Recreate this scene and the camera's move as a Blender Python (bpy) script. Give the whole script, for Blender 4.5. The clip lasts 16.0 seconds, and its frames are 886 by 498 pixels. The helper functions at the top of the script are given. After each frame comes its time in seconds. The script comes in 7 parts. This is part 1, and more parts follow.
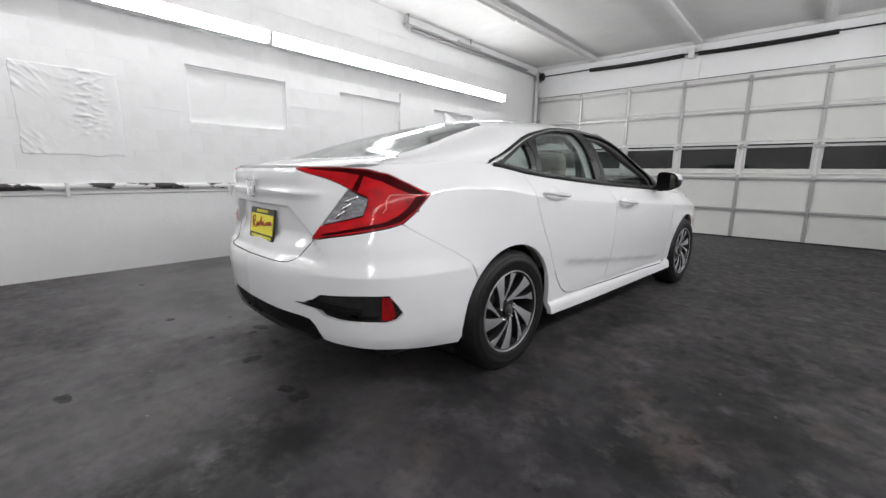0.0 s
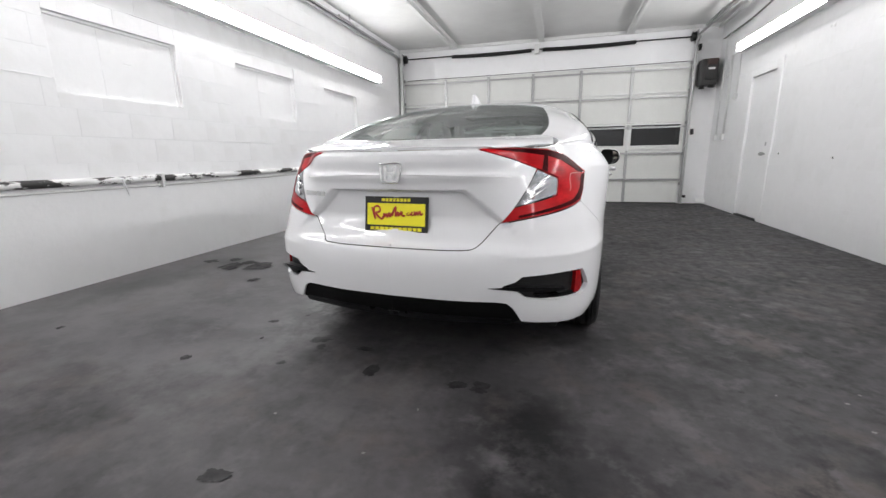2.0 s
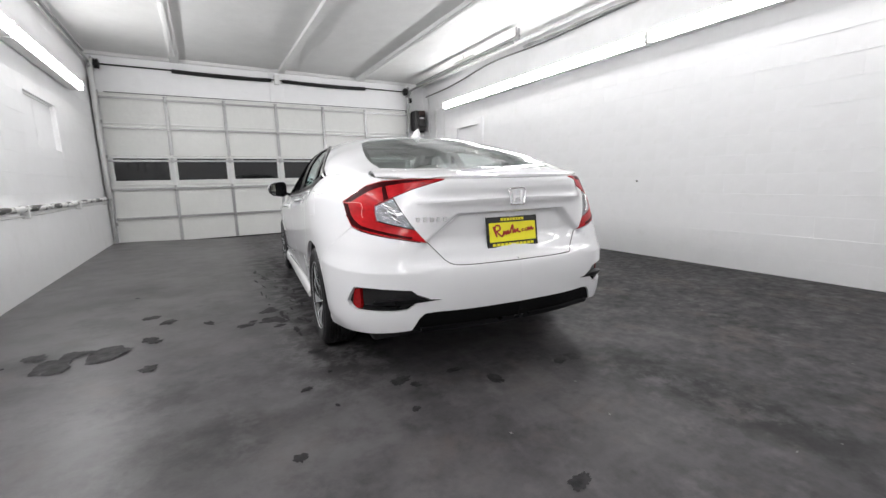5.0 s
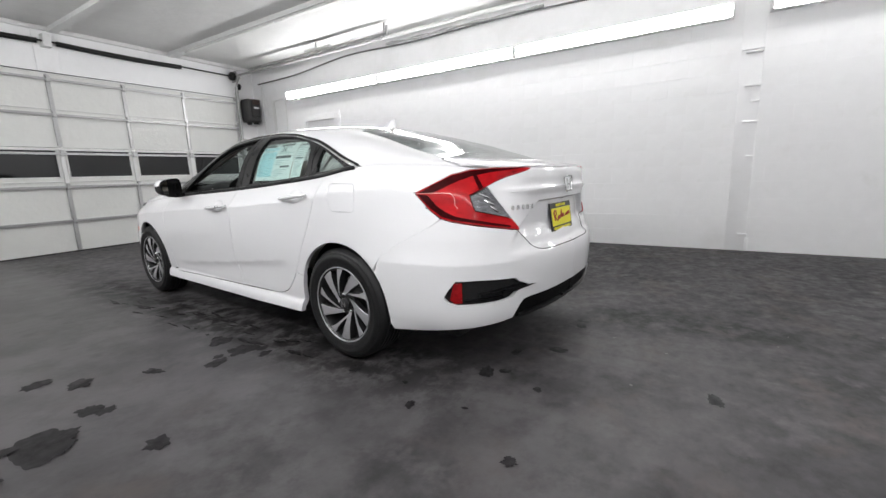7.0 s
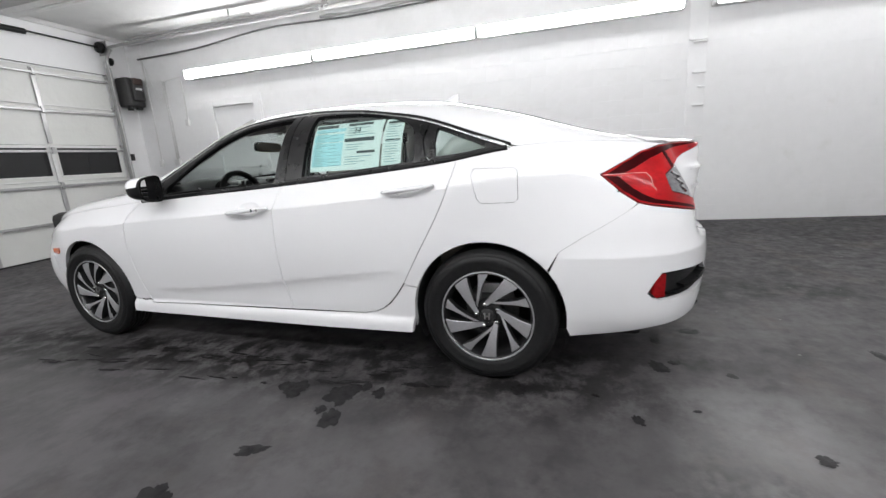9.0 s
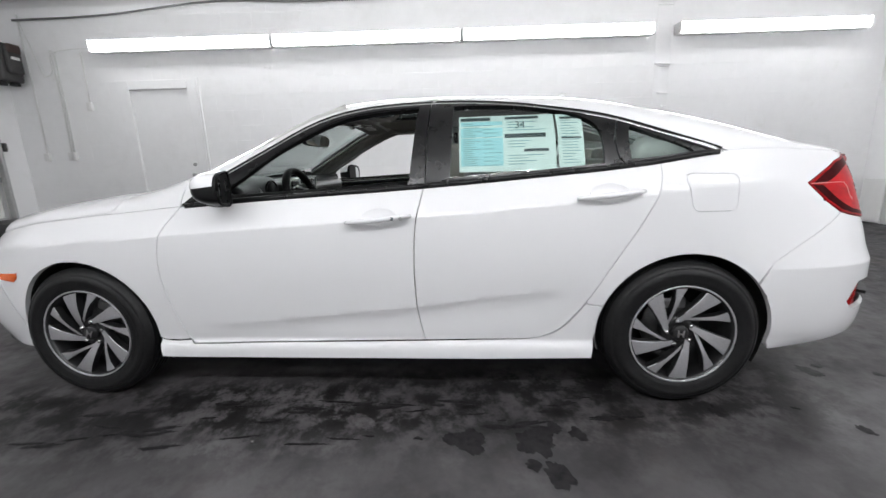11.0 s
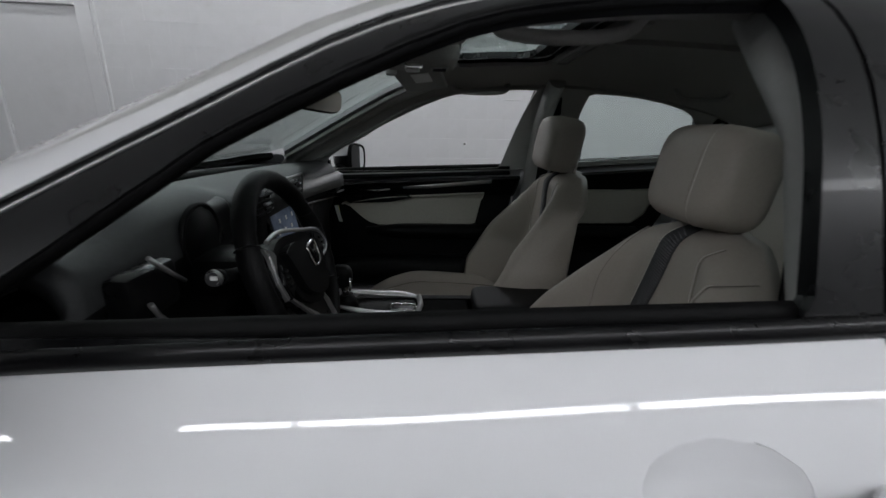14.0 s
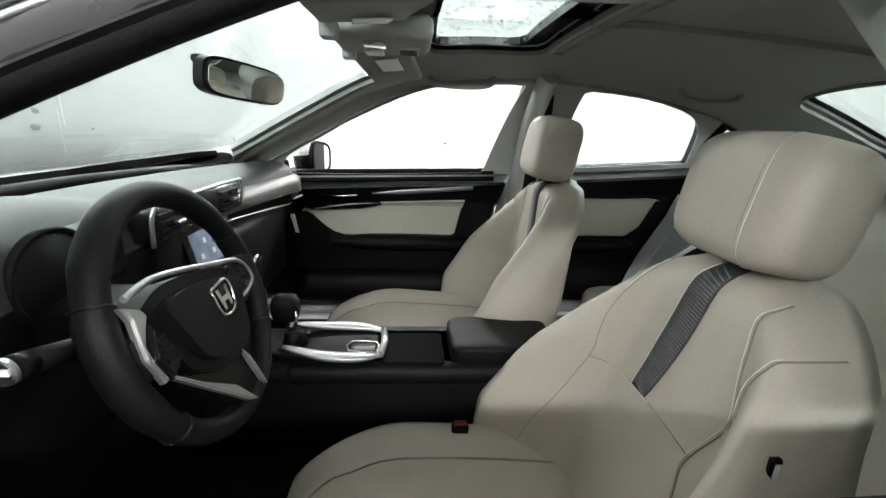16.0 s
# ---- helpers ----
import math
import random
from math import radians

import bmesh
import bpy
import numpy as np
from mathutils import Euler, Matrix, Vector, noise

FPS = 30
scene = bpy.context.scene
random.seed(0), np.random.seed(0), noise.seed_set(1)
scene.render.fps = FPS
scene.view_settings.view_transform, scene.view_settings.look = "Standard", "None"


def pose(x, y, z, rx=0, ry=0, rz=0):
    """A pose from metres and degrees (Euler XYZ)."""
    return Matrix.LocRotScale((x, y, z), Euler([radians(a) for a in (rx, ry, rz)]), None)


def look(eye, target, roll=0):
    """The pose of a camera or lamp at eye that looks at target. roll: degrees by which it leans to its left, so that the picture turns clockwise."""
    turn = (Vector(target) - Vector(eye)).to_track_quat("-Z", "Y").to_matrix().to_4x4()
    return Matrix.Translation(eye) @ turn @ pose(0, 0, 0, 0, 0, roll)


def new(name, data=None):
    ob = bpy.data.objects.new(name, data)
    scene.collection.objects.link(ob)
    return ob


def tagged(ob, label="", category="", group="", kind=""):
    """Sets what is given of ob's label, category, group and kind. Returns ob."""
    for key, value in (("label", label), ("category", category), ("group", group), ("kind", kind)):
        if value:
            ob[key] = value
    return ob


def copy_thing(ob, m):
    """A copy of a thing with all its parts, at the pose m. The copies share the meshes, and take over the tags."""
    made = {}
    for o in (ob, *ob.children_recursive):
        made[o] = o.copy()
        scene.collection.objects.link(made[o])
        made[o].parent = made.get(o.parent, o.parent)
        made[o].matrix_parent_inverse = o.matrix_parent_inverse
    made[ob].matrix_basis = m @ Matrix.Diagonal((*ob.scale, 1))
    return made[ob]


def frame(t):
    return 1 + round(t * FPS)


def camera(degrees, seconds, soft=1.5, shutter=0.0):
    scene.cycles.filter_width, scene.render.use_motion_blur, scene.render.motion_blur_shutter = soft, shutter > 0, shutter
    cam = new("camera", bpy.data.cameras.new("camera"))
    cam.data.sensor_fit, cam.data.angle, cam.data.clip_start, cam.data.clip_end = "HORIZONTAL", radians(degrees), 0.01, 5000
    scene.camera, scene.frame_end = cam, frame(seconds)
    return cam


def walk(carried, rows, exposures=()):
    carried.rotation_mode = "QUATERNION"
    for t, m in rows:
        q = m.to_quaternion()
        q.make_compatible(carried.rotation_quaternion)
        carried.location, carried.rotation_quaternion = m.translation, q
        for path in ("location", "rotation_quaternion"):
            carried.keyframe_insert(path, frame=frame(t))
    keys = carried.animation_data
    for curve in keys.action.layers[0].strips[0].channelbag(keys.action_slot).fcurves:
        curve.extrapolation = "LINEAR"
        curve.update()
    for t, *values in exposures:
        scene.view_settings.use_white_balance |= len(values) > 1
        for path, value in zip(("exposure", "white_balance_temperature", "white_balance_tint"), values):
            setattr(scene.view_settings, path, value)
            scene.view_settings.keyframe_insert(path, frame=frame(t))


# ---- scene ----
cam = camera(94.3, 16.0, 1.45, 0.3)
PATH = [
    (0, (1.843, -3.198, 1.022), (0.542, -1.723, 0.661), 0.8),
    (0.5, (1.541, -3.446, 1.006), (0.384, -1.866, 0.599), 0.5),
    (1, (1.216, -3.632, 1.012), (0.251, -1.926, 0.612), 0.7),
    (1.5, (0.888, -3.867, 1.015), (0.216, -2.028, 0.609), 0.3),
    (2, (0.491, -3.963, 1.01), (-0.029, -2.082, 0.572), -0.9),
    (2.5, (0.151, -4.074, 1.004), (-0.068, -2.126, 0.606), -0.8),
    (3, (-0.202, -4.182, 1.027), (-0.142, -2.223, 0.631), -1.0),
    (3.5, (-0.571, -4.141, 1.022), (-0.341, -2.196, 0.613), -2.7),
    (4, (-0.891, -4.108, 1.027), (-0.402, -2.205, 0.654), -3.4),
    (4.5, (-1.235, -4.05, 1.029), (-0.49, -2.226, 0.685), -2.3),
    (7, (-2.563, -2.923, 1.023), (-0.891, -1.887, 0.662), -2.0),
    (7.5, (-2.714, -2.634, 1.033), (-0.958, -1.753, 0.657), -2.5),
    (8, (-2.745, -2.273, 1.041), (-0.941, -1.509, 0.64), -3.6),
    (10.5, (-2.729, -0.579, 1.055), (-0.781, -0.463, 0.618), -2.3),
    (11, (-2.59, -0.27, 1.074), (-0.636, -0.277, 0.649), -1.9),
    (11.5, (-2.444, 0.02, 1.083), (-0.491, -0.161, 0.688), -1.4),
    (12, (-2.208, 0.215, 1.124), (-0.27, -0.016, 0.687), -1.5),
    (12.5, (-1.868, 0.287, 1.165), (0.081, 0.158, 0.734), -1.0),
    (13, (-1.587, 0.351, 1.165), (0.348, 0.09, 0.733), -0.0),
    (13.5, (-1.381, 0.366, 1.172), (0.524, 0.018, 0.672), 1.1),
    (14, (-1.145, 0.265, 1.144), (0.758, 0.042, 0.571), 1.0),
    (14.5, (-1.005, 0.197, 1.125), (0.895, 0.127, 0.506), 2.7),
    (15, (-0.948, 0.185, 1.118), (0.931, 0.047, 0.447), 3.3),
    (15.5, (-0.918, 0.197, 1.131), (0.958, -0.041, 0.482), 2.9),
    (16, (-0.915, 0.212, 1.146), (0.974, -0.102, 0.567), 2.4),
]
EXPOSURE = [(0, -.12, 6400, 10), (1.5, .1, 6400, 10.5), (4.5, .1, 6400, 10.5), (7, 0.0, 6400, 10), (8, 0.0, 6400, 10), (10.5, 0.0, 6300, 10), (11.0, -.05, 6300, 10), (11.5, -.12, 6250, 10), (12.0, -.20, 6250, 10), (12.5, -.30, 6250, 11), (13.0, -.50, 6250, 12),
            (13.5, -.62, 6250, 12), (14.0, -.95, 6150, 10), (14.5, -.8, 6300, 8), (15.0, .3, 6450, 6), (15.5, 1.1, 6450, 6), (16.0, 1.45, 6450, 6)]
walk(cam, [(t, look(eye, target, roll)) for t, eye, target, roll in PATH], EXPOSURE)

# the lamps do the lighting; behind the closed walls there is only dim night
world = bpy.data.worlds.new("night")
scene.world = world
world.use_nodes = True
world.node_tree.nodes["Background"].inputs[0].default_value = (.01, .012, .016, 1)


# ---- the car's outer surface: plan outline, side inset and roof sections ----
def spline(keys, t):
    """Smooth curve through (t, value...) keys, evaluated at an array of t (monotone keys, Catmull-Rom)."""
    k = np.array(keys, float)
    ts, vs = k[:, 0], k[:, 1:]
    if ts[0] > ts[-1]:
        ts, vs = ts[::-1], vs[::-1]
    t = np.clip(np.asarray(t, float), ts[0], ts[-1])
    slope = np.diff(vs, axis=0) / np.diff(ts)[:, None]
    m = np.vstack([slope[:1], (slope[1:] + slope[:-1]) / 2, slope[-1:]])
    i = np.clip(np.searchsorted(ts, t, "right") - 1, 0, len(ts) - 2)
    h = (ts[i + 1] - ts[i])
    f = ((t - ts[i]) / h)[..., None]
    hh = h[..., None]
    out = (vs[i] * (2 * f**3 - 3 * f**2 + 1) + m[i] * hh * (f**3 - 2 * f**2 + f)
           + vs[i + 1] * (3 * f**2 - 2 * f**3) + m[i + 1] * hh * (f**3 - f**2))
    return out[..., 0] if vs.shape[1] == 1 else out


def smooth(a, b, x):
    f = np.clip((np.asarray(x, float) - a) / (b - a), 0, 1)
    return f * f * (3 - 2 * f)


PLAN = [(0, 2.25), (.35, 2.22), (.62, 2.12), (.78, 1.95), (.855, 1.7), (.885, 1.4), (.898, 1.0), (.90, .5), (.90, 0), (.90, -.5),
        (.90, -1.0), (.897, -1.35), (.888, -1.65), (.865, -1.85), (.815, -2.03), (.72, -2.17), (.55, -2.27), (.3, -2.335), (0, -2.355)]
_p = spline([(i, x, y) for i, (x, y) in enumerate(PLAN)], np.linspace(0, len(PLAN) - 1, 900))
_s = np.r_[0, np.cumsum(np.hypot(*np.diff(_p, axis=0).T))]
_u = _s - np.interp(0, -_p[:, 1], _s)            # along the outline, growing rearwards, 0 at the car's middle
U_REAR, U_FRONT = _u[-1], _u[0]


def plan_at(u):
    """Nominal outline at u (u = -y along the doors): x, y and its outward normal."""
    x, y = np.interp(u, _u, _p[:, 0]), np.interp(u, _u, _p[:, 1])
    e = .03
    tx = np.interp(u + e, _u, _p[:, 0]) - np.interp(u - e, _u, _p[:, 0])
    ty = np.interp(u + e, _u, _p[:, 1]) - np.interp(u - e, _u, _p[:, 1])
    n = np.hypot(tx, ty) + 1e-9
    nx, ny = -ty / n, tx / n
    nx = np.where(np.abs(x) < 1e-4, 0, nx)
    return x, y, nx, ny


def u_of_y(y):
    return np.interp(-np.asarray(y, float), -_p[:, 1], _u)


def belt(y):
    return spline([(2.26, .66), (2.0, .76), (1.7, .825), (1.35, .865), (1.0, .893), (.8, .91), (.54, .928), (-.27, .968), (-.75, 1.0),
                   (-1.18, 1.035), (-1.46, 1.072), (-1.7, 1.078), (-1.95, 1.066), (-2.2, 1.045), (-2.36, 1.036)], y)


def crest(y):
    """Height of the car's middle line: bonnet, windscreen, roof, rear window, boot."""
    return spline([(2.26, .70), (2.0, .85), (1.7, .915), (1.4, .956), (1.15, .985), (.9, 1.068), (.7, 1.163), (.5, 1.260), (.3, 1.345), (.1, 1.389),
                   (-.25, 1.402), (-.7, 1.388), (-1.05, 1.355), (-1.3, 1.297), (-1.5, 1.240), (-1.7, 1.170), (-1.9, 1.105),
                   (-2.05, 1.083), (-2.2, 1.062), (-2.36, 1.037)], y)


def inset(u, z, x, y):
    shift = belt(y) - .965
    zz = z - shift * smooth(.5, .84, z)
    side = spline([(.10, .12), (.155, .040), (.18, .017), (.22, .013), (.255, .016), (.272, .023), (.287, .037), (.32, .034), (.45, .023), (.60, .010), (.75, .004), (.838, .002), (.8445, .0025), (.851, .0055),
                   (.868, .014), (.887, .0255), (.906, .039), (.925, .054), (.945, .072), (.965, .091), (1.1, .15)], zz)
    crease = np.interp(-y, (-.6, .24, .81, .95), (.365, .45, .52, .54))
    deep = np.maximum(crease - z, 0) / .055
    side = side + .010 * deep * np.exp(1 - deep) * smooth(.85, .45, y) * smooth(-.95, -.65, y)
    corner = spline([(.10, .22), (.22, .07), (.30, .02), (.45, .0), (.58, .0), (.603, .0006), (.613, .004), (.66, .021), (.72, .036), (.80, .060), (.93, .099), (1.06, .16)], z)
    back = spline([(.10, .16), (.25, .06), (.35, .02), (.48, 0), (.60, .003), (.625, .012), (.645, .045), (.70, .058), (.85, .056),
                   (.90, .053), (.938, .044), (.946, .052), (1.0, .054), (1.03, .062), (1.05, .085)], z)
    hollow = smooth(.015, -.025, np.abs(x) - .335 - 1.25 * (.865 - z)) * smooth(.655, .76, z) * smooth(.873, .863, z)
    back = back + .036 * hollow
    a = smooth(1.35, 1.95, u)
    b = smooth(.62, .40, np.abs(x)) * (u > 1.5)
    d = side * (1 - a) + a * (corner * (1 - b) + back * b)
    front = spline([(.10, .2), (.25, .06), (.4, .0), (.6, .02), (.75, .1), (.9, .2)], z)
    c = smooth(-1.55, -2.1, u)
    return d * (1 - c) + front * c


def lower(u, z):
    """The left half of the body below the belt (x > 0; mirror for the other side)."""
    u, z = np.broadcast_arrays(np.asarray(u, float), np.asarray(z, float))
    x, y, nx, ny = plan_at(u)
    d = inset(u, z, x, y)
    return np.stack([np.maximum(x - nx * d, 0), y - ny * d, z], -1)


def foot(u):
    """The belt point of the section at u, and how far its side glass may rise."""
    p0 = lower(u, belt(plan_at(u)[1]))
    return p0[..., 0], p0[..., 1], p0[..., 2]


def section_at(base, v):
    xb, y, zb = base
    h = np.maximum(crest(y) - zb, 0)
    w = 1 - v
    c0, c1, c2, c3, c4 = w**4, 4 * v * w**3, 6 * v**2 * w**2, 4 * v**3 * w, v**4
    x = c0 * xb + c1 * (xb - .18 * h) + c2 * (xb * .99 - .25 * h) + c3 * .5 * xb
    # the windscreen is bowed in plan: its line lies further back towards the pillars
    h = np.maximum(crest(y + .11 * x * x * smooth(.0, .5, y)) - zb, 0)
    z = zb + h * (c1 * .5 + c2 * .96 + c3 * .995 + c4)
    return np.stack([x, y + 0 * v, z], -1)


def section(u, v):
    """The upper body: v = 0 at the belt, 1 on the middle line."""
    u, v = np.broadcast_arrays(np.asarray(u, float), np.asarray(v, float))
    return section_at(foot(u), v)


def _solve(u, goal, axis):
    base = foot(u)
    lo, hi = np.zeros_like(u), np.ones_like(u)
    for _ in range(20):
        mid = (lo + hi) / 2
        val = section_at(base, mid)[..., axis]
        up = (val < goal) if axis == 2 else (val > goal)
        lo, hi = np.where(up, mid, lo), np.where(up, hi, mid)
    return section_at(base, (lo + hi) / 2)


def side(u, z):
    """Body side by distance along the outline and height, belt and side windows in one."""
    u, z = np.broadcast_arrays(np.asarray(u, float), np.asarray(z, float))
    u, z = u.astype(float), z.astype(float)
    zb = belt(plan_at(u)[1])
    return np.where((z <= zb)[..., None], lower(u, np.minimum(z, zb)), _solve(u, z, 2))


def top(x, y):
    """Bonnet, screens, roof and boot by x and y."""
    x, y = np.broadcast_arrays(np.asarray(x, float), np.asarray(y, float))
    u = u_of_y(y)
    for _ in range(6):                               # the section's own y lies a little inside the outline's
        u = u - (y - lower(u, belt(plan_at(u)[1]))[..., 1]) * .9
        u = np.clip(u, U_FRONT, U_REAR)
    p = _solve(u, np.abs(x), 0)
    p = p.copy()
    p[..., 0] *= np.where(x < 0, -1, 1)
    return p


# ---- building helpers ----
def mesh_of(name, verts, faces, normals=None, smooth_faces=True):
    me = bpy.data.meshes.new(name)
    me.from_pydata([tuple(v) for v in verts], [], [tuple(f) for f in faces])
    if smooth_faces:
        me.shade_smooth()
    if normals is not None:
        me.normals_split_custom_set_from_vertices([tuple(n) for n in normals])
    return me


def part(name, data, material, parent=None, label=""):
    """Links a bmesh or a mesh as one object under a thing or a part."""
    if isinstance(data, bmesh.types.BMesh):
        me = bpy.data.meshes.new(name)
        data.to_mesh(me)
        data.free()
    else:
        me = data
    if material is not None and not me.materials:
        me.materials.append(material)
    ob = new(name, me)
    ob.parent = parent
    if label:
        tagged(ob, label=label)
    return ob


def empty(name, m, label, category, group=""):
    ob = new(name)
    ob.empty_display_size = .1
    ob.matrix_basis = m
    return tagged(ob, label, category, group)


def shade(bm, angle=35):
    for f in bm.faces:
        f.smooth = True
    for e in bm.edges:
        if len(e.link_faces) == 2 and e.calc_face_angle(0) > radians(angle):
            e.smooth = False
    return bm


def block(x0, x1, y0, y1, z0, z1, bevel=0.004, seg=1, bm=None, m=None):
    """A bevelled block between two corners."""
    b = bm or bmesh.new()
    made = bmesh.ops.create_cube(b, size=1)["verts"]
    bmesh.ops.transform(b, matrix=Matrix.Translation(((x0 + x1) / 2, (y0 + y1) / 2, (z0 + z1) / 2)) @ Matrix.Diagonal((x1 - x0, y1 - y0, z1 - z0, 1)), verts=made)
    if bevel > 0:
        edges = {e for v in made for e in v.link_edges}
        out = bmesh.ops.bevel(b, geom=list(edges), offset=bevel, segments=seg, affect="EDGES", profile=.5)
        made = list({v for f in out["faces"] for v in f.verts} | {v for v in made if v.is_valid})
    if m is not None:
        bmesh.ops.transform(b, matrix=m, verts=made)
    return b


def tube(points, radius, sides=10, bm=None, caps=True, flat=1.0):
    """A round bar along a line of points."""
    b = bm or bmesh.new()
    pts = [Vector(p) for p in points]
    rings = []
    up = None
    for i, p in enumerate(pts):
        d = (pts[min(i + 1, len(pts) - 1)] - pts[max(i - 1, 0)]).normalized()
        if up is None or abs(up.dot(d)) > .95:
            up = Vector((0, 0, 1)) if abs(d.z) < .9 else Vector((0, 1, 0))
        a = d.cross(up).normalized()
        c = a.cross(d).normalized()
        up = c
        r = radius[i] if isinstance(radius, (list, tuple)) else radius
        rings.append([b.verts.new(p + a * math.cos(t) * r + c * math.sin(t) * r * flat) for t in (2 * math.pi * k / sides for k in range(sides))])
    for q, w in zip(rings, rings[1:]):
        for k in range(sides):
            f = b.faces.new((q[k], q[(k + 1) % sides], w[(k + 1) % sides], w[k]))
            f.smooth = True
    if caps:
        b.faces.new(rings[0][::-1])
        b.faces.new(rings[-1])
    bmesh.ops.recalc_face_normals(b, faces=b.faces)
    return b


def lathe(profile, sides=64, axis="x", bm=None):
    """Turns a profile of (radius, along) round an axis."""
    b = bm or bmesh.new()
    rings = []
    for r, a in profile:
        ring = []
        for k in range(sides):
            t = 2 * math.pi * k / sides
            p = (a, r * math.cos(t), r * math.sin(t)) if axis == "x" else ((r * math.cos(t), a, r * math.sin(t)) if axis == "y" else (r * math.cos(t), r * math.sin(t), a))
            ring.append(b.verts.new(p))
        rings.append(ring)
    for q, w in zip(rings, rings[1:]):
        for k in range(sides):
            b.faces.new((q[k], q[(k + 1) % sides], w[(k + 1) % sides], w[k])).smooth = True
    bmesh.ops.recalc_face_normals(b, faces=b.faces)
    return b


def prism(points, depth, bm=None, m=None, bevel=0.0, seg=2):
    """A flat outline in x, y, given a depth along z."""
    b = bm or bmesh.new()
    low = [b.verts.new((x, y, 0)) for x, y in points]
    f = b.faces.new(low)
    up = bmesh.ops.extrude_face_region(b, geom=[f])["geom"]
    verts = [v for v in up if isinstance(v, bmesh.types.BMVert)]
    bmesh.ops.translate(b, vec=(0, 0, depth), verts=verts)
    faces = {g for v in low + verts for g in v.link_faces}
    bmesh.ops.recalc_face_normals(b, faces=list(faces))
    if bevel:
        topf = [g for g in faces if all(v in set(verts) for v in g.verts)]
        edges = {e for g in topf for e in g.edges}
        bmesh.ops.bevel(b, geom=list(edges), offset=bevel, segments=seg, affect="EDGES")
    if m is not None:
        bmesh.ops.transform(b, matrix=m, verts=b.verts if bm is None else low + verts)
    return b


def curve(points, n=6):
    """A smooth open line through points of any dimension, n steps to a span."""
    k = [(i, *p) for i, p in enumerate(points)]
    return [tuple(p) for p in spline(k, np.linspace(0, len(points) - 1, (len(points) - 1) * n + 1))]


def inside(poly, a, b):
    """Whether each point (a, b) lies in the polygon."""
    poly = np.asarray(poly)
    res = np.zeros(np.shape(a), bool)
    for (x0, y0), (x1, y1) in zip(poly, np.roll(poly, -1, 0)):
        if y0 != y1:
            hit = ((y0 > b) != (y1 > b)) & (a < (x1 - x0) * (b - y0) / (y1 - y0) + x0)
            res ^= hit
    return res


def shrink(poly, d):
    """The polygon drawn in by d."""
    p = np.asarray(poly, float)
    keep = np.hypot(*(p - np.roll(p, 1, 0)).T) > 1e-5
    p = p[keep]
    area = (p[:, 0] * np.roll(p[:, 1], -1) - np.roll(p[:, 0], -1) * p[:, 1]).sum()
    e = np.roll(p, -1, 0) - p
    n = np.stack([-e[:, 1], e[:, 0]], 1) / np.hypot(*e.T)[:, None] * np.sign(area)
    m = n + np.roll(n, 1, 0)
    m /= np.maximum((m * np.roll(n, 1, 0)).sum(1), .35)[:, None]
    return p + m * d


def cut_sheet(poly, step, holes=(), lines=()):
    """Flat sheet filling a polygon with a grid, holes left out: points and faces."""
    poly = np.asarray(poly, float)
    lo, hi = poly.min(0) - 1e-3, poly.max(0) + 1e-3
    na, nb = max(1, int(math.ceil((hi[0] - lo[0]) / step))), max(1, int(math.ceil((hi[1] - lo[1]) / step)))
    b = bmesh.new()
    grid = [[b.verts.new((lo[0] + (hi[0] - lo[0]) * i / na, lo[1] + (hi[1] - lo[1]) * j / nb, 0)) for j in range(nb + 1)] for i in range(na + 1)]
    cell, bucket = (hi - lo) / (na, nb), {}
    for i in range(na):
        for j in range(nb):
            bucket[i, j] = {b.faces.new((grid[i][j], grid[i + 1][j], grid[i + 1][j + 1], grid[i][j + 1]))}
    paths = [(r, np.roll(r, -1, 0)) for r in (poly, *[np.asarray(h, float) for h in holes])] + [(np.asarray(c, float)[:-1], np.asarray(c, float)[1:]) for c in lines]
    for ring, following in paths:
        for p, q in zip(ring, following):
            d = q - p
            if np.hypot(*d) < 1e-6:
                continue
            a0, a1 = np.minimum(p, q) - 2e-4, np.maximum(p, q) + 2e-4
            bins = {f for i in range(int((a0[0] - lo[0]) / cell[0]), int((a1[0] - lo[0]) / cell[0]) + 1)
                    for j in range(int((a0[1] - lo[1]) / cell[1]), int((a1[1] - lo[1]) / cell[1]) + 1) for f in bucket.get((i, j), ()) if f.is_valid}
            near = list(bins)
            geom = list({v for f in near for v in f.verts} | {e for f in near for e in f.edges}) + near
            done = bmesh.ops.bisect_plane(b, geom=geom, dist=2e-5, plane_co=(*p, 0), plane_no=(-d[1], d[0], 0))
            for f in {f for f in done["geom"] if isinstance(f, bmesh.types.BMFace)} | {f for g in done["geom_cut"] for f in g.link_faces}:
                c = f.calc_center_median()
                bucket.setdefault((int((c.x - lo[0]) / cell[0]), int((c.y - lo[1]) / cell[1])), set()).add(f)
    faces = list(b.faces)
    mid = np.array([f.calc_center_median()[:2] for f in faces])
    keep = inside(poly, mid[:, 0], mid[:, 1])
    for h in holes:
        keep &= ~inside(h, mid[:, 0], mid[:, 1])
    bmesh.ops.delete(b, geom=[f for f, k in zip(faces, keep) if not k], context="FACES")
    bmesh.ops.remove_doubles(b, verts=b.verts, dist=3e-5)
    bmesh.ops.triangulate(b, faces=[f for f in b.faces if len(f.verts) > 4])
    b.verts.index_update()
    ab = np.array([v.co[:2] for v in b.verts])
    fs = [[v.index for v in f.verts] for f in b.faces]
    rim = [(e.verts[0].index, e.verts[1].index) for e in b.edges if len(e.link_faces) == 1]
    b.free()
    return ab, fs, rim


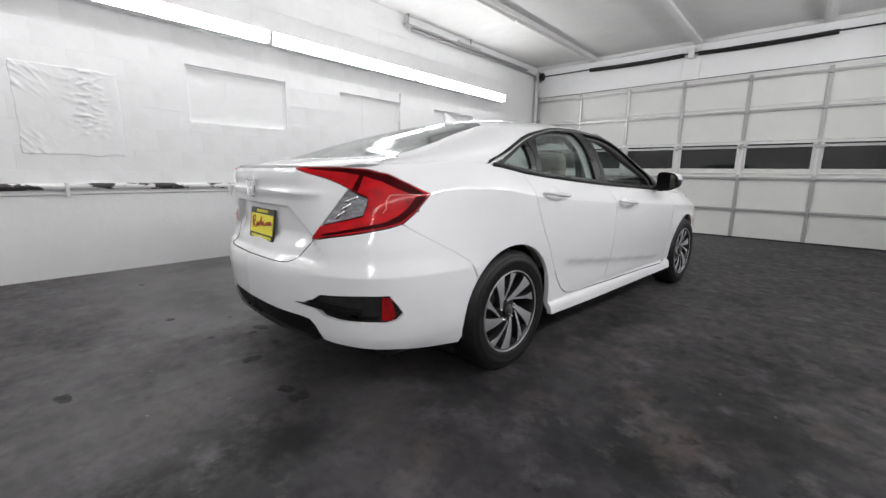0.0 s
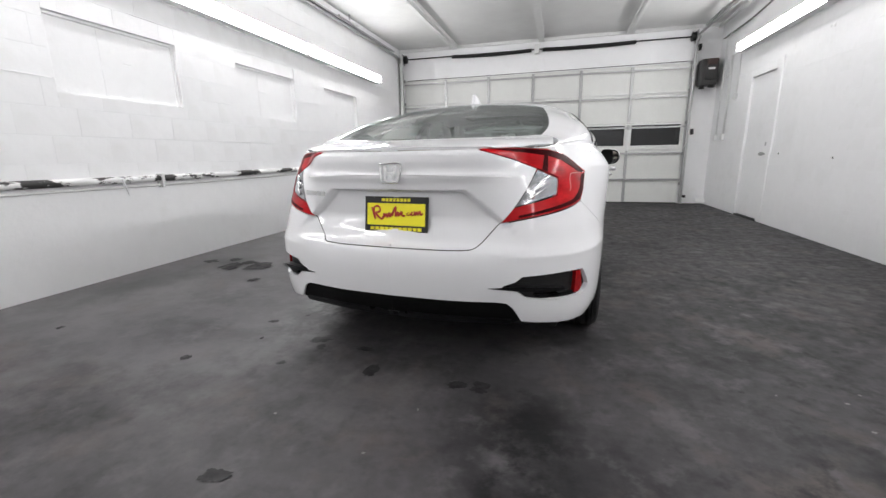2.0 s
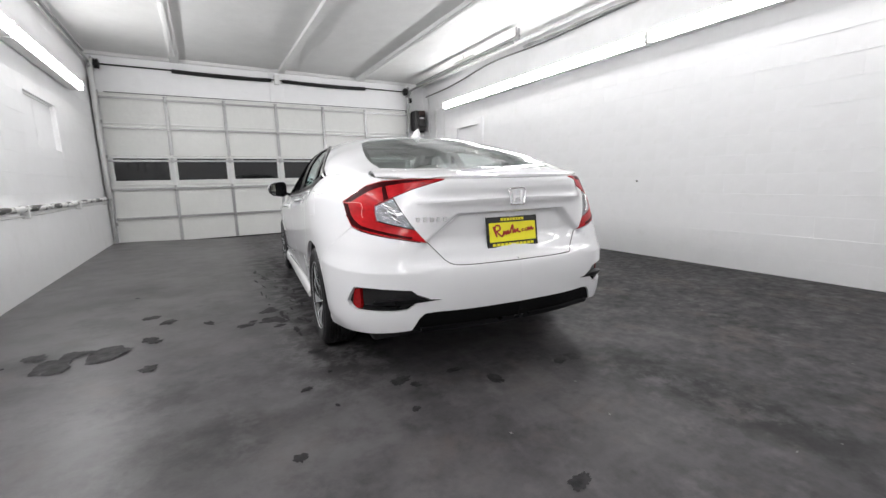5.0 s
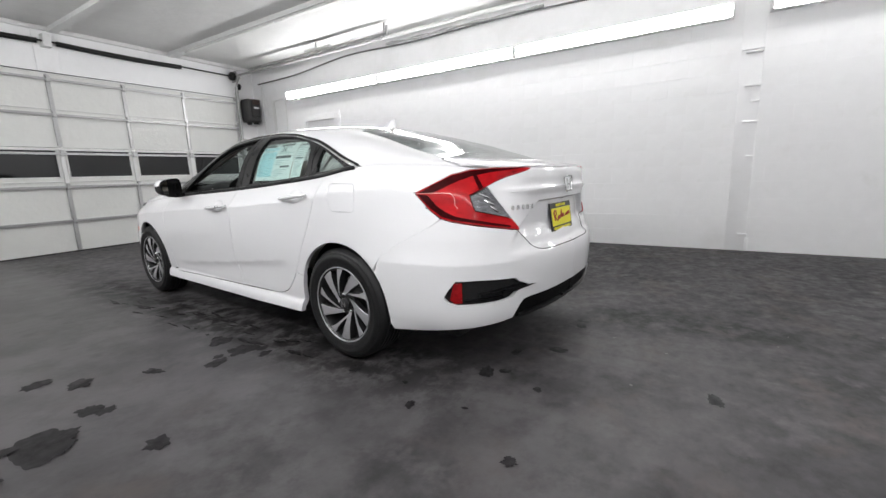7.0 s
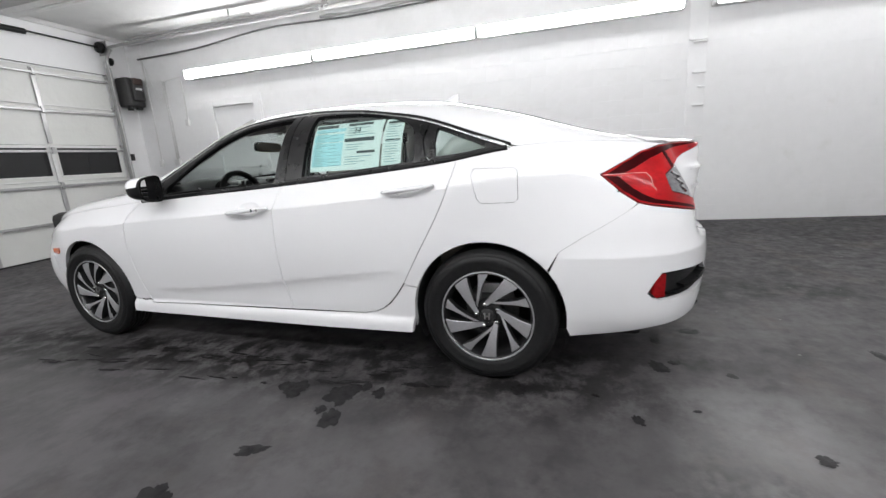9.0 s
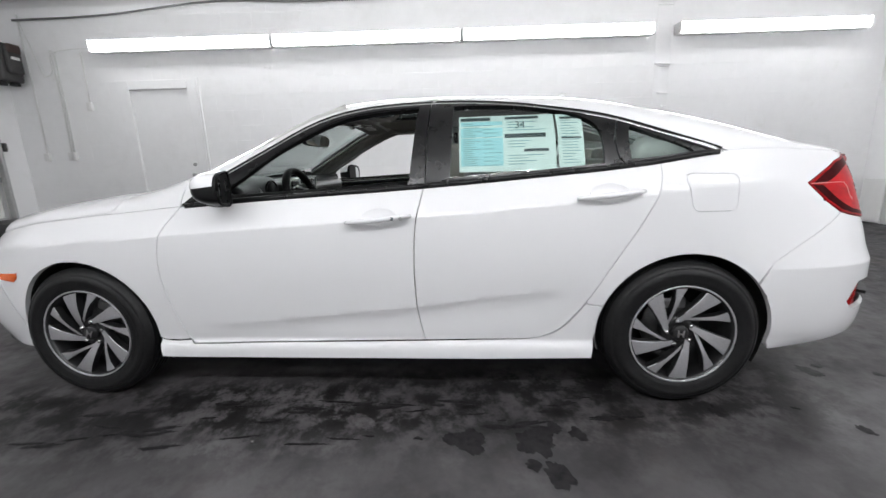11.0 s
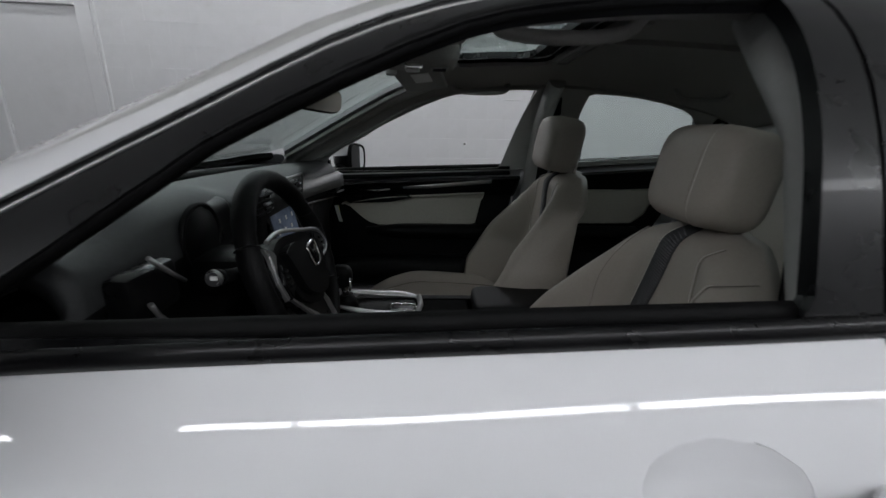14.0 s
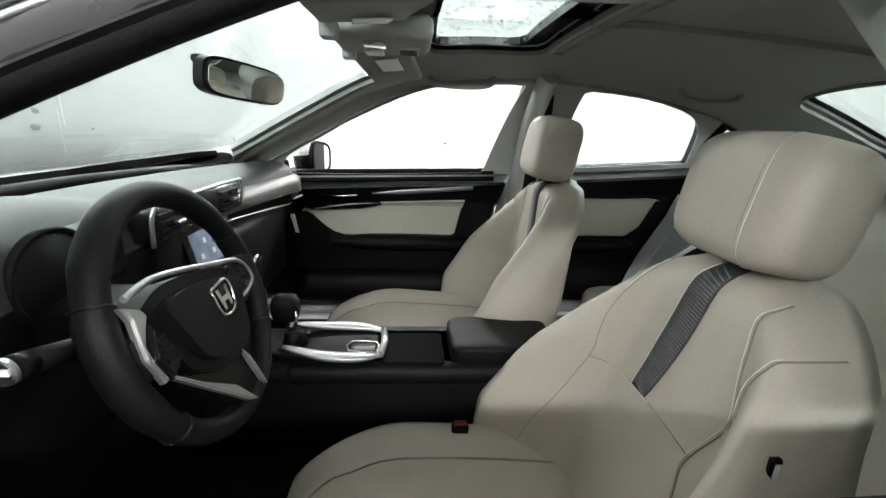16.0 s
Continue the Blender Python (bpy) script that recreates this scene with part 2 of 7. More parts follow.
def skin(poly, surf, step=.03, holes=(), thick=.014, gap=.002, flip=False, lift=0.0, shell=False, lines=()):
    """A panel cut from a surface: verts, faces and normals. The edges turn in by its thickness; shell closes the back as well."""
    ring = shrink(poly, gap) if gap else np.asarray(poly, float)
    ab, fs, rim = cut_sheet(ring, step, holes, lines)
    a, c = ab[:, 0], ab[:, 1]
    e = .0015
    p = surf(a, c)
    n = np.cross(surf(a + e, c) - surf(a - e, c), surf(a, c + e) - surf(a, c - e))
    n /= np.linalg.norm(n, axis=1)[:, None] + 1e-12
    out = p - np.stack([np.zeros(len(p)), p[:, 1] * .9, np.full(len(p), .55)], 1)
    if np.median((n * out).sum(1)) < 0:
        n = -n
    p = p + n * lift
    verts, norms = [p], [n]
    count = len(p)
    faces = []
    for f in fs:
        w = np.cross(p[f[1]] - p[f[0]], p[f[2]] - p[f[0]])
        faces.append(f if w @ n[f[0]] > 0 else f[::-1])
    if shell:
        verts.append(p - n * thick)
        norms.append(-n)
        faces += [[i + count for i in f[::-1]] for f in faces]
        count *= 2
    edge_v, edge_n = [], []
    for i, j in rim:
        q = np.array([p[i], p[j], p[j] - n[j] * thick, p[i] - n[i] * thick])
        w = np.cross(q[1] - q[0], q[3] - q[0])
        w /= np.linalg.norm(w) + 1e-12
        k = count + len(edge_v)
        edge_v += list(q)
        edge_n += [w] * 4
        faces.append([k, k + 1, k + 2, k + 3])
    if edge_v:
        verts.append(np.array(edge_v))
        norms.append(np.array(edge_n))
    v, n = np.concatenate(verts), np.concatenate(norms)
    if flip:
        v, n = v * (-1, 1, 1), n * (-1, 1, 1)
        faces = [f[::-1] for f in faces]
    return v, faces, n


def joined(*pieces):
    v, f, n, k = [], [], [], 0
    for pv, pf, pn in pieces:
        v.append(pv), n.append(pn)
        f += [[i + k for i in g] for g in pf]
        k += len(pv)
    return np.concatenate(v), f, np.concatenate(n)


def sheet(name, pieces, material, parent, label=""):
    if isinstance(pieces, tuple):
        pieces = [pieces]
    v, f, n = joined(*pieces)
    return part(name, mesh_of(name, v, f, n), material, parent, label)


def mirrored(piece):
    v, f, n = piece
    return v * (-1, 1, 1), [g[::-1] for g in f], n * (-1, 1, 1)


# ---- materials ----
def material(name, color, rough=.5, metal=0.0, grain=None, vary=.06, bump=0.0, bump_scale=200.0, coat=0.0, spec=.5, blotch=None, sheen=0.0, rough_vary=0.0, stretch=(1, 1, 1)):
    """A procedural surface: colour with grain and blotches, gloss that wanders, fine relief."""
    m = bpy.data.materials.new(name)
    m.use_nodes = True
    nt = m.node_tree
    b = nt.nodes["Principled BSDF"]
    b.inputs["Roughness"].default_value, b.inputs["Metallic"].default_value = rough, metal
    b.inputs["Coat Weight"].default_value, b.inputs["Specular IOR Level"].default_value = coat, spec
    b.inputs["Coat Roughness"].default_value = .03
    if sheen:
        b.inputs["Sheen Weight"].default_value = sheen
    co = nt.nodes.new("ShaderNodeTexCoord")
    mp = nt.nodes.new("ShaderNodeMapping")
    mp.inputs["Scale"].default_value = stretch
    nt.links.new(co.outputs["Object"], mp.inputs["Vector"])

    def noise_at(scale, detail=6, roughness=.6):
        n = nt.nodes.new("ShaderNodeTexNoise")
        n.inputs["Scale"].default_value, n.inputs["Detail"].default_value, n.inputs["Roughness"].default_value = scale, detail, roughness
        nt.links.new(mp.outputs["Vector"], n.inputs["Vector"])
        return n.outputs["Fac"]

    def blend(fac, a, c):
        x = nt.nodes.new("ShaderNodeMix")
        x.data_type = "RGBA"
        nt.links.new(fac, x.inputs["Factor"])
        for s, val in ((x.inputs[6], a), (x.inputs[7], c)):
            if isinstance(val, bpy.types.NodeSocket):
                nt.links.new(val, s)
            else:
                s.default_value = (*val, 1)
        return x.outputs[2]

    def ramp(fac, a, c):
        r = nt.nodes.new("ShaderNodeMapRange")
        nt.links.new(fac, r.inputs["Value"])
        r.inputs["From Min"].default_value, r.inputs["From Max"].default_value = a, c
        return r.outputs["Result"]

    col = color
    if grain:
        lo, hi = [c * (1 - vary) for c in color], [min(1, c * (1 + vary)) for c in color]
        col = blend(ramp(noise_at(grain), .3, .7), lo, hi)
    if blotch:
        for scale, tint, amount_lo, amount_hi in blotch:
            col = blend(ramp(noise_at(scale, 8, .65), amount_lo, amount_hi), col, tint)
    if isinstance(col, bpy.types.NodeSocket):
        nt.links.new(col, b.inputs["Base Color"])
    else:
        b.inputs["Base Color"].default_value = (*col, 1)
    if rough_vary:
        r = nt.nodes.new("ShaderNodeMapRange")
        nt.links.new(noise_at((grain or 8) * .7), r.inputs["Value"])
        r.inputs["From Min"].default_value, r.inputs["From Max"].default_value = .3, .7
        r.inputs["To Min"].default_value, r.inputs["To Max"].default_value = max(.02, rough - rough_vary), min(1, rough + rough_vary)
        nt.links.new(r.outputs["Result"], b.inputs["Roughness"])
    if bump:
        k = nt.nodes.new("ShaderNodeBump")
        k.inputs["Strength"].default_value, k.inputs["Distance"].default_value = 1, bump
        nt.links.new(noise_at(bump_scale, 5), k.inputs["Height"])
        nt.links.new(k.outputs["Normal"], b.inputs["Normal"])
    return m


def clear_glass(name, tint=(.92, .96, .95), rough=.0):
    """A pane: lets light through, with a mirror's share that grows at a slant."""
    m = bpy.data.materials.new(name)
    m.use_nodes = True
    nt = m.node_tree
    nt.nodes.remove(nt.nodes["Principled BSDF"])
    out = nt.nodes["Material Output"]
    t, g, f, x, p, a = (nt.nodes.new("ShaderNode" + k) for k in ("BsdfTransparent", "BsdfGlossy", "LayerWeight", "MixShader", "Math", "MapRange"))
    t.inputs["Color"].default_value = (*tint, 1)
    g.inputs["Roughness"].default_value = rough
    f.inputs["Blend"].default_value = .5
    p.operation = "POWER"
    p.inputs[1].default_value = 4.5
    nt.links.new(f.outputs["Facing"], p.inputs[0])
    nt.links.new(p.outputs[0], a.inputs["Value"])
    a.inputs["To Min"].default_value, a.inputs["To Max"].default_value = .035, .9
    nt.links.new(a.outputs["Result"], x.inputs["Fac"])
    nt.links.new(t.outputs["BSDF"], x.inputs[1])
    nt.links.new(g.outputs["BSDF"], x.inputs[2])
    nt.links.new(x.outputs["Shader"], out.inputs["Surface"])
    return m


def glow(name, color, strength):
    m = bpy.data.materials.new(name)
    m.use_nodes = True
    b = m.node_tree.nodes["Principled BSDF"]
    b.inputs["Base Color"].default_value = (.9, .9, .9, 1)
    b.inputs["Emission Color"].default_value = (*color, 1)
    b.inputs["Emission Strength"].default_value = strength
    return m


LAMP_POWER = 36.0
M_WALL = material("white_wall_paint", (.87, .87, .875), .5, grain=9, vary=.015, bump=.0016, bump_scale=22, rough_vary=.12,
                  blotch=[(1.1, (.77, .77, .765), .55, .85), (3.0, (.79, .79, .775), .60, .80)])
M_MORTAR = material("painted_mortar", (.82, .82, .815), .55, grain=30, vary=.05, bump=.002, bump_scale=90)
M_CEIL = material("white_ceiling_sheet", (.74, .74, .73), .55, grain=4, vary=.03, bump=.01, bump_scale=5, blotch=[(.8, (.66, .66, .65), .5, .8)])
M_FLOOR = material("dark_sealed_concrete", (.047, .0437, .0468), .52, spec=.17, grain=18, vary=.32, bump=.0005, bump_scale=34, rough_vary=.12,
                   blotch=[(.45, (.025, .0236, .025), .42, .66), (1.5, (.011, .0106, .0115), .47, .62), (2.4, (.070, .058, .054), .53, .66), (4.4, (.082, .076, .079), .54, .66), (7, (.0105, .010, .011), .53, .66), (38, (.075, .07, .068), .67, .74)])


def tint_floor(m):
    """Floor brightness put into the colour: paler towards the left of the bay; also grime and a tyre track."""
    nt = m.node_tree
    b = nt.nodes["Principled BSDF"]
    old = b.inputs["Base Color"].links[0].from_socket
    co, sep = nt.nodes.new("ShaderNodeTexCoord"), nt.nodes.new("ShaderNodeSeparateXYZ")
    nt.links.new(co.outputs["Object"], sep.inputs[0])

    def rng(sock, a, c, lo=0.0, hi=1.0):
        r = nt.nodes.new("ShaderNodeMapRange")
        r.interpolation_type = "SMOOTHSTEP"
        nt.links.new(sock, r.inputs["Value"])
        for key, val in (("From Min", a), ("From Max", c), ("To Min", lo), ("To Max", hi)):
            r.inputs[key].default_value = val
        return r.outputs["Result"]

    def mul(a, c):
        x = nt.nodes.new("ShaderNodeMath")
        x.operation = "MULTIPLY"
        nt.links.new(a, x.inputs[0])
        nt.links.new(c, x.inputs[1])
        return x.outputs[0]
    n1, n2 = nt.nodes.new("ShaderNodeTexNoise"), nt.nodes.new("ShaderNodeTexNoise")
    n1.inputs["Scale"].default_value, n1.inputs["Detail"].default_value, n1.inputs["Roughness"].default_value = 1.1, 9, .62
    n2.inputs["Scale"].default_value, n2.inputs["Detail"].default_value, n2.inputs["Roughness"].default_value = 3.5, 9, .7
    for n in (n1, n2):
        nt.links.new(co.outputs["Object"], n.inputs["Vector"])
    n3 = nt.nodes.new("ShaderNodeTexNoise")
    n3.inputs["Scale"].default_value, n3.inputs["Detail"].default_value, n3.inputs["Roughness"].default_value = 6.5, 10, .72
    nt.links.new(co.outputs["Object"], n3.inputs["Vector"])
    # pale mask by x and y lifts the floor's brightness at left and centre
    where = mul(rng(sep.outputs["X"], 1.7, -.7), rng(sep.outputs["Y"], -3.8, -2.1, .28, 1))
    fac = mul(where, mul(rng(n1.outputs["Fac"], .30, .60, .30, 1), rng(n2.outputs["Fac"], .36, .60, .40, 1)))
    # grime washed off the car, in a band along its driver's side, lengthened to darken the floor at the wheels
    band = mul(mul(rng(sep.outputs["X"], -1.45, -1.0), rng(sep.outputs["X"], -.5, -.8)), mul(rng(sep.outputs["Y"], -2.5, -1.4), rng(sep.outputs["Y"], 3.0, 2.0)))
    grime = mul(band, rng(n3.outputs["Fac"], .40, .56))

    # a dark tyre track behind the car
    track = mul(mul(rng(sep.outputs["X"], .12, .36), rng(sep.outputs["X"], .74, .48)), mul(rng(sep.outputs["Y"], -2.15, -2.5), rng(sep.outputs["Y"], -4.2, -3.2)))
    rubber = mul(track, rng(n2.outputs["Fac"], .40, .56))

    def mix(kind, f, a, value):
        x = nt.nodes.new("ShaderNodeMix")
        x.data_type = kind
        k = (6, 7, 2) if kind == "RGBA" else (2, 3, 0)
        nt.links.new(f, x.inputs["Factor"])
        if isinstance(a, bpy.types.NodeSocket):
            nt.links.new(a, x.inputs[k[0]])
        else:
            x.inputs[k[0]].default_value = a
        x.inputs[k[1]].default_value = value
        return x.outputs[k[2]]
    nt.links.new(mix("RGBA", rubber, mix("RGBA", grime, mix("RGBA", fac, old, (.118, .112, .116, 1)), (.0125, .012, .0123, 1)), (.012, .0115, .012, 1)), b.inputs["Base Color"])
    # the trodden side is polished
    shine = mul(rng(sep.outputs["X"], -.7, -1.3), rng(sep.outputs["Y"], -2.95, -2.3))
    nt.links.new(mix("FLOAT", shine, b.inputs["Roughness"].links[0].from_socket, .33), b.inputs["Roughness"])
    nt.links.new(mix("FLOAT", shine, .17, .34), b.inputs["Specular IOR Level"])


tint_floor(M_FLOOR)
M_DOOR_PANEL = material("garage_door_panel", (.72, .725, .70), .5, grain=3, vary=.03, bump=.004, bump_scale=14)
M_GALV = material("galvanised_steel", (.42, .42, .42), .42, .7, grain=40, vary=.15, rough_vary=.1)
M_WHITE_STEEL = material("white_painted_steel", (.72, .72, .71), .4, grain=12, vary=.04, bump=.001, bump_scale=60)
M_BLACK_STEEL = material("black_oily_steel", (.012, .012, .012), .45, .3, grain=60, vary=.3, bump=.002, bump_scale=140)
M_NIGHT = material("dark_window_pane", (.004, .004, .005), .06, coat=.3, grain=2, vary=.2)
M_PEEL = material("peeling_white_pipe_paint", (.76, .76, .75), .5, grain=20, vary=.05, bump=.003, bump_scale=50,
                  blotch=[(8.0, (.025, .024, .023), .505, .53)], stretch=(1, .35, 1))
M_BOX = material("charcoal_motor_case", (.035, .034, .034), .5, grain=50, vary=.15, bump=.001, bump_scale=200)
M_PVC = material("white_plastic", (.76, .76, .75), .35, grain=6, vary=.03)
M_DIRT = material("dirty_paper_scrap", (.35, .33, .30), .7, grain=20, vary=.2)
M_LAMP = glow("lit_lamp_lens", (1.0, .99, .985), LAMP_POWER)
M_PAINT = material("white_car_paint", (.78, .78, .792), .55, spec=.3, coat=1.0, grain=900, vary=.012)
M_BLACK_GLOSS = material("gloss_black_trim", (.0045, .0045, .005), .30, coat=.08, spec=.25, grain=20, vary=.2, rough_vary=.06)
M_BLACK_MATT = material("matt_black_plastic", (.0036, .0036, .0037), .55, spec=.12, grain=80, vary=.2, bump=.0006, bump_scale=500)
M_RUBBER = material("tyre_rubber", (.011, .011, .0115), .46, spec=.3, grain=60, vary=.25, bump=.0008, bump_scale=300)
M_CHROME = material("chrome", (.80, .80, .80), .08, 1.0, grain=30, vary=.03)
M_ALLOY = material("machined_alloy", (.46, .46, .475), .34, .55, grain=120, vary=.08)
M_ALLOY_DARK = material("dark_wheel_paint", (.018, .018, .019), .35, .2, grain=30, vary=.2, coat=.4)
M_RED = material("red_lamp_lens", (.45, .004, .008), .3, coat=.15, grain=14, vary=.35, spec=.1, blotch=[(7, (.13, .001, .003), .50, .72)], stretch=(1, 1, 2.5))
M_RED_DARK = material("dark_red_lamp_lens", (.040, .001, .002), .35, coat=.0, spec=.04, grain=14, vary=.5)
M_CLEAR_LAMP = material("clear_lamp_lens", (.20, .20, .215), .10, .7, coat=1.0, grain=30, vary=.6, bump=.004, bump_scale=45, stretch=(1, 1, 3))
M_REFLECTOR = material("dark_red_reflector", (.30, .004, .006), .25, coat=.2, grain=60, vary=.3)
M_POCKET = material("grained_black_plastic", (.013, .013, .0135), .5, spec=.4, grain=80, vary=.25, bump=.0005, bump_scale=400)
M_AMBER = material("amber_lens", (.75, .12, .01), .2, coat=.8, grain=40, vary=.15)
M_YELLOW = material("yellow_plate", (.88, .80, .02), .35, grain=10, vary=.03)
M_PLATE_INK = material("red_ink", (.40, .03, .02), .4, grain=10, vary=.05)
M_PLATE_BLACK = material("black_plate_frame", (.012, .012, .012), .3, grain=30, vary=.1)
M_GLASS = clear_glass("window_glass", (.885, .93, .917))
M_GLASS_REAR = clear_glass("rear_window_glass", (.78, .83, .815), .07)
M_UNDER = material("dark_underbody", (.010, .010, .010), .8, grain=20, vary=.3)
M_BEIGE = material("beige_leather", (.37, .334, .290), .48, grain=150, vary=.04, bump=.0005, bump_scale=420)
M_BEIGE_DOOR = material("beige_door_cloth", (.44, .415, .365), .62, grain=120, vary=.06, bump=.0008, bump_scale=600)
M_STITCH = material("pale_stitching", (.66, .63, .58), .7, grain=300, vary=.1)
M_DASH = material("black_soft_plastic", (.0042, .0042, .0044), .5, spec=.15, grain=120, vary=.2, bump=.0005, bump_scale=600)
M_DASH_GREY = material("dark_grey_soft_dash", (.046, .048, .049), .5, spec=.32, grain=120, vary=.15, bump=.0005, bump_scale=500)
M_SILVER = material("satin_silver_trim", (.50, .50, .50), .32, .85, grain=70, vary=.06)
M_LINER = material("grey_headliner_cloth", (.30, .293, .28), .9, grain=220, vary=.05, bump=.0006, bump_scale=700, sheen=.1)
M_PILLAR = material("grey_pillar_plastic", (.40, .40, .385), .6, grain=100, vary=.04)
M_CARPET = material("black_carpet", (.004, .004, .004), .95, spec=.1, grain=300, vary=.4, bump=.002, bump_scale=400)
M_SCREEN = material("dash_screen", (.26, .31, .44), .12, grain=14, vary=.5, coat=.5)
M_WEAVE = material("charcoal_woven_stripe", (.035, .035, .038), .55, grain=30, vary=.4)
M_STICKER = material("pale_sticker_paper", (.74, .82, .80), .45, grain=25, vary=.03)
M_STICKER_BLUE = material("light_blue_sticker_paper", (.42, .74, .80), .45, grain=12, vary=.06)
M_INK = material("dark_ink", (.03, .05, .055), .5, grain=60, vary=.2)
M_MIRROR = material("mirror_glass", (.85, .86, .86), .01, 1.0)


# ---- the garage ----
XL, XR, YF, YB, ZC = -3.06, 3.37, 5.50, -6.40, 3.36


def floor_rise(x):
    return .062 * float(smooth(-1.1, -3.06, x))


def build_floor():
    bm = bmesh.new()
    xs, ys = np.linspace(XL - .3, XR + .3, 60), np.linspace(YB - .3, YF + .6, 60)
    g = [[bm.verts.new((x, y, floor_rise(x) + .0008 * noise.noise((x * 1.3, y * 1.3, 0)) * (abs(x) > 1.2))) for y in ys] for x in xs]
    for i in range(59):
        for j in range(59):
            bm.faces.new((g[i][j], g[i + 1][j], g[i + 1][j + 1], g[i][j + 1])).smooth = True
    out = bmesh.ops.extrude_face_region(bm, geom=list(bm.faces))["geom"]
    bmesh.ops.translate(bm, vec=(0, 0, -.15), verts=[v for v in out if isinstance(v, bmesh.types.BMVert)])
    bmesh.ops.recalc_face_normals(bm, faces=bm.faces)
    return tagged(part("floor", bm, M_FLOOR), "dark worn sealed concrete floor with oily stains, brightness painted in towards the left", "floor", kind="structure")


floor = build_floor()

# walls: a backing slab each; the blockwork stands before it
wall_left = tagged(part("wall_left", block(XL - .30, XL - .052, YB - .3, YF + .3, -.1, ZC + .1, 0), M_MORTAR), "white painted concrete block wall with three bricked-up windows", "wall", kind="structure")
wall_right = tagged(part("wall_right", block(XR + .052, XR + .30, YB - .3, YF + .3, -.1, ZC + .1, 0), M_MORTAR), "white painted concrete block wall", "wall", kind="structure")
wall_back = tagged(part("wall_back", block(XL - .05, XR + .05, YB - .25, YB, -.1, ZC + .1, 0), M_WALL), "plain white painted back wall", "wall", kind="structure")


def build_front():
    bm = bmesh.new()
    block(XL - .05, -2.93, YF, YF + .25, -.1, ZC + .1, 0, bm=bm)
    block(2.87, XR + .05, YF, YF + .25, -.1, ZC + .1, 0, bm=bm)
    block(-2.93, 2.87, YF, YF + .25, 2.66, ZC + .1, 0, bm=bm)
    return tagged(part("wall_front", bm, M_WALL), "white painted end wall round the roll-up door", "wall", kind="structure")


wall_front = build_front()
ceiling = tagged(part("ceiling", block(XL - .3, XR + .3, YB - .3, YF + .3, ZC, ZC + .2, 0), M_CEIL), "white sheeted garage ceiling", "ceiling", kind="structure")

# smooth concrete base of the left wall, with its top edge
part("base_course", block(XL - .10, XL + .012, YB, YF, .0, .80, .006), M_WALL, wall_left)

# concrete blocks, laid in running bond; the joints are nearly filled with paint
BH, BL = .2032, .4064
WINDOWS = ((-1.63, -.555), (.225, 1.305), (2.09, 3.165))
W_LOW, W_TOP = 1.518, 2.078


def block_mesh(length, height, facing, seed):
    """One painted block, its face a little uneven, edges rounded; faces +x or -x."""
    rnd = random.Random(seed)
    bm = bmesh.new()
    made = bmesh.ops.create_cube(bm, size=1)["verts"]
    bmesh.ops.transform(bm, matrix=Matrix.Diagonal((.055, length - .0002, height - .0004, 1)), verts=made)
    front = [e for e in bm.edges if all(v.co.x * facing > 0 for v in e.verts)]
    bmesh.ops.bevel(bm, geom=front, offset=.0006, segments=1, affect="EDGES")
    for v in bm.verts:
        if v.co.x * facing > 0:
            v.co.x += rnd.uniform(-.0003, .0003)
    me = bpy.data.meshes.new("block")
    bm.to_mesh(me)
    bm.free()
    me.materials.append(M_WALL)
    return me


def lay_blocks(wall, x, facing, z0, openings, part_y):
    cache, loose, rnd = {}, bmesh.new(), random.Random(3)
    rows = int(math.ceil((ZC - z0) / BH))
    for r in range(rows):
        z = z0 + r * BH
        y = YB - (BL / 2 if r % 2 else 0)
        while y < YF:
            a, c = max(y, YB), min(y + BL, YF)
            pieces = [(a, c, z, min(z + BH, ZC))]
            for (p, q, lo, hi) in openings:
                cut = []
                for s0, e0, l0, h0 in pieces:
                    if e0 <= p or s0 >= q or h0 <= lo or l0 >= hi:
                        cut.append((s0, e0, l0, h0))
                        continue
                    cut += [(s0, p, l0, h0)] if s0 < p else []
                    cut += [(q, e0, l0, h0)] if e0 > q else []
                    cut += [(max(s0, p), min(e0, q), l0, lo)] if l0 < lo else []
                    cut += [(max(s0, p), min(e0, q), hi, h0)] if h0 > hi else []
                pieces = cut
            for s0, e0, l0, h0 in pieces:
                if e0 - s0 < .02 or h0 - l0 < .01:
                    continue
                off = rnd.uniform(-.0003, .0003)
                key = (round(e0 - s0, 3), round(h0 - l0, 3), rnd.randrange(4))
                if key not in cache:
                    cache[key] = block_mesh(e0 - s0, h0 - l0, facing, len(cache))
                place = Vector((x - facing * (.0275 + off), (s0 + e0) / 2, (l0 + h0) / 2))
                if part_y[0] < (s0 + e0) / 2 < part_y[1] and .9 < (l0 + h0) / 2 < 2.45:
                    ob = new("block", cache[key])
                    ob.parent, ob.location = wall, place
                else:
                    keep = len(loose.verts)
                    loose.from_mesh(cache[key])
                    loose.verts.ensure_lookup_table()
                    bmesh.ops.translate(loose, vec=place, verts=loose.verts[keep:])
            y += BL
    tagged(part("blockwork", loose, M_WALL, wall, "white painted blockwork"), kind="stuff")


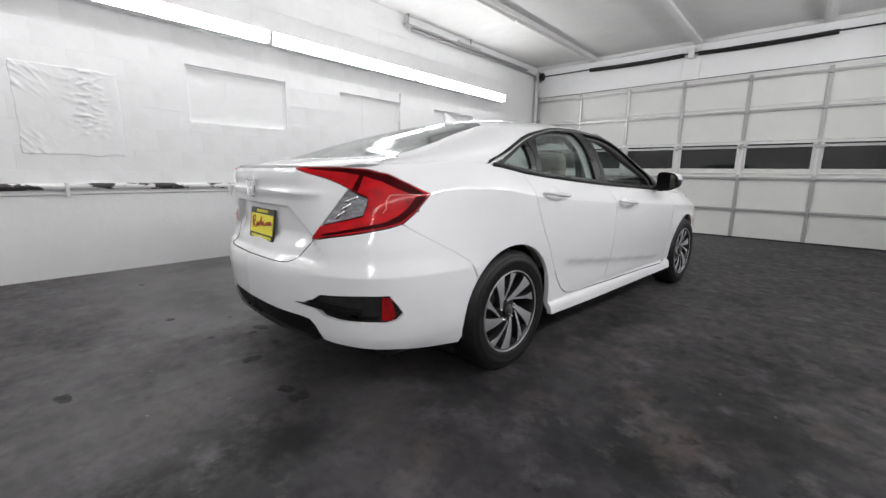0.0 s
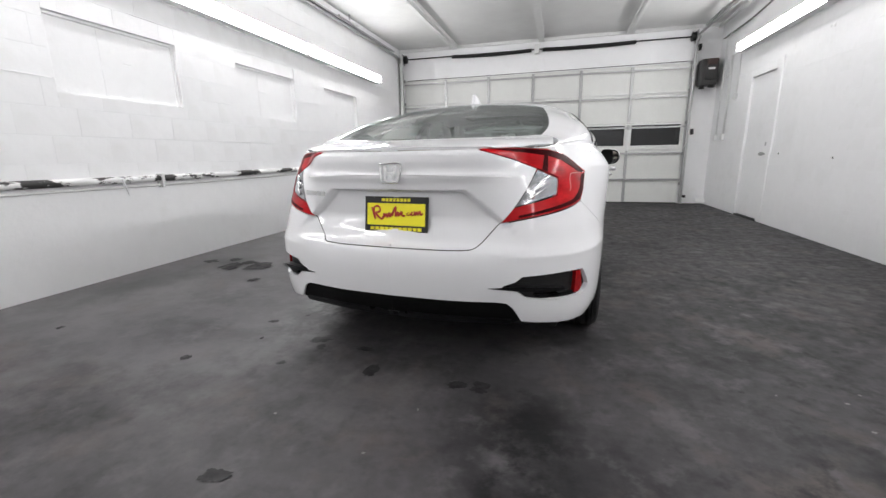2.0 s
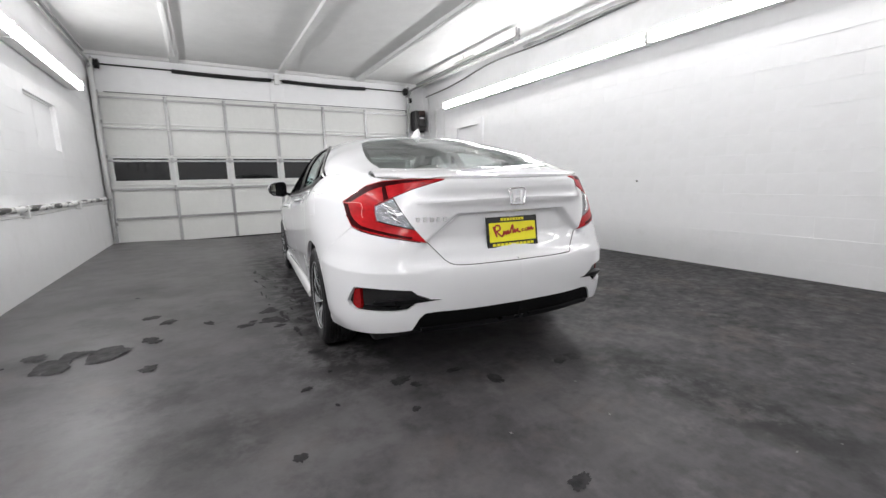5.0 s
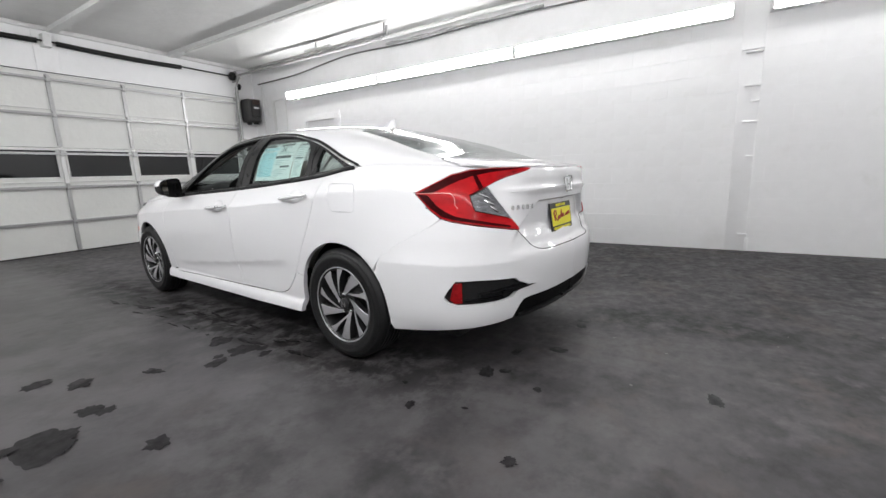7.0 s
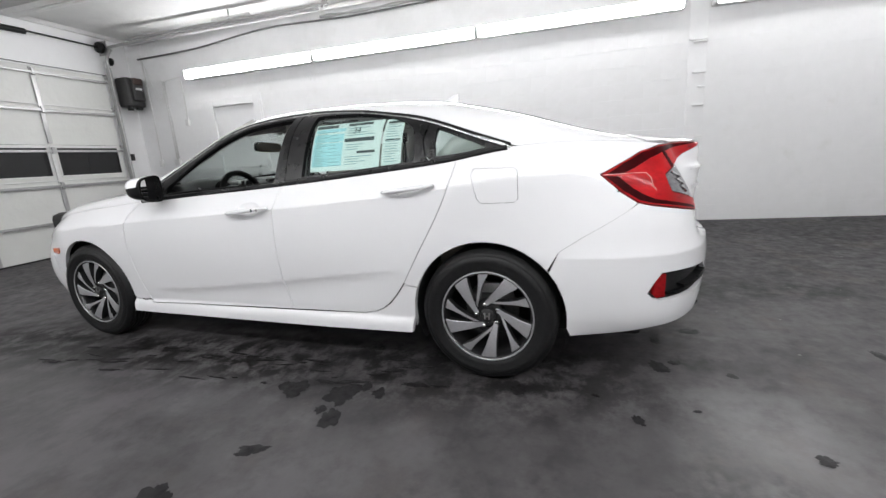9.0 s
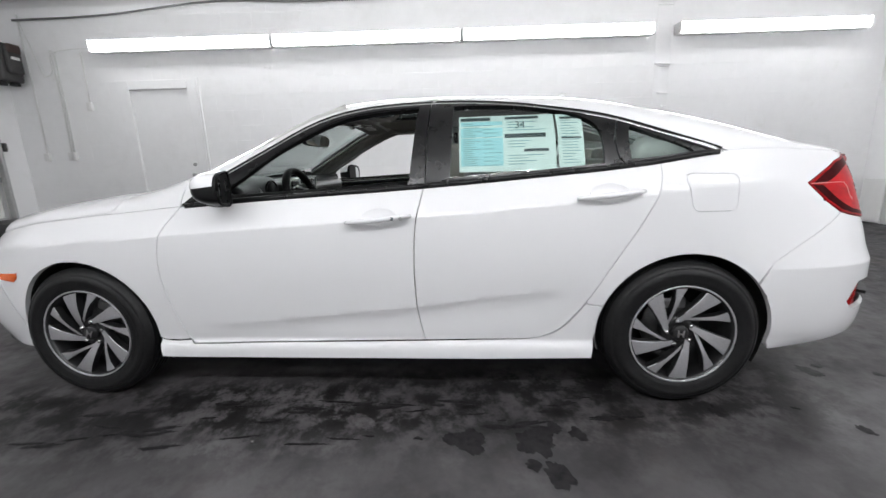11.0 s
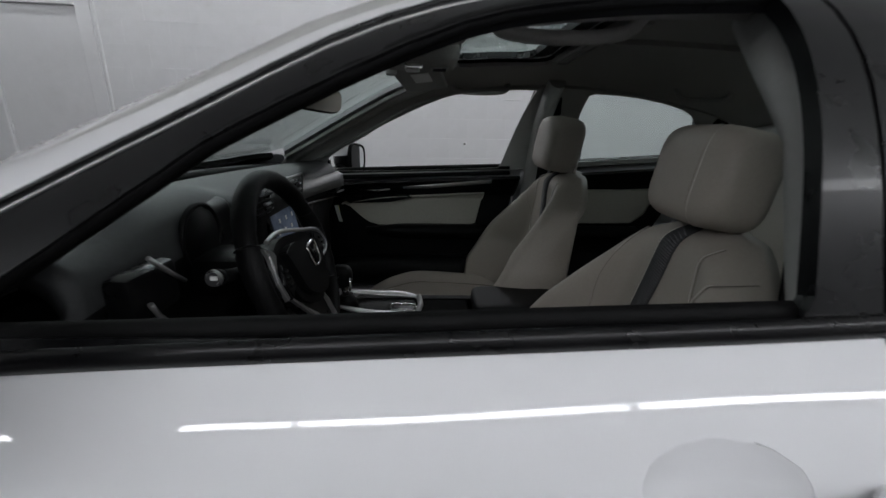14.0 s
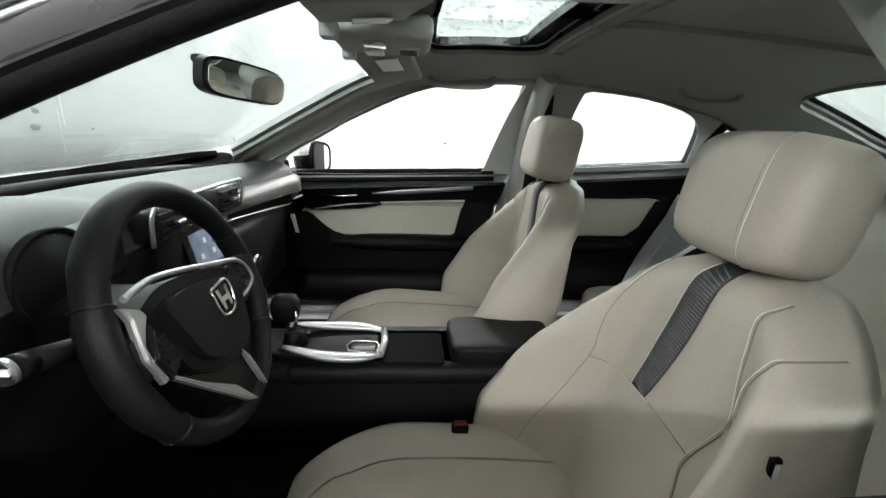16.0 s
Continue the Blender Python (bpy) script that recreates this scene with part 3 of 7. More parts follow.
# recessed, blocked-up windows on the left
for y0, y1 in WINDOWS:
    bm = bmesh.new()
    block(XL - .16, XL - .044, y0 + .001, y1 - .001, W_LOW + .001, W_TOP - .001, 0, bm=bm)
    part("window_infill", bm, M_WALL, wall_left, "white painted infill of a blocked-up window")
    part("infill_seam", block(XL - .046, XL - .0415, y0 + .36 * (y1 - y0), y0 + .36 * (y1 - y0) + .006, W_LOW + .01, W_TOP - .03, .001), M_WALL, wall_left)
    bm = bmesh.new()
    block(XL - .05, XL - .030, y0 + .002, y0 + .022, W_LOW + .002, W_TOP - .002, .003, bm=bm)
    block(XL - .05, XL - .030, y1 - .022, y1 - .002, W_LOW + .002, W_TOP - .002, .003, bm=bm)
    block(XL - .05, XL - .028, y0 + .002, y1 - .002, W_TOP - .024, W_TOP - .002, .003, bm=bm)
    part("window_frame", bm, M_WALL, wall_left)


def wrinkled_patch():
    """A sheet pasted over the blocks and painted over, puckered at its edges."""
    bm = bmesh.new()
    y0, y1, z0, z1, n = -2.90, -2.205, 1.140, 1.875, 90
    g = []
    for i in range(n + 1):
        row = []
        for j in range(n + 1):
            a, c = i / n, j / n
            y, z = y0 + (y1 - y0) * a, z0 + (z1 - z0) * c
            y += .018 * noise.noise((c * 5, 3, a)) * (1 if a > .5 else -1) * abs(2 * a - 1)
            z += .018 * noise.noise((a * 5, 8, c)) * abs(2 * c - 1)
            puck = max(0, noise.noise((y * 16 + z * 5, z * 42, 1.7))) * math.exp(-((a - .66) / .15) ** 2) * smooth(.12, .4, c)
            puck += max(0, noise.noise(((y + z) * 30, (y - z) * 6, 4))) * math.exp(-(a / .22) ** 2) * max(smooth(.55, .85, c), smooth(.3, .08, c))
            row.append(bm.verts.new((XL + .005 + .028 * puck + .003 * noise.noise((y * 6, z * 6, 2)), y, z)))
        g.append(row)
    for i in range(n):
        for j in range(n):
            bm.faces.new((g[i][j], g[i + 1][j], g[i + 1][j + 1], g[i][j + 1])).smooth = True
    out = bmesh.ops.extrude_face_region(bm, geom=list(bm.faces))["geom"]
    bmesh.ops.translate(bm, vec=(-.008, 0, 0), verts=[v for v in out if isinstance(v, bmesh.types.BMVert)])
    bmesh.ops.recalc_face_normals(bm, faces=bm.faces)
    return part("patch", bm, M_WALL)


tagged(wrinkled_patch(), "white painted-over wrinkled sheet stuck on the block wall", "wall patch")

# pipes along the left wall, resting on the base course
pipe = empty("wall_pipe", Matrix(), "white painted steel pipe along the wall, paint peeling to black", "pipe")
ys = np.linspace(YB + .05, 5.28, 90)
part("pipe", tube([(XL + .034, y, .862 + .004 * math.sin(y * 1.9)) for y in ys], .030, 14), M_PEEL, pipe)
part("conduit", tube([(XL + .026, y, .80 + .003 * math.sin(y * 2.3)) for y in ys], .011, 8), M_WHITE_STEEL, pipe, "thin white conduit")
for y in (-5.2, -3.55, -2.66, -.95, 1.4, 3.3, 5.0):
    part("pipe_clip", block(XL, XL + .072, y - .014, y + .014, .775, .90, .004), M_WHITE_STEEL, pipe)
bm = bmesh.new()
tube([(XL + .07, -1.33, .868), (XL + .074, -1.318, .82), (XL + .07, -1.30, .765), (XL + .062, -1.29, .73)], [.012, .016, .012, .004], 6, bm=bm, flat=.3)
tagged(part("paint_peel", bm, M_WALL), "strip of white paint peeling off the pipe", "paint flake")


# ---- roll-up door ----
def build_roll_door():
    d = empty("garage_door", Matrix(), "closed pale sectional roll-up garage door with a row of dark windows", "garage door")
    xs = (-2.95, -1.99, -1.03, -.08, .885, 1.85, 2.88)
    zs = (.0, .50, 1.03, 1.615, 2.11, 2.70)
    low = (.055, .03, .012, 0, -.01, -.02, -.03)
    for i, (z0, z1) in enumerate(zip(zs, zs[1:])):
        for j, (x0, x1) in enumerate(zip(xs, xs[1:])):
            if i == 2:
                bm = bmesh.new()
                block(x0, x1, 5.475, 5.50, z0 + .002, 1.165, .002, bm=bm)
                block(x0, x1, 5.475, 5.50, 1.575, z1 - .002, .002, bm=bm)
                block(x0, x0 + .055, 5.475, 5.50, 1.165, 1.575, 0, bm=bm)
                block(x1 - .055, x1, 5.475, 5.50, 1.165, 1.575, 0, bm=bm)
                p = part("door_panel", bm, M_DOOR_PANEL, d)
                part("window_pane", block(x0 + .05, x1 - .05, 5.486, 5.492, 1.16, 1.585, 0), M_NIGHT, p, "dark window pane with night behind it")
                bm = bmesh.new()
                for a, c, e, f in ((x0 + .045, x1 - .045, 1.150, 1.172), (x0 + .045, x1 - .045, 1.570, 1.590), (x0 + .045, x0 + .067, 1.15, 1.59), (x1 - .067, x1 - .045, 1.15, 1.59)):
                    block(a, c, 5.466, 5.476, e, f, .002, bm=bm)
                part("window_frame", bm, M_WHITE_STEEL, p)
            else:
                bm = block(x0 + .001, x1 - .001, 5.475, 5.50, z0 + .002 + (.0 if i else low[j] * 0), z1 - .002, .003)
                part("door_panel", bm, M_DOOR_PANEL, d)
        # stiles
        for j, x in enumerate(xs[1:-1]):
            lo = z0 + .02
            part("stile", block(x - .028, x + .028, 5.450, 5.475, lo, z1 - .02, .004), M_WHITE_STEEL if i == 2 else M_GALV, d)
    for i, z in enumerate((.50, 1.03, 1.535, 2.11, 2.62)):
        bm = bmesh.new()
        block(xs[0], xs[-1], 5.430, 5.475, z - .022, z + .008, .003, bm=bm)
        block(xs[0], xs[-1], 5.425, 5.432, z - .030, z - .006, .002, bm=bm)
        part("strut", bm, M_GALV, d, "grey steel stiffening rail")
        block_z = z + .06
        if i in (1, 3):
            part("strut", block(xs[0], xs[-1], 5.452, 5.475, block_z, block_z + .018, .003), M_WHITE_STEEL, d)
        for x in xs[1:-1]:
            part("hinge", block(x - .022, x + .022, 5.418, 5.452, z - .05, z + .045, .004), M_GALV, d)
    part("bottom_seal", block(xs[0], xs[-1], 5.46, 5.50, -.03, .018, .006), M_BLACK_STEEL, d, "black rubber bottom seal")
    return d


build_roll_door()

tracks = empty("door_track", Matrix(), "galvanised roller door tracks beside the door", "door track")
for x in (-2.99, 2.92):
    part("vertical_track", block(x - .02, x + .02, 5.36, 5.44, .02, 2.85, .006), M_GALV, tracks)
    part("angle_iron", block(x - .045 if x < 0 else x + .022, x - .022 if x < 0 else x + .045, 5.40, 5.498, .0, 2.95, .003), M_WHITE_STEEL, tracks)
    for z in (.4, 1.0, 1.6, 2.2, 2.7):
        part("bracket", block(x - .04, x + .04, 5.44, 5.498, z - .03, z + .03, .003), M_GALV, tracks)
    pts = [(x, 5.40, 2.80), (x, 5.37, 2.98), (x, 5.26, 3.10), (x, 5.05, 3.15), (x, 1.5, 3.16)]
    part("horizontal_track", tube(curve(pts, 5), .022, 6), M_GALV, tracks)
    part("track_rail", block(x - .03, x + .03, 1.35, 4.9, 3.19, 3.22, .003), M_GALV, tracks)
    part("hanger", tube([(x, 1.42, 3.16), (x, 1.42, ZC)], .016, 6), M_GALV, tracks)
    part("hanger_plate", prism([(0, 0), (.10, 0), (.02, .16), (0, .16)], .02, m=Matrix.Translation((x, 1.36, 3.17)) @ Matrix.Rotation(radians(90), 4, "Y") @ Matrix.Rotation(radians(90), 4, "Z")), M_GALV, tracks)
    part("spreader", block(x - .02, x + .02, 2.6, 3.25, 3.24, 3.27, .003), M_WHITE_STEEL, tracks)
    part("hanger", tube([(x, 2.95, 3.16), (x, 2.95, ZC)], .012, 6), M_GALV, tracks)

spring = empty("torsion_spring", Matrix(), "black torsion springs on a steel shaft above the door", "door spring")
part("shaft", tube([(-2.98, 5.40, 3.14), (2.98, 5.40, 3.14)], .013, 8), M_BLACK_STEEL, spring)


def coil(x0, x1):
    bm = bmesh.new()
    turns = int((x1 - x0) / .0105)
    pts, r = [], .034
    prof = []
    for k in range(turns * 2 + 1):
        prof.append((r + (.0045 if k % 2 else -.001), x0 + (x1 - x0) * k / (turns * 2)))
    lathe(prof, 14, "x", bm)
    bmesh.ops.translate(bm, vec=(0, 5.40, 3.14 - .012), verts=bm.verts)
    for v in bm.verts:
        f = (v.co.x - x0) / (x1 - x0)
        v.co.z -= .018 * math.sin(math.pi * f)
    return bm


part("spring", coil(-1.83, -.13), M_BLACK_STEEL, spring)
part("spring", coil(.09, 1.86), M_BLACK_STEEL, spring)
part("centre_bracket", block(-.07, .03, 5.36, 5.50, 3.06, 3.24, .006), M_WHITE_STEEL, spring)
for x in (-2.90, 2.86):
    bm = lathe([(.0, -.035), (.075, -.035), (.085, -.02), (.07, 0), (.085, .02), (.075, .035), (.0, .035)], 24, "x")
    bmesh.ops.translate(bm, vec=(x, 5.40, 3.14), verts=bm.verts)
    part("cable_drum", bm, M_BLACK_STEEL, spring)
    part("bearing_plate", block(x + (.05 if x > 0 else -.06), x + (.06 if x > 0 else -.05), 5.32, 5.50, 3.03, 3.25, .003), M_GALV, spring)
part("mount_board", block(-.16, .12, 5.482, 5.50, 2.72, ZC, .004), M_WALL, spring, "white painted mounting board")
part("lift_cable", tube([(-2.86, 5.40, 2.69), (0, 5.405, 2.70), (2.86, 5.40, 2.715)], .006, 6), M_BLACK_STEEL, spring)

tagged(part("header_trim", block(XL, XR, 5.44, 5.50, 3.30, ZC, .006), M_WHITE_STEEL), "white trim where ceiling meets end wall", "trim", kind="structure")

# door operator on the right of the door
op = empty("door_operator", Matrix(), "charcoal jackshaft garage door operator mounted beside the track", "door opener")
bm = block(2.985, 3.275, 5.17, 5.42, 2.235, 2.70, .03, 3)
part("case", shade(bm), M_BOX, op)
part("cover", shade(block(3.05, 3.25, 5.12, 5.19, 2.33, 2.68, .03, 3)), M_BOX, op)
part("brown_cap", block(3.06, 3.24, 5.105, 5.14, 2.58, 2.69, .02, 2), material("dark_brown_cap", (.05, .028, .024), .5, grain=40), op, "dark brown top cap")
part("label_plate", block(3.09, 3.20, 5.112, 5.119, 2.50, 2.535, .001), M_PVC, op, "small white label")
part("motor_end", tube([(3.04, 5.25, 2.24), (3.04, 5.25, 2.18)], .045, 16), M_BLACK_STEEL, op)
part("motor_end", tube([(3.20, 5.25, 2.24), (3.20, 5.25, 2.20)], .055, 16), M_BLACK_STEEL, op)
part("sprocket", tube([(2.96, 5.40, 2.95), (3.0, 5.40, 2.95)], .06, 18), M_BLACK_STEEL, op)
part("mount_bracket", block(3.0, 3.26, 5.42, 5.50, 2.30, 2.66, .004), M_GALV, op)
tagged(part("safety_sensor", shade(block(2.985, 3.03, 5.38, 5.46, 1.36, 1.47, .008, 2)), M_BOX), "grey push button box on the door jamb", "control box")
tagged(part("safety_eye", shade(block(2.95, 3.0, 5.33, 5.40, .13, .18, .006, 2)), M_BLACK_STEEL), "small black photo eye by the track", "sensor")

# ---- side door ----
bm = bmesh.new()
block(XR - .012, XR + .03, 2.985, 3.112, 0, 2.25, .004, bm=bm)
block(XR - .012, XR + .03, 3.90, 4.055, 0, 2.25, .004, bm=bm)
block(XR - .012, XR + .03, 3.112, 3.90, 2.135, 2.25, .004, bm=bm)
tagged(part("door_frame", bm, M_WALL), "white painted timber door frame", "door frame", kind="structure")
side_door = empty("door_1", Matrix(), "closed white painted flush door", "door")
tagged(side_door, kind="structure")
leaf = part("leaf", shade(block(XR + .02, XR + .05, 3.116, 3.896, .035, 2.128, .003)), M_WALL, side_door)
part("threshold", block(XR - .01, XR + .05, 3.112, 3.90, -.01, .018, .003), M_BLACK_STEEL, side_door, "dark gap and threshold")
part("door_knob", tube([(XR + .02, 3.17, .98), (XR - .01, 3.17, .98), (XR - .02, 3.17, .98), (XR - .05, 3.17, .98), (XR - .062, 3.17, .98)], [.012, .012, .026, .028, .016], 14), M_GALV, leaf, "grey metal door knob")
part("deadbolt", tube([(XR + .02, 3.17, 1.12), (XR + .006, 3.17, 1.12)], .026, 14), M_GALV, leaf)
for z in (.3, 1.05, 1.85):
    part("door_hinge", tube([(XR + .012, 3.893, z - .045), (XR + .012, 3.893, z + .045)], .009, 8), M_WALL, leaf)
tagged(part("wall_strip", block(XR - .02, XR + .002, 2.945, 2.972, 1.0, 2.27, .003), M_WALL), "thin white cable strip beside the door frame", "cable strip")

# ---- conduits, boxes and cables on the right wall ----
for y, top_z, low_z in ((4.45, 2.62, 1.97), (4.84, 2.66, 1.32), (4.80, 2.64, 1.32), (5.18, 3.10, 1.32)):
    c = empty("conduit_drop", Matrix(), "white conduit running down the wall to a small box", "conduit", "conduits on the wall")
    part("conduit", tube([(XR - .013, y, top_z), (XR - .013, y - .01, (top_z + low_z) / 2), (XR - .013, y, low_z)], .010, 8), M_PVC, c)
    part("outlet_box", shade(block(XR - .045, XR, y - .035, y + .035, low_z - .09, low_z + .015, .006, 2)), M_PVC, c)
cable = curve([(XR - .02, 5.16, 3.02), (XR - .02, 5.0, 2.4), (XR - .03, 4.95, 2.33), (XR - .02, 4.86, 2.40), (XR - .02, 4.84, 2.60), (XR - .02, 4.6, 2.66), (XR - .02, 4.28, 2.665)], 6)
tagged(part("loose_cable", tube(cable, .006, 6), M_PVC), "loose white cable looped along the wall", "cable")
for y, z in ((-.478, .963), (1.55, .935), (2.73, .985), (3.6, 2.42), (2.02, 2.37), (1.95, 2.36)):
    bm = bmesh.new()
    tube([(XR + .004, y, z), (XR - .004, y, z)], [.026, .012], 10, bm=bm)
    h = empty("wall_anchor", Matrix(), "small dark anchor hole with chipped plaster on the white wall", "wall hole", "anchor holes")
    part("plaster_ring", bm, M_MORTAR, h)
    if z < 1.2:
        part("hole", tube([(XR - .0035, y, z), (XR - .009, y, z)], .011, 8), M_BLACK_STEEL, h)

# pilaster with cut-off lugs
pil = empty("pilaster", Matrix(), "white painted block pilaster with short broken ledges", "pilaster")
tagged(pil, kind="structure")
part("shaft", shade(block(XR - .003, XR + .04, -3.445, -3.245, 0, ZC, .003, 2)), M_WALL, pil)
for z, w in ((2.985, .20), (2.255, .20), (2.225, .16), (1.87, .15), (1.70, .08), (1.48, .14), (1.10, .08), (.20, .09)):
    part("lug", shade(block(XR - .034, XR, -3.45, -3.45 + w, z - .012, z + .010, .006, 2)), M_WALL, pil)
tagged(part("base_chip", shade(block(XR - .012, XR + .01, -3.47, -3.435, .0, .16, .01, 2)), M_WALL), "broken plaster at the foot of the pilaster", "plaster")
tagged(part("leaning_panel", block(3.0, 3.30, YB + .03, YB + .06, .02, .62, .004), M_PVC), "white board leaning on the back wall", "board")


# ---- ceiling ribs ----
for x, wdt in ((-1.76, .12), (.07, .09), (1.74, .12)):
    r = empty("ceiling_rib", Matrix(), "white steel ceiling rib with a slim unlit strip light under it", "ceiling rib", "ceiling ribs")
    part("beam", block(x - wdt / 2, x + wdt / 2, YB, YF - .06, ZC - .07, ZC, .006), M_WHITE_STEEL, r)
    part("flange", block(x - wdt / 2 - .012, x + wdt / 2 + .012, YB, YF - .06, ZC - .078, ZC - .07, .002), M_WHITE_STEEL, r)
    for a, c in ((2.47, 4.9), (.03, 2.44), (-2.4, 0.0)):
        if abs(x) > 1:
            part("strip_light", shade(block(x - .05, x + .015, a, c, ZC - .105, ZC - .078, .008, 2)), M_PVC, r, "slim white strip light, unlit")


# ---- lit lamps ----
def wall_lamp(y0, y1, x, z, side_sign):
    """A wrap-round tube lamp, 2.4 m long; its lens bulges towards the room."""
    ob = empty("tube_lamp", Matrix.Translation((x, (y0 + y1) / 2, z)), "lit white wrap-round fluorescent tube lamp high on the wall", "lamp", "tube lamps")
    n, half = 9, (y1 - y0) / 2
    bm = bmesh.new()
    prof = [(-.002, -.066)] + [(side_sign * -.058 * math.sin(math.pi * k / (n - 1)) ** .7, -.066 + .132 * k / (n - 1)) for k in range(1, n - 1)] + [(-.002, .066)]
    rings = [[bm.verts.new((px * (1 if 0 < i < 3 else .55), y, pz * (1 if 0 < i < 3 else .8))) for px, pz in prof] for i, y in enumerate((-half, -half + .05, half - .05, half))]
    for q, w in zip(rings, rings[1:]):
        for k in range(len(prof) - 1):
            bm.faces.new((q[k], q[k + 1], w[k + 1], w[k])).smooth = True
    bm.faces.new(rings[0])
    bm.faces.new(rings[-1])
    bmesh.ops.recalc_face_normals(bm, faces=bm.faces)
    part("lens", bm, M_LAMP, ob, "glowing white lens")
    # caps added to stop glare from the lens ends between lamps
    for e in (-1, 1):
        a2, c2 = sorted((side_sign * .11, side_sign * -.050))
        part("end_cap", shade(block(a2, c2, e * half - .012, e * half + .010, -.069, .069, .006, 2)), M_WHITE_STEEL, ob, "white lamp end cap")
    a, c = sorted((.0, side_sign * .12))
    # lips added above and below to keep lamp light off the nearby wall
    for zz, dep in ((.070, .022), (-.070, .010)):
        a2, c2 = sorted((side_sign * .10, side_sign * -dep))
        part("light_lip", block(a2, c2, -half + .02, half - .02, zz - .003, zz + .003, .001), M_WHITE_STEEL, ob, "added white lip shielding the wall from the lamp")
    part("housing", block(a + .001, c, -half + .02, half - .02, -.062, .062, .004), M_WHITE_STEEL, ob)
    return ob


for y0, y1 in ((1.865, 4.205), (-.610, 1.835), (-3.135, -.640), (-5.97, -3.47)):
    wall_lamp(y0, y1, 3.235, 2.655, 1)
for y0, y1 in ((1.525, 3.96), (-.77, 1.495), (-3.2, -.80), (-5.65, -3.23)):
    wall_lamp(y0, y1, -2.93, 2.495, -1)

# pipe in the left corner, hung rail and cable on the right
tagged(part("corner_pipe", tube([(XL + .07, 5.34, .86), (XL + .065, 5.34, 2.0), (XL + .08, 5.33, 3.2)], .038, 12), M_WHITE_STEEL), "white painted pipe standing in the corner", "pipe")
sag = curve([(XR - .06, 5.2, 3.02), (XR - .05, 4.0, 3.05), (XR - .05, 2.6, 3.17), (XR - .05, 1.2, 3.14), (XR - .05, -.6, 3.17), (XR - .05, -2.6, 3.12), (XR - .05, -5, 3.16)], 6)
tagged(part("overhead_cable", tube(sag, .014, 8), material("grey_cable", (.12, .12, .12), .6, grain=30, vary=.3)), "grey cable slung along the top of the wall", "cable")
tagged(part("overhead_duct", tube([(XR - .12, 5.3, 3.26), (XR - .12, 1.9, 3.28), (XR - .12, YB, 3.28)], .03, 10), M_WHITE_STEEL), "white painted pipe under the ceiling", "pipe")
tagged(part("cable_bundle", tube(curve([(XR - .05, 1.7, 3.20), (XR - .06, 1.0, 3.19), (XR - .04, .3, 3.205), (XR - .06, -.4, 3.19), (XR - .04, -1.0, 3.2)], 5), [.02 + .008 * math.sin(k * 1.7) for k in range(21)], 8), M_GALV), "grey lagged cable bundle along the wall", "cable")
bm = shade(block(-.09, .09, -.05, .05, 0, .012, .004))
for v in bm.verts:
    v.co.z += .03 * math.sin(v.co.x * 30)
bmesh.ops.transform(bm, matrix=pose(3.2, 5.12, .10, 62, 10, 20), verts=bm.verts)
tagged(part("paper_scrap", bm, M_PVC), "crumpled white scrap in the corner", "scrap")


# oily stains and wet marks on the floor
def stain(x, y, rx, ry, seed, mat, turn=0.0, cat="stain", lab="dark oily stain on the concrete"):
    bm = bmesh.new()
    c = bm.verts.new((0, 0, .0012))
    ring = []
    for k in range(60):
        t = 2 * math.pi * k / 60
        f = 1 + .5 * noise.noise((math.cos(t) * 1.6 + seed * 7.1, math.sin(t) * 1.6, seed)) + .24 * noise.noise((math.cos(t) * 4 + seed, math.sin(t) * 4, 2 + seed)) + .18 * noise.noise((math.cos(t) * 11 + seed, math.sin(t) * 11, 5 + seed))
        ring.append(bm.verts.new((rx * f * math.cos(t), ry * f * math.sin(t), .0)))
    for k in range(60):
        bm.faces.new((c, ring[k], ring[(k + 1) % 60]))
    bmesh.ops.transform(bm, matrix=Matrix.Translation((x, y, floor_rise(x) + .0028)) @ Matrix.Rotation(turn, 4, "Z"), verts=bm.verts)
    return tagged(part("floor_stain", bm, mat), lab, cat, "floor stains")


# ---- the car ----
car = empty("car", pose(0, 0, 0, 0, 0, -4.9), "white four-door compact sedan parked in the garage, both front windows down", "car")


ARCH_R = .356


def arch(cy, a0, a1, n=22, r=ARCH_R):
    """Part of a wheel arch in (u, z): angles from the rear (0) over the top (90) to the front (180)."""
    return [(-(cy) + r * math.cos(t), .318 + r * math.sin(t)) for t in np.radians(np.linspace(a0, a1, n))]


def belt_line(u0, u1, n=24, drop=0.0):
    us = np.linspace(u0, u1, n)
    return list(zip(us, belt(plan_at(us)[1]) - drop))


FRONT_EDGE = curve([(-.825, .905), (-.885, .80), (-.915, .68), (-.915, .56), (-.895, .44), (-.855, .32), (-.825, .276)], 4)
B_GAP = curve([(.275, .966), (.24, .80), (.228, .60), (.234, .42), (.26, .288)], 4)
REAR_EDGE = curve([(.70, .296), (.78, .312), (.86, .36), (.95, .47), (1.04, .62), (1.12, .75), (1.19, .88), (1.225, .98), (1.235, 1.037)], 4)
DLO_TOP = curve([(-.825, .912), (-.76, .962), (-.68, 1.018), (-.58, 1.074), (-.46, 1.140), (-.22, 1.264), (.02, 1.320), (.35, 1.334), (.63, 1.314), (.85, 1.278), (1.06, 1.232), (1.31, 1.142), (1.475, 1.082)], 4)

CREASE = [(-.95, .33), (-.6, .365), (.24, .45), (.81, .52), (.95, .54)]
SHOULDER = [[(u, float(belt(plan_at(np.array([u]))[1])[0]) - d) for u in np.linspace(-1.6, 1.9, 60)] for d in (.1285, .1195, .112, .100)]
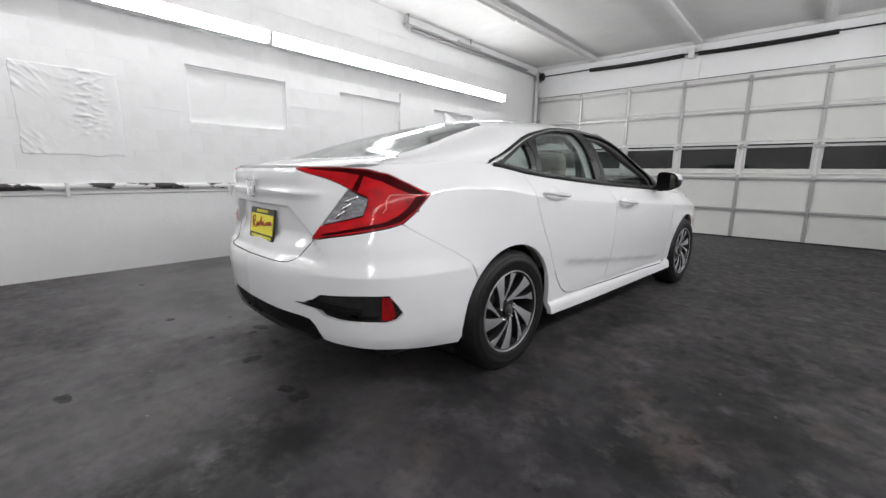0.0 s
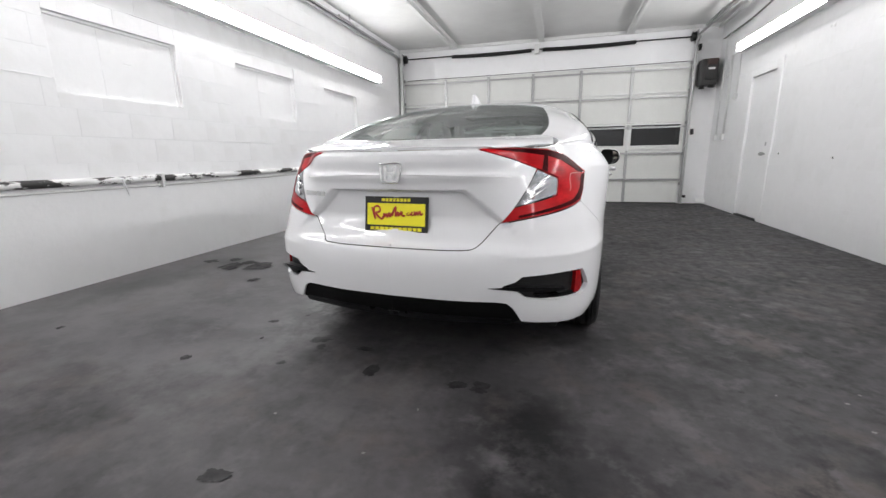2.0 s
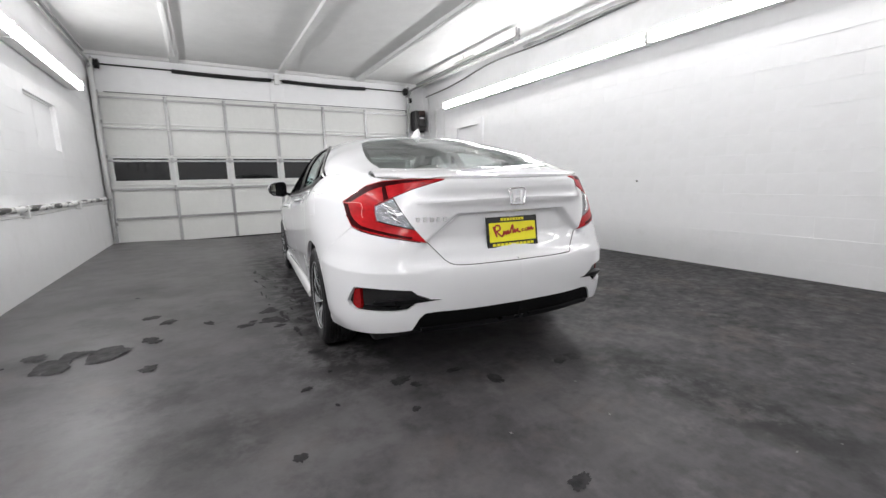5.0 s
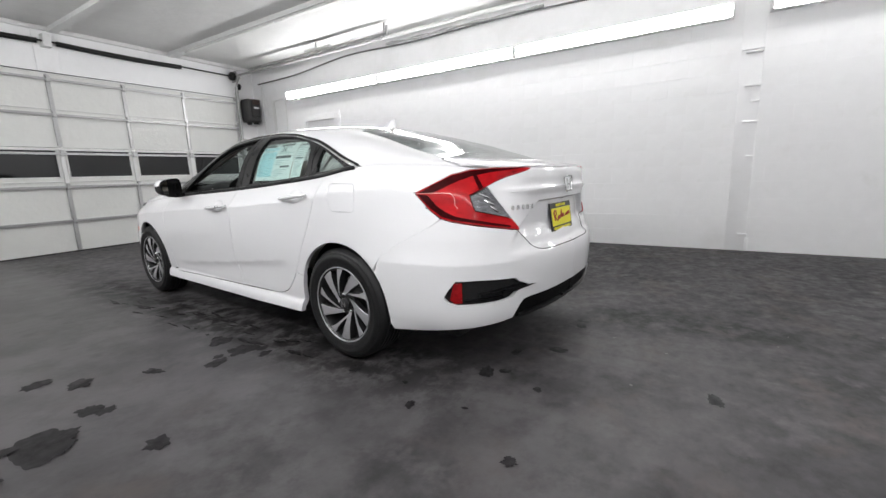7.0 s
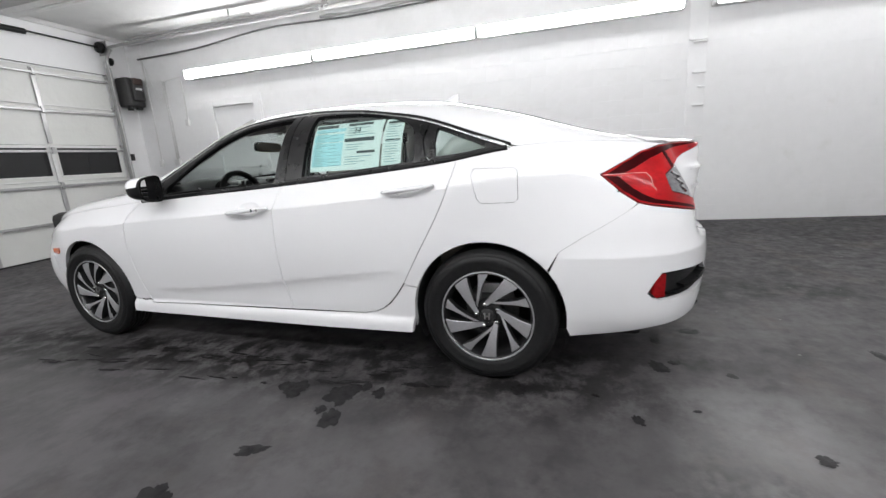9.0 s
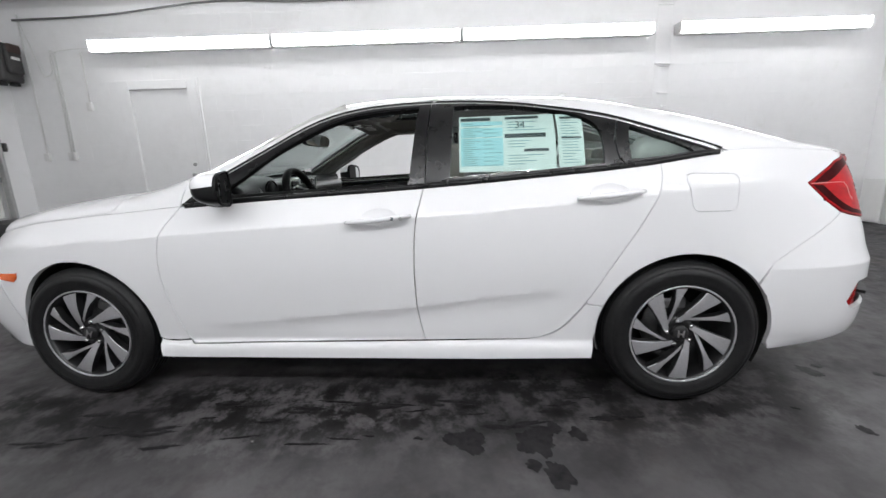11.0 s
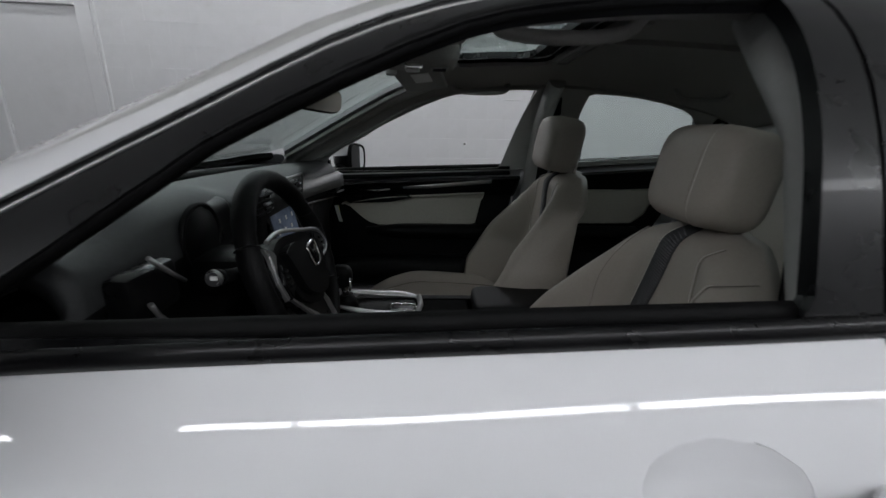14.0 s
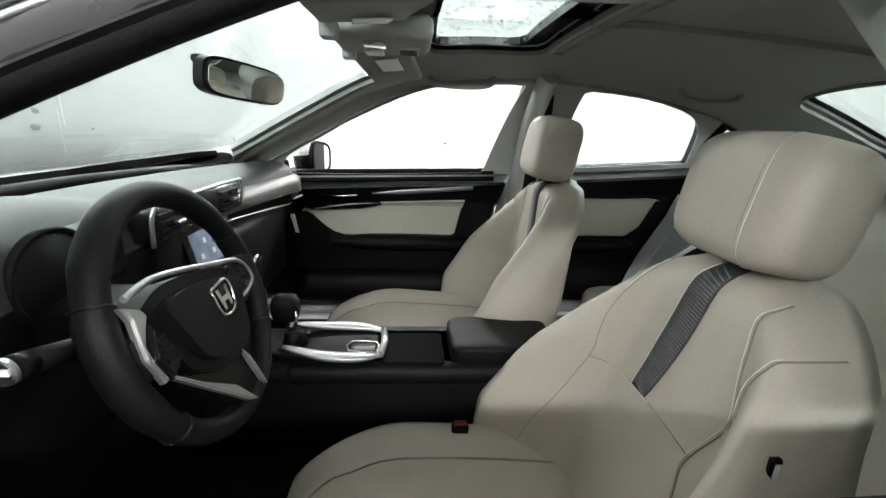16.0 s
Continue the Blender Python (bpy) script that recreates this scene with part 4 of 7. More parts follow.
SIDES = ((1, False), (-1, True))          # x > 0 is the car's right


# doors
front_door_poly = FRONT_EDGE + [(-.3, .281), (0, .285)] + B_GAP[::-1] + belt_line(.275, -.825)[1:-1]
rear_door_poly = B_GAP + [(.4, .291), (.55, .293)] + REAR_EDGE + belt_line(1.235, .275)[1:-1]
sill_poly = [(-.984, .213), (-.994, .30), (-.97, .288), (-.90, .286), (-.845, .290), (-.823, .2745), (0, .2835), (.26, .2865), (.55, .2915)] + [(a + .002, b - .0015) for a, b in REAR_EDGE[:13]] + [(.958, .458)] + arch(-1.35, 158.5, 177, 7) + [(.985, .260), (.978, .217), (.5, .210), (-.5, .210)]
fender_poly = FRONT_EDGE[:-1] + [(-.848, .293), (-.90, .288), (-.97, .290), (-.998, .302)] + arch(1.35, 2, 172, 24) + [(-1.72, .36), (-1.80, .55), (-1.86, .70)] + belt_line(-1.86, -.825, 24)[0:]
fuel = [(1.315, .985), (1.33, .992), (1.49, .987), (1.505, .978), (1.51, .965), (1.51, .86), (1.503, .848), (1.49, .842), (1.36, .842), (1.345, .848), (1.335, .862), (1.325, .90), (1.31, .965)]
TAIL = [(1.85, .935), (1.95, .977), (2.06, 1.016), (2.2, 1.034), (2.36, 1.041), (2.50, 1.040), (2.575, 1.036), (2.42, .993), (2.30, .955), (2.36, .875), (2.42, .800), (2.478, .737), (2.36, .757), (2.21, .779), (2.07, .800), (2.01, .813), (1.94, .857)]
quarter_poly = REAR_EDGE[:0] + [(.958, .46)] + REAR_EDGE[12:] + belt_line(1.235, 2.36, 26, .0)[1:] + [(2.36, 1.043), (2.2, 1.037), (2.06, 1.018), (1.95, .979), (1.848, .935), (1.938, .855), (2.005, .812), (1.97, .79), (1.87, .738), (1.77, .688), (1.672, .628)] + arch(-1.35, 40, 158, 20)
LID_SIDE = [(2.478, .737), (2.50, .715), (2.53, .685), (2.565, .650), (2.60, .632)]
lid_half = [(2.42, .993), (2.575, 1.034), (2.575, 1.036)] + belt_line(2.58, U_REAR - .0, 12) + [(U_REAR, .628), (2.7, .628)] + LID_SIDE[::-1] + [(2.42, .800), (2.36, .875), (2.30, .955)]
bumper_half = [(1.672, .6275), (1.77, .6875), (1.87, .7375), (1.97, .7893), (2.01, .811), (2.07, .796), (2.21, .775), (2.36, .753), (2.474, .733)] + LID_SIDE + [(2.7, .624), (U_REAR, .624), (U_REAR, .409), (2.50, .407), (2.452, .402), (2.425, .380), (2.385, .318), (2.33, .310), (2.2, .296), (2.06, .283), (1.9, .262), (1.72, .245)] + arch(-1.35, -6, 38, 8)
FOG = [(2.025, .445), (2.05, .485), (2.085, .528), (2.2, .530), (2.39, .520), (2.42, .497), (2.47, .480), (2.478, .468), (2.42, .462), (2.37, .425), (2.30, .415), (2.09, .408), (2.05, .420)]
diffuser_half = [(2.390, .320), (2.430, .380), (2.456, .400), (2.50, .405), (U_REAR, .407), (U_REAR, .312), (2.6, .310), (2.42, .308)]



def handle_cup(u0, u1, z0, z1, grow=0.0):
    a = np.linspace(0, 2 * np.pi, 32, endpoint=False)
    return list(zip((u0 + u1) / 2 + (.074 + grow) * np.cos(a), (z0 + z1) / 2 + .004 + (.037 + grow) * np.sin(a)))


GRIPS = {"front": (-.045, .225, .832, .855), "rear": (.895, 1.145, .908, .930)}
fronts = {}
for sgn, flip in SIDES:
    fd = fronts["front", sgn] = sheet("front_door", skin(front_door_poly, side, .028, flip=flip, lines=[CREASE] + SHOULDER, holes=[handle_cup(*GRIPS["front"])]), M_PAINT, car, "white front door")
    rd = fronts["rear", sgn] = sheet("rear_door", skin(rear_door_poly, side, .028, flip=flip, lines=[CREASE] + SHOULDER, holes=[handle_cup(*GRIPS["rear"])]), M_PAINT, car, "white rear door")
    sheet("side_sill", skin(sill_poly, side, .03, flip=flip, thick=.03, lines=[[(u, z) for u in np.linspace(-.96, .94, 24)] for z in (.255, .268, .279)]), M_PAINT, car)
    sheet("front_fender", skin(fender_poly, side, .03, flip=flip, lines=SHOULDER), M_PAINT, car, "white front fender")
    q = sheet("quarter_panel", skin(quarter_poly, side, .028, gap=.0008, holes=[fuel] if sgn < 0 else [], flip=flip, lines=[] if sgn < 0 else SHOULDER), M_PAINT, car, "white rear quarter panel")
    if sgn < 0:
        sheet("fuel_flap", skin(fuel, side, .03, flip=flip, thick=.01), M_PAINT, q)
    # wheel arch lip
    for cy, a0, a1 in ((1.35, 0, 186), (-1.35, -8, 190)):
        pts = np.array(arch(cy, a0, a1, 40, ARCH_R - .001))
        p = side(pts[:, 0], pts[:, 1])
        p[:, 0] *= sgn
        bm = bmesh.new()
        rows = []
        for off, dz in ((0, 0), (-.006, -.002), (-.014, -.003), (-.022, 0)):
            rows.append([bm.verts.new((v[0] + sgn * off, v[1] + dz * (v[1] - cy) * 0, v[2])) for v in p])
        for r0, r1 in zip(rows, rows[1:]):
            for k in range(len(p) - 1):
                bm.faces.new((r0[k], r0[k + 1], r1[k + 1], r1[k])).smooth = True
        part("arch_lip", bm, M_PAINT, car)
        # liner behind it
        bm = bmesh.new()
        rows = []
        for xx in (.80, .50):
            rows.append([bm.verts.new((sgn * xx, cy + .375 * math.cos(t), .318 + .375 * math.sin(t))) for t in np.radians(np.linspace(-25, 205, 30))])
        for k in range(29):
            bm.faces.new((rows[0][k], rows[0][k + 1], rows[1][k + 1], rows[1][k]))
        bm.faces.new(rows[1])
        part("wheel_well", bm, M_UNDER, car)

BUMPER_CREASE = [[(u, z) for u in np.linspace(1.70, 2.50, 18)] for z in (.600, .606, .612)]
sheet("rear_bumper", [skin(bumper_half, side, .022, holes=[FOG], gap=0, thick=.02, lines=BUMPER_CREASE, flip=f) for s, f in SIDES], M_PAINT, car, "white rear bumper")
rear_bumper = bpy.data.objects["rear_bumper"]
sheet("diffuser", [skin(diffuser_half, side, .03, gap=0, lift=-.006, thick=.05), skin(diffuser_half, side, .03, gap=0, lift=-.006, thick=.05, flip=True)], M_BLACK_MATT, rear_bumper, "matt black lower bumper insert")
sheet("trim_lip", [skin([(2.43, .326), (2.56, .330), (U_REAR, .330), (U_REAR, .310), (2.56, .309), (2.43, .308)], side, .03, gap=0, lift=.006, thick=.02), skin([(2.43, .326), (2.56, .330), (U_REAR, .330), (U_REAR, .310), (2.56, .309), (2.43, .308)], side, .03, gap=0, lift=.006, thick=.02, flip=True)], M_BLACK_GLOSS, rear_bumper)
for sgn, flip in SIDES:
    pocket = part("fog_pocket", mesh_of("fog_pocket", *joined(skin(shrink(FOG, -.004), side, .02, gap=0, lift=-.030, thick=-.03, flip=flip))), M_POCKET, rear_bumper, "matt black recess in the bumper corner")
    sheet("reflector", skin([(2.055, .435), (2.075, .515), (2.115, .518), (2.115, .418), (2.075, .416)], side, .02, gap=0, lift=-.013, thick=.02, flip=flip), M_REFLECTOR, pocket, "dark red reflector")
    sheet("fin", skin([(2.20, .462), (2.40, .478), (2.53, .470), (2.40, .458), (2.20, .448)], side, .02, gap=0, lift=.004, thick=.034, flip=flip), M_BLACK_GLOSS, pocket)
    sheet("slat", skin([(2.13, .432), (2.33, .436), (2.33, .428), (2.13, .424)], side, .02, gap=0, lift=-.012, thick=.02, flip=flip), M_BLACK_GLOSS, pocket)

# boot lid: rear face and deck
deck = [(0, -1.945), (.25, -1.938), (.45, -1.915), (.567, -1.868), (.63, -1.905)]
edge = []
for uu in (2.12, 2.2, 2.3, 2.4, 2.5, 2.6, 2.7, 2.8, 2.9):
    q = lower(np.array([uu]), belt(plan_at(np.array([uu]))[1]))[0]
    edge.append((q[0] - .0005, q[1] + .0005))
deck_half = deck + edge + [(0, -2.262)]
yr = lower(np.array([U_REAR]), belt(np.array([-2.355])))[0][1]
deck_half[-1] = (0, yr + .001)
lid = sheet("trunk_lid", [skin(lid_half, side, .009, gap=.0, thick=.015), skin(lid_half, side, .009, gap=0, thick=.015, flip=True),
                          skin(deck_half, top, .03, gap=0, thick=.012), skin(deck_half, top, .03, gap=0, thick=.012, flip=True)], M_PAINT, car, "white trunk lid with a lip spoiler edge")


# upper body in (u, v)
def uv_of_z(pts):
    a = np.array(pts, float)
    u, z = a[:, 0], a[:, 1]
    lo, hi = np.zeros(len(u)), np.ones(len(u))
    for _ in range(24):
        mid = (lo + hi) / 2
        upw = section(u, mid)[:, 2] < z
        lo, hi = np.where(upw, mid, lo), np.where(upw, hi, mid)
    return list(zip(u, (lo + hi) / 2))


def uv_of_xy(pts):
    a = np.array(pts, float)
    x, y = a[:, 0], a[:, 1]
    u = u_of_y(y)
    for _ in range(8):
        u = np.clip(u - (y - lower(u, belt(plan_at(u)[1]))[:, 1]) * .9, U_FRONT, U_REAR)
    lo, hi = np.zeros(len(u)), np.ones(len(u))
    for _ in range(24):
        mid = (lo + hi) / 2
        upw = section(u, mid)[:, 0] > x
        lo, hi = np.where(upw, mid, lo), np.where(upw, hi, mid)
    return list(zip(u, np.where(x < 1e-6, 1, (lo + hi) / 2)))


SCREEN_HALF = curve([(.0, .235), (.28, .225), (.41, .205), (.458, .20)], 4) + curve([(.475, .23), (.515, .40), (.578, .60), (.652, .80)], 5) + curve([(.632, .85), (.5, .975), (.28, 1.09), (0, 1.14)], 4)
REAR_GLASS = curve([(0, -1.125), (.25, -1.13), (.42, -1.155), (.485, -1.20)], 4) + curve([(.50, -1.23), (.56, -1.5), (.585, -1.7), (.575, -1.84)], 4) + curve([(.55, -1.875), (.45, -1.905), (.25, -1.93), (0, -1.937)], 4)
SUNROOF = [(.0, .11), (.30, .10), (.335, .08), (.345, .05), (.345, -.17), (.33, -.21), (.30, -.225), (0, -.23)]


def pane(edge_pts):
    """An evenly bowed pane between the edges that it shares with the roof; x and y in, points out."""
    e = np.array(sorted((y, x) for x, y in edge_pts))

    def surf(x, y):
        x, y = np.broadcast_arrays(np.asarray(x, float), np.asarray(y, float))
        xe = np.interp(y, e[:, 0], e[:, 1])
        zc, ze = top(0 * x, y)[..., 2], top(xe, y)[..., 2]
        bow = np.minimum(np.abs(x) / np.maximum(xe, .05), 1.15) ** 2
        return np.stack([x, y, zc + (ze - zc) * bow], -1)
    return surf


front_pane = pane([(.44, .18), (.458, .20), (.475, .23), (.515, .40), (.578, .60), (.652, .80), (.67, .87), (.70, 1.2)])
rear_pane = pane([(.47, -1.10), (.485, -1.20), (.50, -1.23), (.56, -1.5), (.585, -1.7), (.578, -1.84), (.57, -1.95)])
glass_edge = [p for p in SCREEN_HALF if p[1] < .83]
roof_uv = (uv_of_z(DLO_TOP) + [(u, 0.0) for u in np.linspace(1.5, 2.115, 12)] + uv_of_xy([(.634, -1.902), (.572, -1.862)] + REAR_GLASS[::-1][13:])
           + [(u, 1.0) for u in np.linspace(1.05, -.20, 20)] + uv_of_xy(glass_edge[1:]) + uv_of_xy([(.70, .815)]))
roof_pieces = []
for sgn, flip in SIDES:
    roof_pieces.append(skin(roof_uv, section, .03, gap=.001, thick=.02, flip=flip, holes=[uv_of_xy(SUNROOF)]))
roof = sheet("roof", roof_pieces, M_PAINT, car, "white roof with pillars")
sheet("sunroof_glass", [skin(uv_of_xy(SUNROOF), section, .03, gap=0, thick=.004, lift=-.004, shell=True, flip=f) for s, f in SIDES], M_GLASS_REAR, roof, "tinted sunroof glass beaded with water")
def whole(half):
    """Both halves of an outline that begins and ends on the middle line."""
    return half + [(-x, y) for x, y in half[::-1] if x > 1e-6]


screen = sheet("windshield", skin(whole(SCREEN_HALF), front_pane, .03, gap=0, thick=.005, shell=True), M_GLASS, car, "clear windshield")
rear_glass = sheet("rear_window", skin(whole(REAR_GLASS), rear_pane, .03, gap=0, thick=.005, lift=.001, shell=True), M_GLASS_REAR, car, "tinted rear window")
# black border under the edge of the rear window
inner = shrink(np.array(REAR_GLASS + [(-x, y) for x, y in REAR_GLASS[::-1][1:-1]]), .028)
half_in = [(max(x, 0), y) for x, y in inner if x > -.02]
sheet("glass_border", [skin(np.array(REAR_GLASS), rear_pane, .03, gap=0, holes=[half_in], lift=-.008, thick=.002, flip=f) for s, f in SIDES], M_BLACK_MATT, rear_glass)

# bonnet, scuttle and nose
hood_uv = [(u, .030) for u in np.linspace(-1.19, -2.12, 14)] + [(-2.25, .25), (-2.45, .5), (-2.52, 1.0)] + [(u, 1.0) for u in np.linspace(-2.45, -1.5, 8)] + uv_of_xy([(0, 1.26), (.15, 1.245), (.28, 1.215), (.42, 1.18), (.54, 1.150), (.64, 1.156), (.74, 1.150), (.795, 1.158)])
sheet("hood", [skin(hood_uv, section, .04, gap=.001, flip=f) for s, f in SIDES], M_PAINT, car, "white hood")
sheet("cowl", [skin([(0, 1.135), (.28, 1.085), (.5, .975), (.645, .845), (.668, .87), (.652, .94), (.61, 1.05), (.560, 1.140), (.42, 1.180), (.28, 1.223), (0, 1.268)], top, .03, gap=0, lift=-.010, thick=.02, flip=f) for s, f in SIDES], M_BLACK_MATT, car, "black cowl below the windshield")
for sgn, flip in SIDES:
    sheet("fender_top", skin([(u, 0.0) for u in np.linspace(-.83, -1.9, 16)] + [(u, .026) for u in np.linspace(-1.9, -1.19, 12)] + uv_of_xy([(.795, 1.152), (.74, 1.144), (.64, 1.150), (.56, 1.143), (.605, 1.05), (.63, .97), (.648, .90), (.657, .862), (.674, .838), (.70, .820)]), section, .03, gap=.0005, thick=.012, flip=flip), M_PAINT, car, "white fender top beside the hood")
nose = [(-1.805, .545), (-1.725, .36), (-1.70, .24), (-2.2, .20), (U_FRONT, .20), (U_FRONT, .64)] + belt_line(U_FRONT + .02, -1.865, 16)
sheet("front_bumper", [skin(nose, side, .05, gap=.001, flip=f) for s, f in SIDES], M_PAINT, car, "white front bumper")
for sgn, flip in SIDES:
    sheet("headlight", skin([(-1.93, .74), (-2.05, .735), (-2.45, .68), (-2.45, .60), (-2.1, .62), (-1.93, .68)], side, .03, gap=0, lift=.004, thick=.02, flip=flip), M_CLEAR_LAMP, car, "clear headlight")
    sheet("side_marker", skin([(-1.665, .617), (-1.80, .608), (-1.785, .580), (-1.70, .572), (-1.675, .59)], side, .02, gap=0, lift=.004, thick=.02, flip=flip), M_AMBER, car, "amber side marker lamp")

# side windows: black frames, glass, chrome
FRONT_GLASS = curve([(-.625, .942), (-.622, .968), (-.55, 1.018), (-.46, 1.082), (-.37, 1.142), (-.13, 1.256), (.05, 1.290), (.245, 1.302)], 4) + [(.21, .990), (.195, .968), (.0, .960), (-.3, .947)]
REAR_GLASS_SIDE = [(.385, .998), (.402, 1.302)] + curve([(.44, 1.306), (.60, 1.300), (.75, 1.283), (.90, 1.250), (.985, 1.205), (1.015, 1.15), (1.02, 1.05), (1.01, 1.038)], 3) + [(.8, 1.022), (.6, 1.009)]
QUARTER_GLASS = curve([(1.125, 1.052), (1.12, 1.12), (1.128, 1.178), (1.15, 1.176), (1.25, 1.132), (1.36, 1.082), (1.34, 1.072), (1.22, 1.058), (1.125, 1.052)], 3)[:-1]
FRONT_GLASS_FAR = curve([(-.640, .948), (-.636, 1.005), (-.58, 1.052), (-.46, 1.118), (-.37, 1.170), (-.13, 1.276), (.05, 1.306), (.255, 1.316)], 4) + [(.222, 1.0), (.205, .978), (.0, .970), (-.3, .957)]
FRONT_FRAME = [p for p in DLO_TOP if p[0] < .29] + [(.296, 1.333), (.284, 1.15), (.277, .970)] + belt_line(.275, -.825, 20)[1:-1]
REAR_FRAME = [(.281, .970), (.288, 1.15), (.300, 1.333)] + [p for p in DLO_TOP if .31 < p[0] < 1.075] + [(1.085, 1.224), (1.06, 1.13), (1.075, 1.06), (1.10, 1.032)] + belt_line(1.09, .285, 16)
CORNER_FRAME = [(1.104, 1.033), (1.079, 1.062), (1.065, 1.13), (1.090, 1.223)] + [p for p in DLO_TOP if p[0] > 1.1] + belt_line(1.47, 1.11, 12)
for sgn, flip in SIDES:
    fd, rd = fronts["front", sgn], fronts["rear", sgn]
    sheet("window_frame", skin(FRONT_FRAME, side, .03, holes=[FRONT_GLASS if sgn < 0 else FRONT_GLASS_FAR], gap=.0008, lift=.002, thick=.022, flip=flip), M_BLACK_GLOSS, fd, "black window frame")
    sheet("window_frame", skin(REAR_FRAME, side, .03, holes=[REAR_GLASS_SIDE], gap=.0008, lift=.002, thick=.022, flip=flip), M_BLACK_GLOSS, rd, "black window frame")
    corner = sheet("corner_frame", skin(CORNER_FRAME, side, .03, holes=[QUARTER_GLASS], gap=.0008, lift=.002, thick=.022, flip=flip), M_BLACK_GLOSS, car, "black corner window frame")
    g = sheet("window_glass", skin(shrink(REAR_GLASS_SIDE, -.008), side, .04, gap=0, lift=-.006, thick=.004, shell=True, flip=flip), M_GLASS, rd)
    g = sheet("window_glass", skin(shrink(QUARTER_GLASS, -.006), side, .04, gap=0, lift=-.005, thick=.004, shell=True, flip=flip), M_GLASS, corner)
    # belt moulding and bright trim over the rear of the windows
    us = np.linspace(-.80, 1.46, 50)
    p = side(us, belt(plan_at(us)[1]) - .002)
    p[:, 0] = (p[:, 0] + .005) * sgn
    part("belt_moulding", tube(p, .010, 8, flat=1.3), M_BLACK_GLOSS, car)
    t = np.array([q for q in DLO_TOP if q[0] > .95])
    p = side(t[:, 0], t[:, 1] - .012)
    p[:, 0] = (p[:, 0] + .003) * sgn
    part("bright_trim", tube(p, [.004 + .010 * smooth(1.2, 1.42, q[0]) * smooth(1.50, 1.43, q[0]) for q in t], 6, flat=.8), M_CHROME, car, "bright chrome window trim")
    t = np.array(DLO_TOP[5:])
    p = side(t[:, 0], t[:, 1] + .003)
    p[:, 0] = (p[:, 0] + .002) * sgn
    part("roof_moulding", tube(p, .0045, 6), M_BLACK_GLOSS, car)
    # highlight as a silver tube: lamps reflected along the gloss moulding
    p = side(t[:, 0], t[:, 1] - .0085)
    p[:, 0] = (p[:, 0] + .004) * sgn
    part("moulding_glint", tube(p, .0022, 6), M_SILVER, car, "thin silver line standing in for the lamp reflection on the roof moulding")
    # rubber channel round the open window and a lip on the sill
    t = np.array((FRONT_GLASS if sgn < 0 else FRONT_GLASS_FAR)[:29])
    p = side(t[:, 0], t[:, 1])
    p[:, 0] = (p[:, 0] - .012) * sgn
    part("glass_channel", tube(p, .012 if sgn < 0 else .006, 6), M_BLACK_MATT, fd)
    t = np.linspace(-.60, .20, 20)
    p = side(t, np.interp(t, (-.60, .20), (.937, .967)))
    p[:, 0] = (p[:, 0] - .018) * sgn
    part("sill_rubber", tube(p, .012, 8, flat=1.2), M_BLACK_MATT, fd, "black rubber window sill seal")
    p2 = p.copy()
    p2[:, 0] -= .014 * sgn
    p2[:, 2] -= .028
    part("sill_rubber", tube(p2, .010, 8), M_BLACK_MATT, fd)
    if sgn < 0:
        sheet("inner_sill", skin(belt_line(-.80, .26, 16, .012) + belt_line(.26, -.80, 16, .11), side, .05, gap=0, lift=-.050, thick=.03, flip=flip), M_BLACK_MATT, fd, "black inner window sill")
    # handles
    for door, (u0, u1, z0, z1) in ((fd, GRIPS["front"]), (rd, GRIPS["rear"])):
        # shallow dish let into the door behind the grip
        bm = bmesh.new()
        rings = []
        for k, dep in ((0, .001), (-.006, .004), (-.020, .011), (-.034, .013)):
            q = np.array(handle_cup(u0, u1, z0, z1, k + .0005))
            if k == -.034:
                q = q.mean(0) + (q - q.mean(0)) * (.6, .12)
            p = side(q[:, 0], q[:, 1])
            rings.append([bm.verts.new(((v[0] - dep) * sgn, v[1], v[2])) for v in p])
        for r0, r1 in zip(rings, rings[1:]):
            for k in range(32):
                bm.faces.new((r0[k], r0[(k + 1) % 32], r1[(k + 1) % 32], r1[k])).smooth = True
        bm.faces.new(rings[-1]).smooth = True
        bmesh.ops.recalc_face_normals(bm, faces=bm.faces)
        part("handle_cup", bm, M_PAINT, door)
        f = np.linspace(0, 1, 15)
        p = side(u0 + (u1 - u0) * f, z0 + (z1 - z0) * f)
        bow = .012 + .026 * np.sin(np.pi * f) ** .45
        p[:, 0] = (p[:, 0] + bow) * sgn
        h = part("door_handle", tube(p, [.006 + .0125 * math.sin(math.pi * min(max(x, .04), .96)) ** .4 for x in f], 10, flat=.62), M_PAINT, door, "white grip handle")
        if sgn < 0 and door is fd:
            for uu, mt in ((.155, M_INK), (.19, M_GALV)):
                q = side(np.array([uu]), np.array([.848]))[0]
                q[0] = (q[0] + .047) * sgn
                part("key_lock", tube([q, q + (sgn * .004, 0, 0)], .0075, 10), mt, door)

